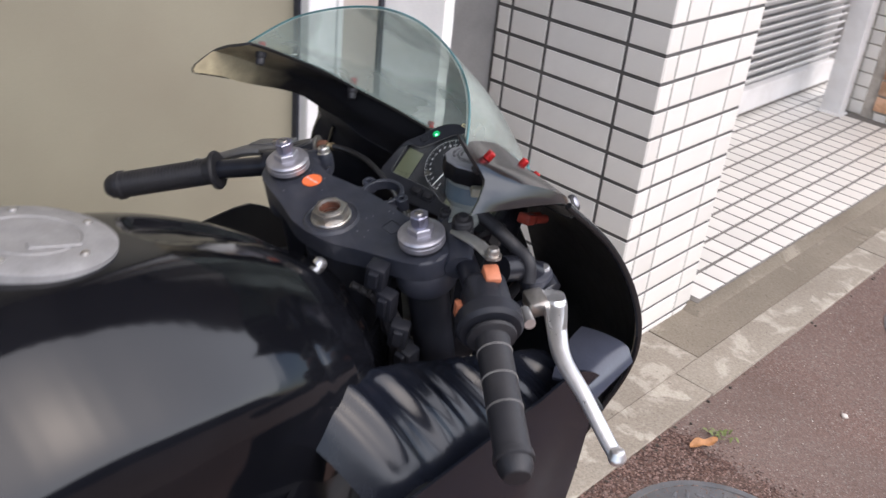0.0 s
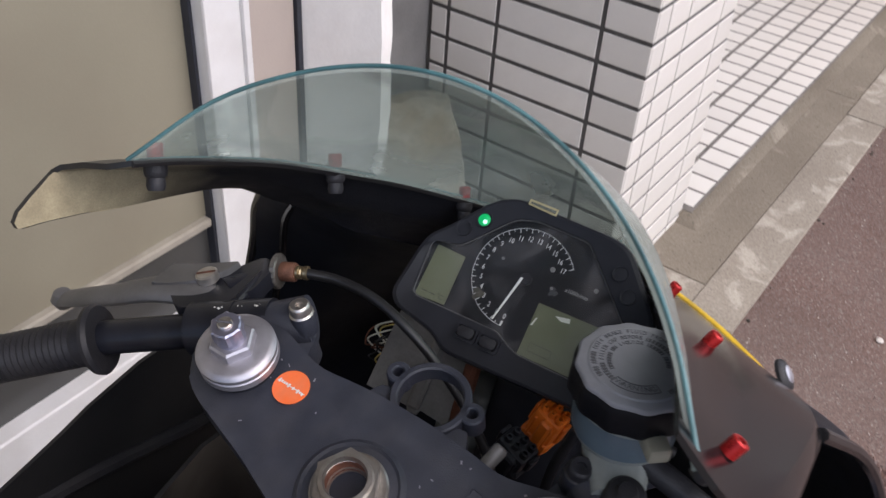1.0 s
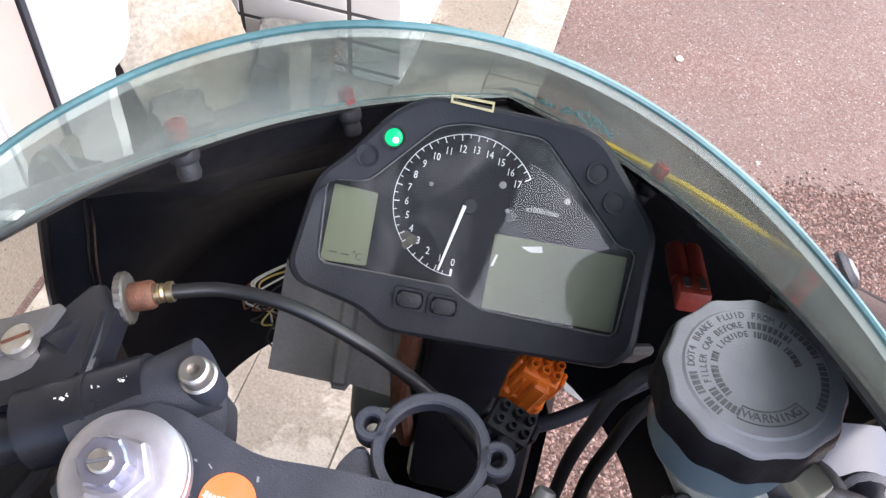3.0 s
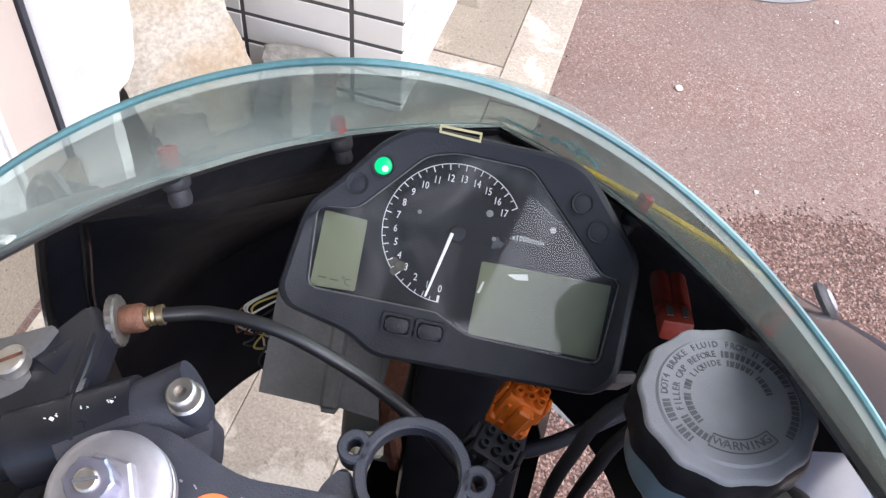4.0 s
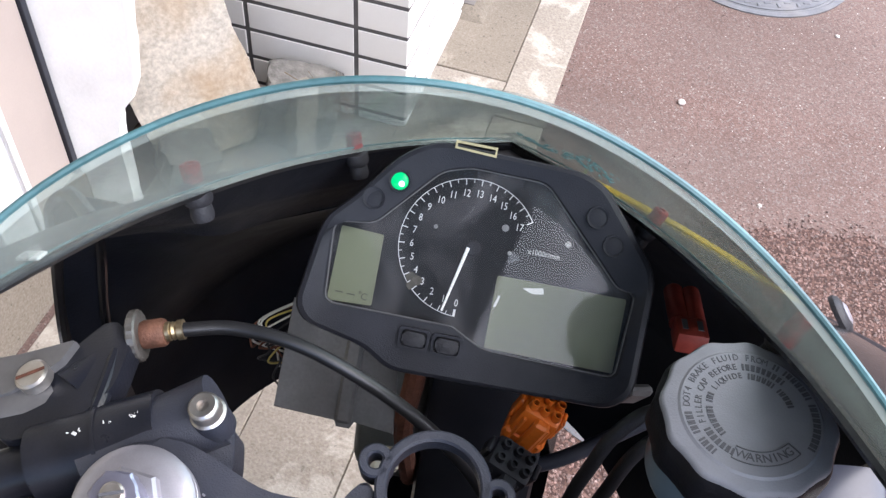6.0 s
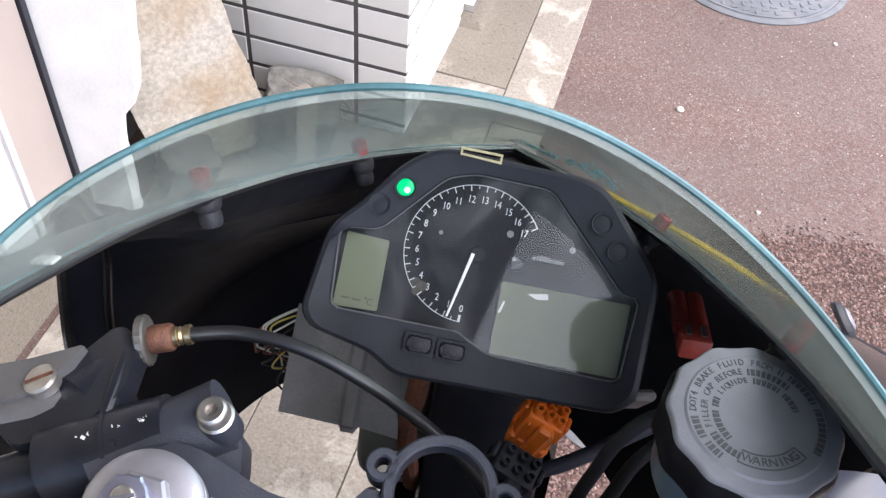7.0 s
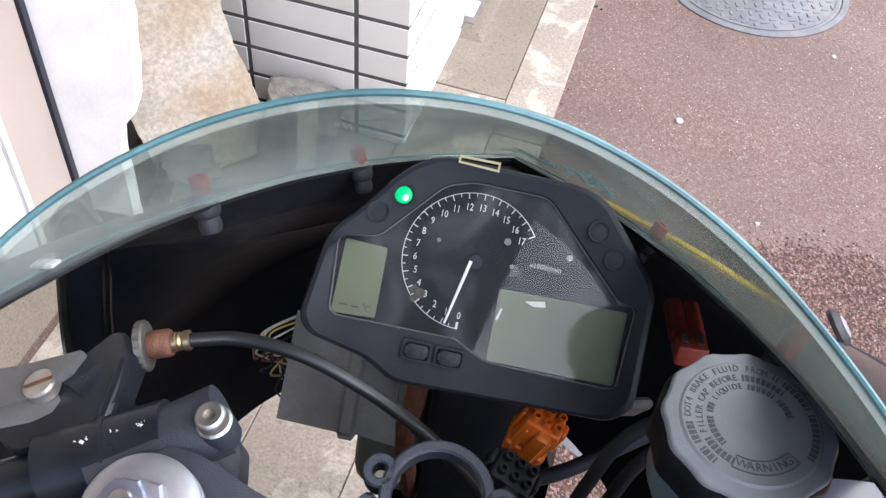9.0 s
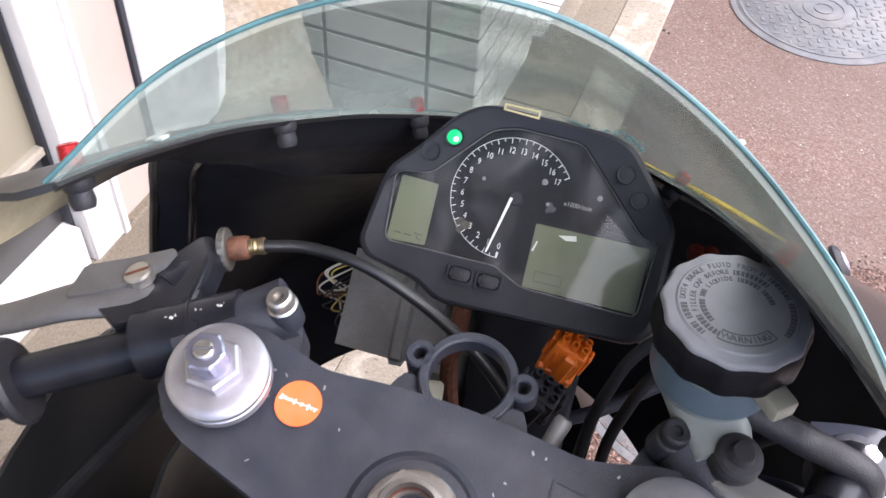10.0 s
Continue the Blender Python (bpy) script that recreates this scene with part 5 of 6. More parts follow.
# pale sliver that paints a glare of the lens onto the display
part("lens_glare_strip", prism([(0.0135, -0.0155), (0.0148, -0.0155), (0.0162, -0.0095), (0.0152, -0.0095)], 0.0012, 0.0014, 0, 1, CL.copy()), material("peeled_film", (0.6, 0.6, 0.55), 0.3), cluster, "painted sliver of glare on the display")
part("peeled_film", prism([(0.0265, -0.0035), (0.0365, -0.0015), (0.0375, -0.0045), (0.0315, -0.0055)], 0.0012, 0.0014, 0, 1, CL.copy()), material("peeled_film_pale", (0.62, 0.62, 0.56), 0.3), cluster, "peeled patch of film")

# cluster stay and centre duct
part("cluster_stay", rbox(0.075, 0.06, 0.22, 0.008, 2, pose(0.012, 0.205, 0.855, -24, 0, 0)), PLASTIC, bike, "black centre duct under the cluster")
plate = [(-0.034, 0.035), (0.030, 0.030), (0.036, -0.034), (0.012, -0.030), (0.010, -0.035), (0.002, -0.035), (0.001, -0.031), (-0.036, -0.030)]
PL = Matrix.Translation((-0.075, 0.165, 0.888)) @ pose(0, 0, 0, 44, 0, 2)
pl = part("bracket_plate", prism(plate, -0.0012, 0.0012, 0.0005, 1, PL.copy()), PLATE, bike, "dull grey metal bracket plate")
part("plate_fold", rbox(0.010, 0.064, 0.006, 0.002, 1, PL @ Matrix.Translation((0.006, 0.0, 0.002))), PLATE, pl)
part("rusty_tube", tube([(-0.028, 0.17, 0.96), (-0.03, 0.155, 0.91), (-0.034, 0.15, 0.86), (-0.03, 0.16, 0.78)], 0.006, 10), RUST, bike, "rusty red stay tube")
part("relay", rbox(0.016, 0.014, 0.02, 0.002, 1, pose(-0.040, 0.124, 0.868, 30, 10, 15)), IVORY, bike, "small ivory relay")
part("grey_tank", rbox(0.05, 0.05, 0.10, 0.016, 3, pose(-0.048, 0.20, 0.80, -20, 0, 0)), material("grey_plastic_bottle", (0.2, 0.21, 0.2), 0.4), bike, "grey plastic bottle")
for i in range(10):
    r = random.Random(40 + i)
    x0, y0 = -0.122 + r.uniform(-0.006, 0.006), 0.188 + r.uniform(-0.008, 0.008)
    pts = [(x0 + 0.03, y0 + 0.03, 0.886)]
    for k in range(4):
        pts.append((x0 + r.uniform(-0.010, 0.012), y0 + r.uniform(-0.010, 0.010), 0.878 - 0.011 * k + r.uniform(-0.004, 0.004)))
    part("wire", tube(pts, 0.0007, 6), (WIRE_WHITE, WIRE_YELLOW, RUBBER, WIRE_WHITE, RUST)[i % 5], bike, "loose wire")


# connectors
def connector(x, y, z, rot, mat, label, w=0.034, h=0.03, d=0.03, cols=3, rows_=2):
    mm = pose(x, y, z, *rot)
    c = part("connector", rbox(w, h, d, 0.003, 2, mm), mat, bike, label)
    part("latch", rbox(w * 0.4, h * 0.35, d * 1.05, 0.0015, 1, mm @ Matrix.Translation((w * 0.1, -h * 0.55, -0.002))), mat, c)
    part("flange", rbox(w * 1.12, h * 1.12, d * 0.25, 0.002, 1, mm @ Matrix.Translation((0, 0, -d * 0.2))), mat, c)
    for i in range(3):
        part("rib", rbox(w * 0.1, h * 0.12, d * 0.8, 0.0008, 1, mm @ Matrix.Translation(((i - 1) * w * 0.32, -h * 0.53, -0.001))), mat, c)
    for sgn in (-1, 1):
        part("ear", rbox(w * 0.14, h * 0.5, d * 0.5, 0.001, 1, mm @ Matrix.Translation((sgn * w * 0.56, h * 0.1, d * 0.18))), mat, c)
    for i in range(cols):
        for j in range(rows_):
            part("socket", lathe([(0, 0.0005), (0.0016, 0.0005), (0.0017, 0.0012), (0.0014, 0.0014), (0, 0.0009)][::-1], 12, mm @ Matrix.Translation(((i - (cols - 1) / 2) * w / (cols + 0.3), (j - (rows_ - 1) / 2) * h / (rows_ + 0.4), d / 2))), INNER_BLACK, c)
            part("socket_rim", lathe([(0.0016, -0.001), (0.0016, 0.0042), (0.0024, 0.0042), (0.0027, -0.001)], 12, mm @ Matrix.Translation(((i - (cols - 1) / 2) * w / (cols + 0.3), (j - (rows_ - 1) / 2) * h / (rows_ + 0.4), d / 2))), mat, c)


connector(0.037, 0.138, 0.917, (-4, 16, -12), ORANGE, "orange plastic wiring connector", 0.021, 0.017, 0.036, 3, 2)
connector(0.0275, 0.113, 0.910, (2, 18, -14), PLASTIC, "black plastic wiring connector", 0.024, 0.019, 0.026, 3, 2)
RM = pose(0.104, 0.188, 0.966, 72, 0, 4) @ Matrix.Scale(0.78, 4)
rc = part("connector", rbox(0.021, 0.016, 0.022, 0.003, 2, RM @ Matrix.Translation((0, 0, 0.018))), RED_CONN, bike, "dusty red wiring connector")
for s in (-1, 1):
    part("sleeve", tube([RM @ Vector((s * 0.0056, 0, 0.006)), RM @ Vector((s * 0.0056, 0.0, -0.032))], 0.0052, 16, 1), RED_CONN, rc)
    part("slot", rbox(0.0035, 0.001, 0.010, 0, 1, RM @ Matrix.Translation((s * 0.005, 0.0082, 0.018))), DARK_INK, rc)

# steering: top clamp
half = [(0.0, 0.026), (0.030, 0.025), (0.062, 0.021), (0.080, 0.026), (0.098, 0.031), (0.117, 0.028), (0.131, 0.014), (0.135, -0.004), (0.129, -0.020), (0.113, -0.031), (0.092, -0.037), (0.060, -0.046), (0.034, -0.056), (0.014, -0.059)]
OUT = half + [(-x, y) for x, y in half[::-1]][:-1]
clamp = part("top_clamp", prism(rounded(OUT, 0.012, 3), -0.022, 0.0, 0.0035, 3, RAKE.copy()), CLAMP_BLACK, bike, "satin black cast top fork clamp")
RING = RAKE @ Matrix.Translation((0, 0.0425, -0.0097)) @ pose(0, 0, 0, -2, 0, 0)
part("switch_ring", lathe([(0.0188, -0.008), (0.0188, 0.002), (0.0198, 0.003), (0.0226, 0.003), (0.0236, 0.002), (0.0236, -0.008)], 48, RING), CLAMP_BLACK, clamp, "empty ignition switch ring")
for s in (-1, 1):
    part("ring_lug", lathe([(0.0032, -0.010), (0.0032, 0.002), (0.0040, 0.003), (0.0064, 0.003), (0.0072, 0.002), (0.0072, -0.010)], 24, RING @ Matrix.Translation((s * 0.0255, 0.004 - 0.0, 0))), CLAMP_BLACK, clamp)
    part("ring_web", prism(rounded([(s * 0.016, -0.014), (s * 0.027, -0.003), (s * 0.033, -0.012), (s * 0.036, -0.026), (s * 0.012, -0.026)], 0.004), -0.010, -0.001, 0.0015, 1, RING.copy()), CLAMP_BLACK, clamp)
part("boss", lathe([(0.0, -0.022), (0.030, -0.022), (0.030, 0.0), (0.027, 0.0025), (0.0255, 0.001), (0.0115, 0.001), (0.0115, -0.015)], 40, RAKE @ Matrix.Translation((0, -0.0285, 0))), CLAMP_BLACK, clamp)
NUT = RAKE @ Matrix.Translation((0, -0.0285, 0.001))
bm = rim([(0.0185 * max(1.0, 1.0) * math.cos(a) / max(math.cos((a % (math.pi / 3)) - math.pi / 6) / math.cos(math.pi / 6), 0.5), 0.0185 * math.sin(a) / max(math.cos((a % (math.pi / 3)) - math.pi / 6) / math.cos(math.pi / 6), 0.5)) for a in [2 * math.pi * i / 48 for i in range(48)]], circle(0.0118, 48), 0.003, 0.012)
bm.transform(NUT)
nut = part("stem_nut", bm, STEEL, clamp, "plated stem nut with a rusty hollow stem")
part("nut_washer", lathe([(0.0105, 0), (0.021, 0), (0.021, 0.0025), (0.020, 0.0035), (0.0105, 0.0035)], 36, NUT), STEEL, nut)
part("nut_collar", lathe([(0.0115, 0.010), (0.0148, 0.012), (0.0140, 0.0145), (0.0118, 0.0148), (0.0108, 0.012)], 36, NUT), STEEL, nut)
part("stem_bore", lathe([(0.0117, 0.0146), (0.0112, -0.02), (0, -0.02)], 32, NUT), RUST, nut, "rusty hollow stem")
STK = RAKE @ Matrix.Translation((-0.0670, 0.002, 0.0003))
stk = part("sticker", prism(circle(0.0108, 40), 0, 0.0006, 0.0002, 1, STK.copy()), STICKER, clamp, "round orange sticker")
bm = bmesh.new()
for i in range(11):
    h = (0.0026, 0.0014, 0.0015, 0.0014, 0.0025, 0.0, 0.0018, 0.0, 0.0026, 0.0014, 0.0018)[i]
    if h:
        join(bm, rbox(0.0011, h, 0.0002, 0, 1, Matrix.Translation((-0.0085 + 0.0017 * i, 0.0002 * (i % 2), 0.0007))))
join(bm, rbox(0.0195, 0.0005, 0.0002, 0, 1, Matrix.Translation((0, 0.0, 0.0007)) @ pose(0, 0, 0, 0, 0, 4)))
bm.transform(STK @ pose(0, 0, 0, 0, 0, -3))
part("sticker_print", bm, WHITE_INK, stk)
EM = RAKE @ Matrix.Translation((0.0615, -0.0005, 0.0)) @ pose(0, 0, 0, 0, 0, -8)
em = part("cast_mark", rim([(-0.009, -0.008), (0.009, -0.008), (0.011, 0.008), (-0.011, 0.008)], [(-0.0078, -0.0068), (0.0078, -0.0068), (0.0096, 0.0068), (-0.0096, 0.0068)], -0.001, 0.0008), CLAMP_BLACK, clamp, "worn cast mark with a bright rim")
em.matrix_local = EM
rs = random.Random(3)
bm = bmesh.new()
for i in range(26):
    x, y = rs.uniform(-0.09, 0.1), rs.uniform(-0.03, 0.02)
    join(bm, rbox(rs.uniform(0.0006, 0.0022), rs.uniform(0.0004, 0.001), 0.0002, 0, 1, Matrix.Translation((x, y, 0.0001)) @ pose(0, 0, 0, 0, 0, rs.uniform(0, 180))))
bm.transform(RAKE)
tagged(part("paint_wear", bm, ALU, clamp, "bare chips in the paint"), kind="stuff")

for s in (-1, 1):
    F = RAKE @ Matrix.Translation((s * 0.1036, 0, 0.005))
    fork = part("fork_tube", lathe([(0.0215, 0.004), (0.0215, -0.22), (0.0265, -0.225), (0.0265, -0.74), (0.0, -0.74)], 32, F), PLASTIC, bike, "dark fork leg with an anodised cap")
    part("fork_cap", lathe([(0.0, 0.0125), (0.0125, 0.0125), (0.0195, 0.0118), (0.0222, 0.0105), (0.0234, 0.009), (0.0234, 0.0065), (0.0226, 0.006), (0.0226, 0.005), (0.0234, 0.0045), (0.0234, 0.0), (0.0, 0.0)], 56, F), ALU, fork, "silver grey anodised fork cap")
    part("cap_hex", hexagon(0.0135, 0.0115, 0.0195, F.copy()), ALU, fork)
    adj = part("adjuster", lathe([(0.0, 0.0325), (0.0, 0.0325), (0.0078, 0.0322), (0.0086, 0.0312), (0.0086, 0.019), (0.0, 0.019)], 32, F), ALU_BLUE, fork, "blue-grey preload adjuster")
    part("adjuster_hex", hexagon(0.0095, 0.023, 0.0322, F @ pose(0, 0, 0, 0, 0, 12), 0.0009), ALU_BLUE, adj)
    part("damping_screw", lathe([(0, 0.0345), (0.0036, 0.0342), (0.0044, 0.0335), (0.0044, 0.031)], 20, F), STEEL, adj)
    part("screw_slot", rbox(0.0086, 0.0012, 0.0012, 0, 1, F @ Matrix.Translation((0, 0, 0.0342)) @ pose(0, 0, 0, 0, 0, 25)), DARK_INK, adj)
    PB = RAKE @ along((s * 0.0912, 0.0412, -0.0150), (s * 0.0952, 0.0442, 0.0105))
    part("clamp_lug", lathe([(0.0, 0.003), (0.0070, 0.003), (0.0077, 0.0045), (0.0077, 0.0165), (0.0072, 0.0178), (0.0, 0.0178)], 28, PB @ Matrix.Translation((0, 0, 0.001))), CLAMP_BLACK, clamp)
    part("lug_web", prism(rounded([(s * 0.080, 0.012), (s * 0.081, 0.030), (s * 0.086, 0.044), (s * 0.097, 0.045), (s * 0.103, 0.030), (s * 0.104, 0.012)], 0.004), -0.034, -0.013, 0.002, 2, RAKE.copy()), CLAMP_BLACK, clamp)
    part("pinch_bolt", lathe([(0.0, 0.0238), (0.0024, 0.0238), (0.0026, 0.0256), (0.0052, 0.0260), (0.0062, 0.0252), (0.0066, 0.0240), (0.0066, 0.0198), (0.0076, 0.0188), (0.0036, 0.0180), (0.0036, -0.012), (0.0, -0.012)], 28, PB), STEEL if s < 0 else RUBBER, clamp, "plated pinch bolt" if s < 0 else "rubber-capped pinch bolt")
    # clip-on bar
    a, b, e = st(s * 0.108, 0.052, 1.000), st(s * 0.2143, -0.0068, 0.966), st(s * 0.3184, -0.0858, 0.925)
    d = (Vector(e) - Vector(b)).normalized()
    bar = part("handlebar", tube([a, b, e], 0.0112, 20, 1), BLACK_SHEEN, bike, "black clip-on handlebar")
    part("bar_clamp", lathe([(0.0225, -0.012), (0.030, -0.012), (0.031, -0.010), (0.031, 0.010), (0.030, 0.012), (0.0225, 0.012)], 36, F @ Matrix.Translation((0, 0, -0.040))), CLAMP_BLACK, bar)
    part("bar_socket", tube([Vector(a) - d * 0.012, Vector(a) + d * 0.045], 0.0155, 20, 1), CLAMP_BLACK, bar)
    gb = Vector(b) + d * 0.004
    ge = Vector(e)
    g = along(gb, ge)
    L = (ge - gb).length
    prof = [(0.0112, 0.0), (0.0215, 0.0005), (0.0235, 0.003), (0.0228, 0.006), (0.0165, 0.0085), (0.0160, 0.014)]
    for k in range(24):
        z = 0.016 + (L - 0.026) * k / 24
        prof += [(0.0160, z), (0.0160 - (0.0007 if s < 0 else 0.0002), z + 0.0012)]
    prof += [(0.0160, L - 0.008), (0.0175, L - 0.007), (0.0178, L - 0.001), (0.0165, L), (0.0112, L)]
    grip = part("grip", lathe(prof, 28, g), RUBBER, bar, "worn black rubber grip")
    part("bar_end", lathe([(0.0155, L), (0.0148, L + 0.008), (0.0110, L + 0.014), (0.0, L + 0.0145)], 24, g), RUBBER, bar)
    if s > 0:
        for k in (0.022, 0.052, 0.082):
            part("grip_ring", lathe([(0.0158, k - 0.0006), (0.0166, k), (0.0158, k + 0.0006)], 28, g), material("grey_wear", (0.22, 0.21, 0.2), 0.6), grip)
        part("throttle_tube", lathe([(0.0, -0.022), (0.0270, -0.022), (0.0315, -0.019), (0.0318, -0.006), (0.0285, -0.002), (0.0, -0.002)], 32, g), PLASTIC, bar)

# left side: clutch perch, lever, cable
PM = Matrix.Translation((-0.166, 0.060, 0.996)) @ pose(0, 0, 0, 4, -14, 0)
perch = part("clutch_perch", prism(rounded([(-0.034, -0.016), (-0.014, -0.030), (0.012, -0.022), (0.026, 0.000), (0.024, 0.024), (0.010, 0.034), (-0.003, 0.015), (-0.027, 0.005)], 0.005), -0.008, 0.003, 0.0018, 2, PM.copy()), BLACK_SHEEN, bike, "chipped black clutch perch")
part("perch_collar", tube([st(-0.118, 0.0470, 0.9955), st(-0.164, 0.0215, 0.9830)], 0.0172, 28, 1), BLACK_SHEEN, perch)
part("collar_seam", tube([st(-0.1385, 0.0360, 0.9900), st(-0.1400, 0.0352, 0.9896)], 0.0177, 28, 1), BLACK_SHEEN, perch)
for q0, q1 in (((0.020, -0.020, -0.002), (0.018, 0.018, 0.000)),):
    part("perch_rib", tube([PM @ Vector(q0), PM @ ((Vector(q0) + Vector(q1)) / 2 + Vector((0.002, 0, 0.002))), PM @ Vector(q1)], 0.0034, 10, 4), BLACK_SHEEN, perch)
part("cable_boss", tube([PM @ Vector((0.004, 0.000, -0.005)), Vector((-0.1480, 0.0886, 0.9983))], lambda t: 0.0125 - 0.0062 * t, 20, 5, 0.8), BLACK_SHEEN, perch)
bm = bmesh.new()
rs2 = random.Random(21)
BA, BB = Vector(st(-0.118, 0.0470, 0.9955)), Vector(st(-0.164, 0.0215, 0.9830))
for i in range(75):
    k, a = rs2.choice((0.18, 0.2, 0.42, 0.62, 0.66)) + rs2.gauss(0, 0.03), rs2.gauss(0.3, 0.28)
    q = BA.lerp(BB, k) + Vector((0.3 * math.sin(a), 0.55 * math.sin(a), math.cos(a))).normalized() * 0.01725
    join(bm, rbox(rs2.uniform(0.0006, 0.0028), rs2.uniform(0.0005, 0.0018), 0.0006, 0.0001, 1, Matrix.Translation(q) @ pose(0, 0, 0, rs2.uniform(-20, 20), 10, rs2.uniform(0, 180))))
tagged(part("paint_chips", bm, WHITE_INK, perch, "whitish chips in the paint"), kind="stuff")
LEVER_GREY = material("dull_grey_lever", (0.175, 0.175, 0.18), 0.45, 0.55, vary=0.15, scale=40, dirt=(0.12, 0.115, 0.11), dirt_amount=0.4, dirt_scale=30)
lever_pts = [(-0.150, 0.058, 0.990), (-0.178, 0.053, 0.990), (-0.21, 0.045, 0.983), (-0.245, 0.037, 0.966), (-0.275, 0.034, 0.951), (-0.303, 0.036, 0.934)]
lev = part("clutch_lever", tube(lever_pts, lambda t: 0.0150 - 0.007 * t, 16, 8, 0.55), LEVER_GREY, bike, "dull grey clutch lever")
part("lever_ball", lathe([(0, -0.008), (0.006, -0.006), (0.0088, 0), (0.006, 0.006), (0, 0.008)], 18, Matrix.Translation(lever_pts[-1])), LEVER_GREY, lev)
part("lever_tail", prism(rounded([(-0.046, -0.019), (-0.032, -0.0155), (-0.0185, -0.0095), (-0.010, -0.0025), (-0.0015, 0.008), (0.001, 0.0185), (-0.022, 0.0095), (-0.046, 0.0025)], 0.0015), 0.0026, 0.0074, 0.0012, 2, PM.copy()), LEVER_GREY, lev)
PIV = PM @ Matrix.Translation((-0.0105, -0.0010, 0.0082))
pv = part("pivot_screw", lathe([(0, 0.002), (0.0062, 0.002), (0.0074, 0.001), (0.0074, -0.004), (0, -0.004)], 24, PIV), STEEL, bike, "worn plated pivot screw")
part("screw_slot", rbox(0.0125, 0.0014, 0.001, 0, 1, PIV @ Matrix.Translation((0, 0, 0.0019)) @ pose(0, 0, 0, 0, 0, 30)), RUST, pv)
c0, c1 = Vector((-0.1475, 0.0890, 0.9985)), Vector((-0.1260, 0.0960, 1.0020))
A = along(c0, c1)
adjw = part("cable_adjuster", lathe([(0.004, 0), (0.0105, 0.0), (0.0116, 0.0008), (0.0116, 0.0036), (0.0105, 0.0044), (0.004, 0.0044)], 44, A, lambda a, z: 1 + 0.02 * math.cos(a * 22)), TARNISHED, bike, "knurled cable adjuster wheel")
part("adjuster_nut", lathe([(0.0, 0.004), (0.0060, 0.0045), (0.0065, 0.006), (0.0065, 0.0135), (0.0058, 0.0150), (0.0, 0.0152)], 24, A), COPPER, adjw, "rusty coppery nut")
part("adjuster_barrel", lathe([(0.0, 0.0150), (0.0044, 0.0152), (0.0044, 0.0170), (0.0038, 0.0174), (0.0044, 0.0184), (0.0038, 0.0196), (0.0046, 0.0206), (0.0046, 0.0232), (0.0, 0.0234)], 20, A), BRASS, adjw)
part("clutch_cable", tube([c1 - (c1 - c0) * 0.05, (-0.1053, 0.1026, 1.0010), (-0.0763, 0.1029, 0.9985), (-0.0461, 0.0996, 0.9873), (-0.0179, 0.0967, 0.9671), (0.005, 0.0946, 0.9403), (0.0207, 0.0952, 0.9039), (0.024, 0.100, 0.85), (0.02, 0.10, 0.78)], 0.0034, 14, 44, ribs=0.00016), CABLE, bike, "black ribbed clutch cable")

# right side: brake master cylinder, lever, switch box, reservoir
mc = part("master_cylinder", tube([st(0.166, 0.060, 0.985), st(0.172, 0.085, 0.98), st(0.180, 0.108, 0.966), st(0.196, 0.106, 0.958)], lambda t: 0.0135 - 0.002 * t, 16, 6), BLACK_SHEEN, bike, "black brake master cylinder")
m2 = along(st(0.178, 0.104, 0.962), st(0.178, 0.0945, 0.99))
part("cylinder_cap", lathe([(0, 0.0135), (0.013, 0.0135), (0.0165, 0.012), (0.0175, 0.008), (0.0175, -0.012), (0.0, -0.012)], 28, m2), CLAMP_BLACK, mc)
part("slotted_plug", lathe([(0, 0.017), (0.0042, 0.0168), (0.005, 0.0155), (0.005, 0.0125), (0, 0.0125)], 20, m2 @ Matrix.Translation((0.006, 0.008, 0))), POLISHED, mc)
part("brake_hose", tube([st(0.166, 0.066, 0.98), st(0.164, 0.092, 0.978), st(0.154, 0.118, 0.962), st(0.136, 0.128, 0.925), st(0.11, 0.10, 0.86)], 0.0065, 14, 8), RUBBER, bike, "black rubber brake hose")
lv = [st(0.186, 0.100, 0.956), st(0.212, 0.094, 0.953), st(0.236, 0.068, 0.948), st(0.262, 0.046, 0.939), st(0.300, 0.032, 0.926), st(0.340, 0.016, 0.910), st(0.357, 0.010, 0.904)]
bl = part("brake_lever", tube(lv, lambda t: 0.0128 - 0.0052 * min(1, t * 1.4), 18, 8, 0.6), POLISHED, bike, "polished aluminium brake lever")
part("lever_ball", lathe([(0, -0.009), (0.006, -0.0065), (0.0088, 0), (0.006, 0.0065), (0, 0.009)], 20, Matrix.Translation(lv[-1])), POLISHED, bl)
LR = along(st(0.209, 0.097, 0.953), st(0.240, 0.064, 0.947))
part("lever_root", prism(rounded([(-0.0095, -0.014), (0.0095, -0.014), (0.0120, 0.006), (0.0085, 0.046), (-0.0085, 0.046), (-0.0110, 0.006)], 0.006), -0.0055, 0.0055, 0.0025, 2, LR @ pose(0, 0, 0, 90, 0, 0)), POLISHED, bl)
part("lever_pivot", lathe([(0, 0.0125), (0.008, 0.0125), (0.0095, 0.011), (0.0095, -0.010), (0, -0.010)], 28, Matrix.Translation(st(0.212, 0.095, 0.9495))), POLISHED, bl)
part("lever_bracket", rbox(0.026, 0.02, 0.018, 0.003, 2, Matrix.Translation(st(0.196, 0.083, 0.953)) @ pose(0, 0, 0, 10, 10, -30)), STEEL, bl)
part("lever_adjuster", tube([st(0.196, 0.066, 0.95), st(0.214, 0.054, 0.948)], 0.006, 12, 1), POLISHED, bl)
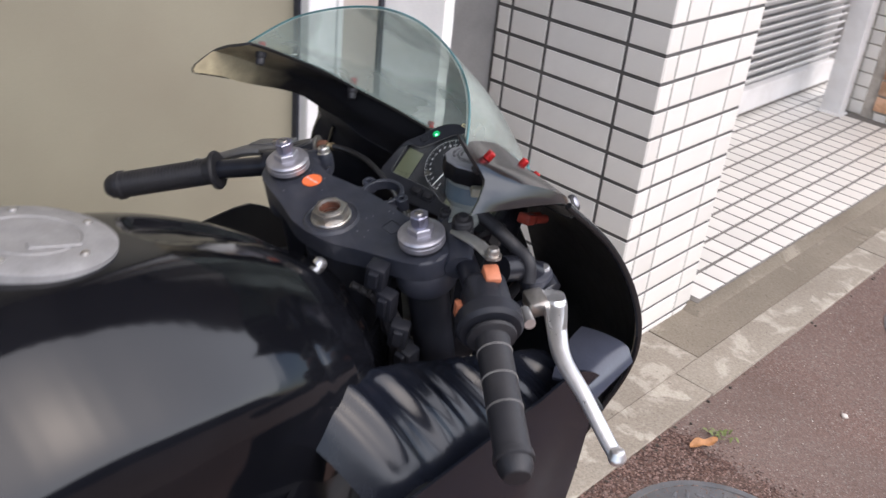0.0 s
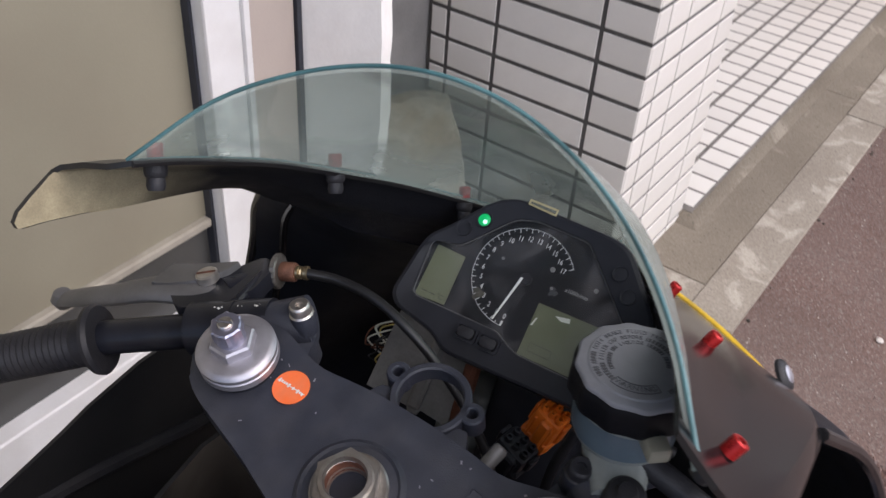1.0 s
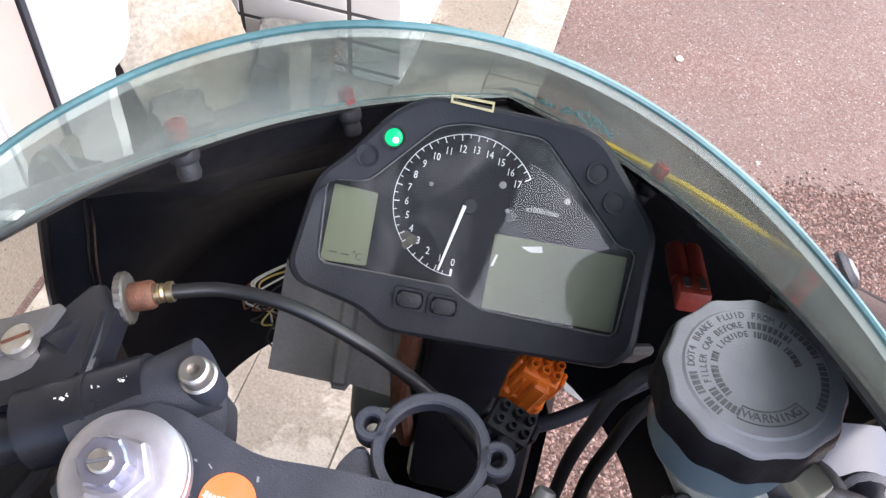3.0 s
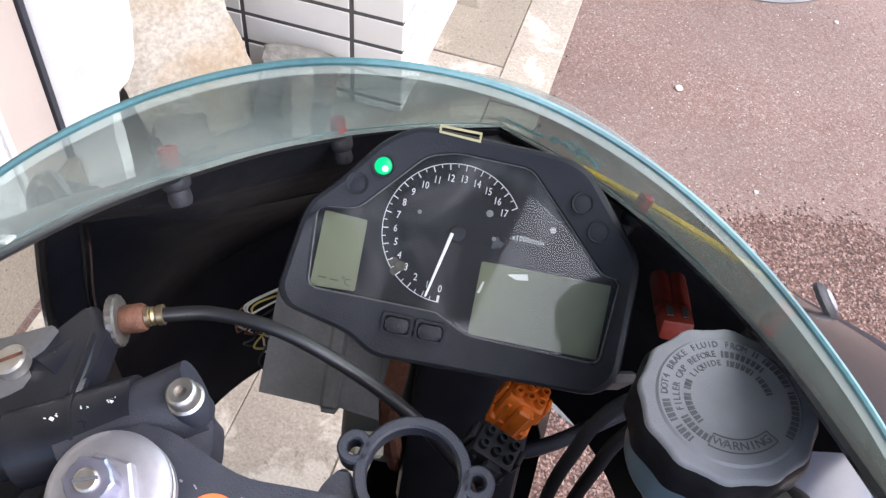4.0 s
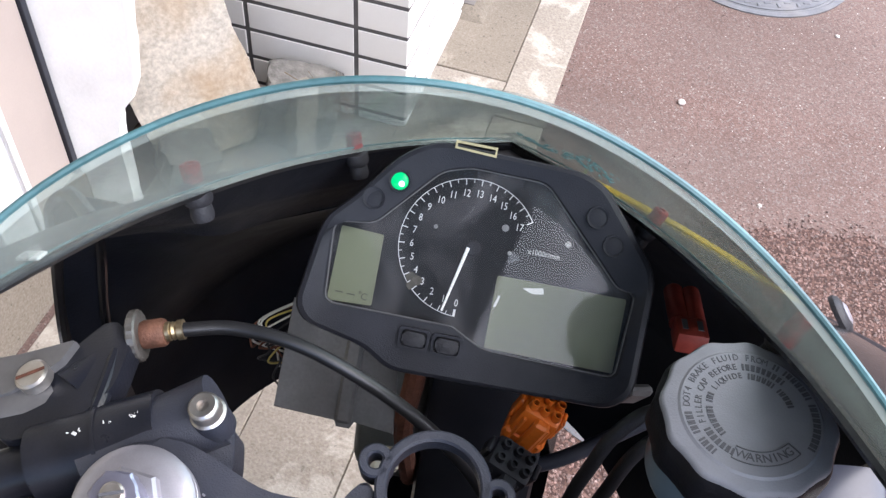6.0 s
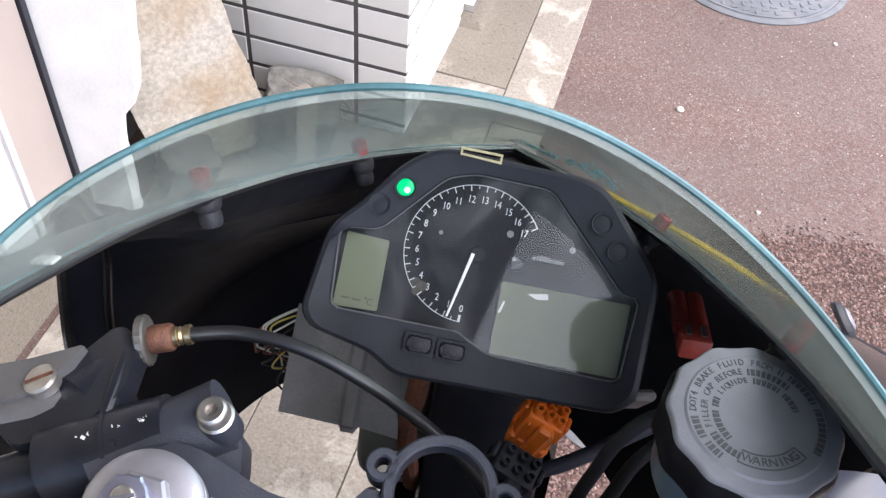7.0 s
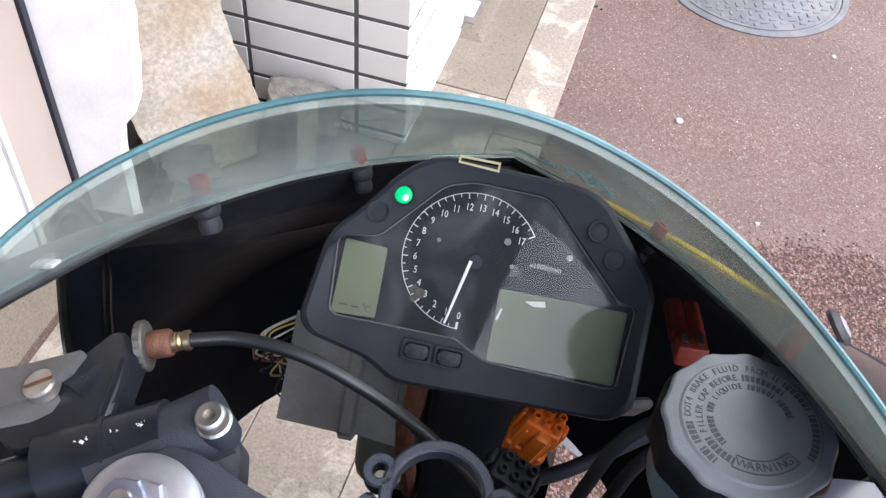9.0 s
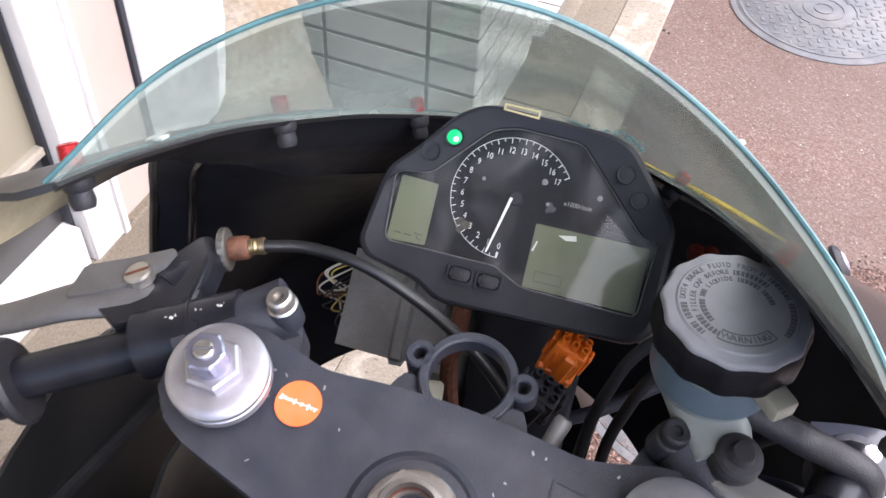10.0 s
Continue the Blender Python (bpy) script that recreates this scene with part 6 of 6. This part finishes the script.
swb = part("switch_box", lathe([(0.0, -0.048), (0.0205, -0.047), (0.0225, -0.044), (0.0225, -0.024), (0.0205, -0.022), (0.0, -0.022)], 28, along(Vector(st(0.2143, -0.0068, 0.966)), Vector(st(0.3184, -0.0858, 0.925)))), PLASTIC, bike, "black switch box with faded red switches")
part("switch_shell", rbox(0.046, 0.040, 0.050, 0.010, 3, Matrix.Translation(st(0.186, 0.016, 0.972)) @ pose(0, 0, 0, 0, 18, -37)), PLASTIC, swb)
part("kill_switch", rbox(0.020, 0.016, 0.012, 0.003, 2, Matrix.Translation(st(0.184, 0.022, 1.000)) @ pose(0, 0, 0, 0, 20, -38)), SWITCH_RED, swb, "faded red kill switch")
part("switch_mark", rbox(0.004, 0.013, 0.0125, 0.001, 1, Matrix.Translation(st(0.181, 0.024, 1.0005)) @ pose(0, 0, 0, 0, 20, -38)), WHITE_INK, swb)
part("start_button", rbox(0.012, 0.010, 0.016, 0.002, 2, Matrix.Translation(st(0.174, -0.006, 0.968)) @ pose(0, 0, 0, 0, 0, -38)), SWITCH_RED, swb, "faded red start button")
RC = Vector((0.1018, 0.0655, 0.003))
res = part("brake_reservoir", lathe([(0.0, 1.012), (0.012, 1.012), (0.018, 1.018), (0.0255, 1.026), (0.0268, 1.032), (0.0268, 1.058), (0.0, 1.058)], 44, Matrix.Translation(RC)), TANK_FLUID, bike, "milky translucent brake fluid reservoir")
part("fluid_band", lathe([(0.02705, 1.030), (0.02715, 1.031), (0.02715, 1.046), (0.02705, 1.047)], 44, Matrix.Translation(RC)), FLUID, res, "bluish fluid level")
cap = part("reservoir_cap", lathe([(0.0, 1.0688), (0.0304, 1.0688), (0.0312, 1.0672), (0.0318, 1.064), (0.0318, 1.054), (0.0310, 1.0525), (0.0, 1.0525)], 96, Matrix.Translation(RC), lambda a, z: 1 + 0.022 * max(-0.6, math.cos(a * 12))), CAP_BLACK, res, "black ribbed reservoir cap", 40)
part("cap_top", lathe([(0.0, 1.0715), (0.0288, 1.0715), (0.0298, 1.0708), (0.0303, 1.0695), (0.0303, 1.0680), (0.0, 1.0680)], 96, Matrix.Translation(RC), lambda a, z: 1 + 0.022 * max(-0.6, math.cos(a * 12))), GREY_CAP, cap, "faded grey top of the cap", 40)
CAPM = Matrix.Translation(RC + Vector((0, 0, 1.0715))) @ pose(0, 0, 0, 0, 0, -12)
part("cap_disc", lathe([(0, 0.0008), (0.0243, 0.0008), (0.0252, 0.0)], 64, CAPM), GREY_CAP, cap, "grey cap top with moulded lettering")


def arc_text(text, r, size, start, step, m, inward=True):
    bm = bmesh.new()
    for i, ch in enumerate(text):
        if ch == " ":
            continue
        a = radians(start - step * i)
        p = m @ Matrix.Translation((r * math.cos(a), r * math.sin(a), 0.0009)) @ Matrix.Rotation(a - math.pi / 2, 4, 'Z')
        if ch == "|":
            for dx in (-0.2, 0.16):
                join(bm, rbox(size * 0.2, size * 0.72, 0.0003, 0, 1, p @ Matrix.Translation((dx * size, 0, 0))))
        else:
            join(bm, letters(ch, size, p @ Matrix.Diagonal((0.85, 1, 1, 1)), depth=0.00012))
    return bm


part("moulded_lettering", arc_text("||| |||| DOT4 BRAKE FLUID FROM | |||||| |||||||||", 0.0222, 0.0036, 246, 5.4, CAPM), DARK_INK, cap, "dark moulded lettering")
part("moulded_lettering", arc_text("|||||| FILLER CAP BEFORE ||||||||", 0.0182, 0.0035, 259, 6.0, CAPM), DARK_INK, cap, "dark moulded lettering")
part("moulded_lettering", arc_text("|||||| || LIQUIDE ||||| ||||", 0.0145, 0.0032, 238, 7.5, CAPM), DARK_INK, cap, "dark moulded lettering")
bm = bmesh.new()
for i, ch in enumerate("WARNING"):
    a = radians(-89 + 9.2 * i)
    join(bm, letters(ch, 0.0043, CAPM @ Matrix.Translation((0.0178 * math.cos(a), 0.0178 * math.sin(a), 0.0009)) @ Matrix.Rotation(a + math.pi / 2, 4, 'Z'), depth=0.00012))
part("warning_word", bm, DARK_INK, cap)
bm = bmesh.new()
loop_o = [(r * math.cos(radians(a)), r * math.sin(radians(a))) for r, rng_ in ((0.0206, range(-98, -22, 4)), (0.0152, range(-26, -102, -4))) for a in rng_]
loop_i = [(r * math.cos(radians(a)), r * math.sin(radians(a))) for r, rng_ in ((0.0203, range(-97, -21, 4)), (0.0155, range(-25, -101, -4))) for a in rng_]
bm = rim(loop_o, loop_i, 0.0006, 0.0011)
bm.transform(CAPM)
part("warning_box", bm, DARK_INK, cap)
part("outlet", rbox(0.0115, 0.017, 0.0095, 0.002, 2, pose(0.1235, 0.0420, 1.0530, 0, 0, 40)), material("yellowed_plastic", (0.27, 0.26, 0.205), 0.4, vary=0.1, scale=60), res, "yellowed plastic lug")
BOOT = Matrix.Translation((0.1185, 0.0325, 1.0165)) @ pose(0, 0, 0, 12, 6, 0)
part("reservoir_foot", tube([(0.1018, 0.0655, 1.022), (0.108, 0.050, 1.016), (0.115, 0.034, 1.014)], lambda t: 0.021 - 0.008 * t, 20, 6, 0.7), TANK_FLUID, res)
part("rubber_boot", lathe([(0, 0.0125), (0.0045, 0.0125), (0.0055, 0.0105), (0.0060, 0.0090), (0.0090, 0.0084), (0.0104, 0.0064), (0.0100, 0.0046), (0.0108, 0.0032), (0.0112, -0.001), (0.0104, -0.0026), (0.0116, -0.0040), (0.0118, -0.010), (0, -0.010)], 28, BOOT), RUBBER, res, "black rubber mount")
arm_pts = [(0.112, 0.030, 1.008), (0.128, 0.022, 1.012), (0.155, 0.012, 1.016), (0.178, 0.003, 1.015)]
arm = part("reservoir_arm", tube(arm_pts, lambda t: 0.0085 - 0.001 * t, 12, 6, 0.45), material("cast_alloy_arm", (0.42, 0.42, 0.41), 0.4, 0.7, vary=0.12, scale=60), bike, "dull alloy reservoir bracket")
part("arm_bolt", lathe([(0, 0.010), (0.005, 0.010), (0.006, 0.008), (0.006, 0.003), (0.0085, 0.003), (0.0085, 0.0)], 20, Matrix.Translation((0.1770, 0.0040, 1.0150))), STEEL, arm)
part("reservoir_hose", tube([(0.116, 0.058, 1.022), (0.137, 0.0573, 1.015), (0.149, 0.0562, 1.011), (0.166, 0.0605, 1.000), (0.183, 0.0600, 0.991), (0.189, 0.0565, 0.972)], 0.0072, 14, 8), RUBBER, bike, "black rubber reservoir hose")
for dx, dz in ((0.0, 0.0), (0.012, -0.014)):
    part("hose", tube([(0.112 + dx, 0.122, 0.98 + dz), (0.088 + dx, 0.117, 0.985 + dz), (0.073 + dx, 0.108, 0.974 + dz), (0.065 + dx, 0.099, 0.953 + dz), (0.060 + dx, 0.094, 0.925 + dz), (0.055 + dx, 0.085, 0.86 + dz), (0.03, 0.05, 0.74)], 0.0035, 12, 8), RUBBER, bike, "black rubber hose")
part("cable_tip", lathe([(0, 0.0), (0.0042, 0.001), (0.0046, 0.014), (0.0036, 0.016), (0, 0.016)], 16, along((0.041, 0.034, 0.985), (0.046, 0.046, 0.995))), PLATE, bike, "grey ferrule")
part("cross_tube", tube([(0.02, 0.17, 0.80), (0.06, 0.175, 0.815), (0.12, 0.20, 0.86)], 0.005, 12, 6), CLAMP_BLACK, bike, "black cross tube")
part("side_bracket", rbox(0.014, 0.006, 0.022, 0.002, 1, pose(0.083, 0.150, 0.945, 20, 10, 20)), PLATE, bike, "bare metal cowl bracket")
part("ecu_clip", rbox(0.022, 0.018, 0.05, 0.003, 2, pose(0.046, 0.006, 0.925, 10, 20, 0)), PLASTIC, bike, "grey-black wiring clip")

# tank: y, half width, top z, belly z
TANK = [
    (-0.600, 0.110, 0.985, 0.80),
    (-0.500, 0.145, 1.055, 0.78),
    (-0.400, 0.162, 1.080, 0.78),
    (-0.310, 0.168, 1.073, 0.78),
    (-0.240, 0.164, 1.056, 0.78),
    (-0.170, 0.157, 1.028, 0.79),
    (-0.110, 0.142, 0.995, 0.81),
    (-0.070, 0.112, 0.966, 0.84),
    (-0.055, 0.060, 0.950, 0.86),
]
# half section: share of the half width, drop below the crest
SECTION = spline([(0, 0, 0), (0.32, -0.003, 0), (0.50, -0.015, 0), (0.68, -0.035, 0), (0.84, -0.057, 0), (0.945, -0.076, 0), (0.988, -0.093, 0), (1.0, -0.112, 0), (0.99, -0.14, 0), (0.95, -0.18, 0), (0.88, -0.255, 0)], 12)
HALF = [(q.x, q.y) for q in SECTION]
FULL = [(-x, z) for x, z in HALF[:0:-1]] + HALF
rows = []
for k in range(161):
    y = -0.60 + 0.545 * k / 160
    w = sum(lerp_table(TANK, y + d)[0] for d in (-0.03, -0.015, 0, 0.015, 0.03)) / 5
    zt = sum(lerp_table(TANK, y + d)[1] for d in (-0.03, -0.015, 0, 0.015, 0.03)) / 5
    squash = min(1.0, 0.55 + 0.45 * (-0.06 - y) / 0.12) if y > -0.18 else 1.0
    row = []
    for sx, dz in FULL:
        x, z = w * sx, zt + dz * squash
        reach = min(1.0, max(0.0, (-0.085 - y) / 0.165))
        half = 0.010 + 0.021 * reach
        q = max(abs(x + 0.011) / half, abs(y + 0.165) / 0.092) if y > -0.225 else math.hypot(abs(x + 0.011) / half, (y + 0.225) / 0.032)
        dent = 0.010 * min(1.0, max(0.0, (1.12 - q) / 0.28)) * (0.45 + 0.55 * reach) if dz > -0.15 else 0
        row.append((x, y, z - dent))
    rows.append(row)
tank = part("fuel_tank", sheet(rows), GLOSS_BLACK, bike, "glossy black fuel tank, dusty and scuffed", 60)
TF = Matrix.Translation((-0.014, -0.338, 1.0765)) @ pose(0, 0, 0, -8, 0, 0)
fc = part("filler_cap", lathe([(0, 0.004), (0.034, 0.0045), (0.036, 0.003), (0.038, 0.0045), (0.060, 0.0035), (0.064, 0.001), (0.064, -0.008)], 64, TF), FILLER, tank, "dull grey fuel filler cap")
part("cap_flap", rbox(0.010, 0.038, 0.0022, 0.0008, 1, TF @ Matrix.Translation((0.024, 0.006, 0.0048)) @ pose(0, 0, 0, 0, 0, -18)), FILLER, fc)
for i in range(5):
    a = radians(72 * i + 20)
    part("cap_screw", lathe([(0, 0.006), (0.003, 0.006), (0.0034, 0.005), (0.0034, 0.002)], 12, TF @ Matrix.Translation((0.05 * math.cos(a), 0.05 * math.sin(a), 0))), STEEL, fc)

CLIPS = [(0.083, -0.050, 0.975, 0.020, 0.018, 0.030, 20), (0.094, -0.045, 0.945, 0.018, 0.016, 0.034, 10), (0.108, -0.040, 0.915, 0.020, 0.016, 0.030, 30), (0.112, -0.030, 0.885, 0.022, 0.018, 0.028, 0)]

# frame beams, engine, wheel, seat: mostly hidden below and behind
for s in (-1, 1):
    rows = []
    for k in range(15):
        t = k / 14
        y = 0.02 - 0.46 * t
        rows.append([(s * (0.055 + 0.115 * min(1, t * 1.7) + 0.018 * math.sin(v * math.pi)), y, 0.925 - 0.26 * v - 0.12 * t) for v in [i / 10 for i in range(11)]])
    part("frame_beam", sheet(rows, 0.006), GLOSS_BLACK, bike, "glossy black frame beam cover", 60)
part("headstock", lathe([(0, -0.03), (0.032, -0.03), (0.036, -0.20), (0.0, -0.20)], 28, RAKE @ Matrix.Translation((0, -0.0285, 0))), PLASTIC, bike, "black steering head")
part("lower_clamp", prism(rounded([(-0.135, -0.03), (-0.135, 0.03), (0.135, 0.03), (0.135, -0.03), (0.03, -0.06), (-0.03, -0.06)], 0.02), -0.235, -0.205, 0.004, 2, RAKE.copy()), CLAMP_BLACK, bike, "black lower fork clamp")
part("frame_bolt", lathe([(0, 0.0075), (0.004, 0.0070), (0.0068, 0.0045), (0.0075, 0.0), (0, 0.0)], 20, pose(0.0166, -0.0626, 0.963, -30, 20, 0)), POLISHED, bike, "bright frame bolt")
for i in range(3):
    part("ignition_lead", tube([(0.05 + 0.012 * i, -0.05, 0.95), (0.068 + 0.01 * i, -0.03, 0.93), (0.085 + 0.008 * i, -0.02, 0.88), (0.085, -0.03, 0.78)], 0.004, 8, 6), RUBBER, bike, "loom cable")
for x, y, z, w, d, h, a in CLIPS:
    cb = part("loom_connector", rbox(w, d, h, 0.003, 2, pose(x, y, z, 12, 8, a)), PLASTIC, bike, "black loom connector")
    part("latch", rbox(w * 0.5, d * 0.3, h * 0.6, 0.001, 1, pose(x, y, z, 12, 8, a) @ Matrix.Translation((0, -d * 0.6, h * 0.1))), PLASTIC, cb)
    part("lead", tube([Vector((x, y, z - h * 0.3)), Vector((x + 0.004, y + 0.01, z - h - 0.02)), Vector((x - 0.01, y + 0.03, z - h - 0.06))], 0.0045, 8, 4), RUBBER, cb)
part("engine", rbox(0.30, 0.42, 0.34, 0.04, 3, Matrix.Translation((0, -0.10, 0.50))), PLATE, bike, "dull grey engine block")
AX = RAKE @ Vector((0, 0.0, -0.72))
wheel = Matrix.Translation((AX.x, AX.y + 0.02, 0.302)) @ pose(0, 0, 0, 0, 90, -5.3)
prof = [(0.215 + 0.0, -0.045), (0.245, -0.058), (0.275, -0.056), (0.295, -0.036), (0.302, 0.0), (0.295, 0.036), (0.275, 0.056), (0.245, 0.058), (0.215, 0.045)]
fw = part("front_wheel", lathe(prof, 72, wheel), RUBBER, bike, "front wheel with a black tyre")
part("rim", lathe([(0.217, -0.044), (0.200, -0.040), (0.190, -0.012), (0.190, 0.012), (0.200, 0.040), (0.217, 0.044)], 72, wheel), PLASTIC, fw)
part("hub", lathe([(0, -0.05), (0.035, -0.05), (0.04, 0.0), (0.035, 0.05), (0, 0.05)], 28, wheel), PLASTIC, fw)
for i in range(6):
    a = radians(60 * i)
    part("spoke", tube([wheel @ Vector((0.03 * math.cos(a), 0.03 * math.sin(a), 0)), wheel @ Vector((0.195 * math.cos(a), 0.195 * math.sin(a), 0))], 0.012, 10, 1), PLASTIC, fw)
for s in (-1, 1):
    part("brake_disc", lathe([(0.09, s * 0.062), (0.155, s * 0.062), (0.155, s * 0.067), (0.09, s * 0.067), (0.09, s * 0.062)], 56, wheel), STEEL, fw, "steel brake disc")
rows = []
for k in range(21):
    a = radians(20 + 110 * k / 20)
    rows.append([tuple(wheel @ Vector(((0.322 - 0.03 * abs(v) ** 2.2) * -math.sin(a) * 1.0, (0.322 - 0.03 * abs(v) ** 2.2) * math.cos(a), 0.07 * v))) for v in [-1 + 2 * i / 10 for i in range(11)]])
part("front_fender", sheet(rows, 0.003), GLOSS_BLACK, bike, "black front mudguard")
part("side_reflector", rbox(0.012, 0.05, 0.03, 0.004, 2, Matrix.Translation((AX.x + 0.085, AX.y - 0.09, 0.56)) @ pose(0, 0, 0, 20, 0, -5)), REFLECTOR, bike, "amber side reflector")
rear = Matrix.Translation((0, -1.12, 0.31)) @ pose(0, 0, 0, 0, 90, 0)
rw = part("rear_wheel", lathe([(0.215, -0.075), (0.25, -0.09), (0.285, -0.085), (0.305, -0.05), (0.31, 0), (0.305, 0.05), (0.285, 0.085), (0.25, 0.09), (0.215, 0.075)], 64, rear), RUBBER, bike, "rear wheel with a black tyre")
part("rim", lathe([(0.217, -0.074), (0.195, -0.06), (0.19, 0), (0.195, 0.06), (0.217, 0.074)], 64, rear), PLASTIC, rw)
part("disc_web", lathe([(0, -0.02), (0.19, -0.012), (0.19, 0.012), (0, 0.02)], 40, rear), PLASTIC, rw)
part("swing_arm", tube([(0.11, -0.35, 0.42), (0.115, -0.7, 0.36), (0.11, -1.12, 0.31)], 0.03, 12, 6), PLATE, bike, "grey swing arm")
part("swing_arm", tube([(-0.11, -0.35, 0.42), (-0.115, -0.7, 0.36), (-0.11, -1.12, 0.31)], 0.03, 12, 6), PLATE, bike, "grey swing arm")
part("axle", tube([(-0.12, -1.12, 0.31), (0.12, -1.12, 0.31)], 0.012, 12, 1), STEEL, bike)
part("seat", rbox(0.26, 0.42, 0.10, 0.035, 3, pose(0, -0.78, 0.86, 8, 0, 0)), RUBBER, bike, "black seat")
part("subframe", rbox(0.16, 0.62, 0.14, 0.03, 2, pose(0, -0.66, 0.76, 14, 0, 0)), PLASTIC, bike, "black rear subframe cover")
part("side_stand", tube([(-0.12, -0.30, 0.36), (-0.20, -0.26, 0.18), (-0.27, -0.24, 0.012)], 0.011, 12, 4), STEEL, bike, "side stand")

# ---- tiles and bricks, last ----
for parent, m, w, h in TILE_JOBS:
    lay("tile", parent, m, w, h, 0.0085, TILE)
near = sorted(PORCH_JOBS, key=lambda p: p[1] - 0.3 * p[0])
for xc, yc in near:
    o = lay("tile", porch, Matrix.Identity(4), 0.0870, 0.0715, 0.007, TILE)
    o.matrix_local = porch.matrix_world.inverted() @ Matrix.Translation((xc, yc, 0.0195))
for xc, zc, w in BRICK_JOBS:
    if w > 0.04:
        lay("brick", endwall, Matrix.Translation((xc + 0.9, -0.078, zc)) @ pose(0, 0, 0, 90, 0, 0), w - 0.012, 0.067, 0.012, BRICK)
for xc, zc, w, h in END_TILES:
    lay("tile", endwall, Matrix.Translation((xc + 0.9, -0.078, zc)) @ pose(0, 0, 0, 90, 0, 0), w, h, 0.009, TILE)
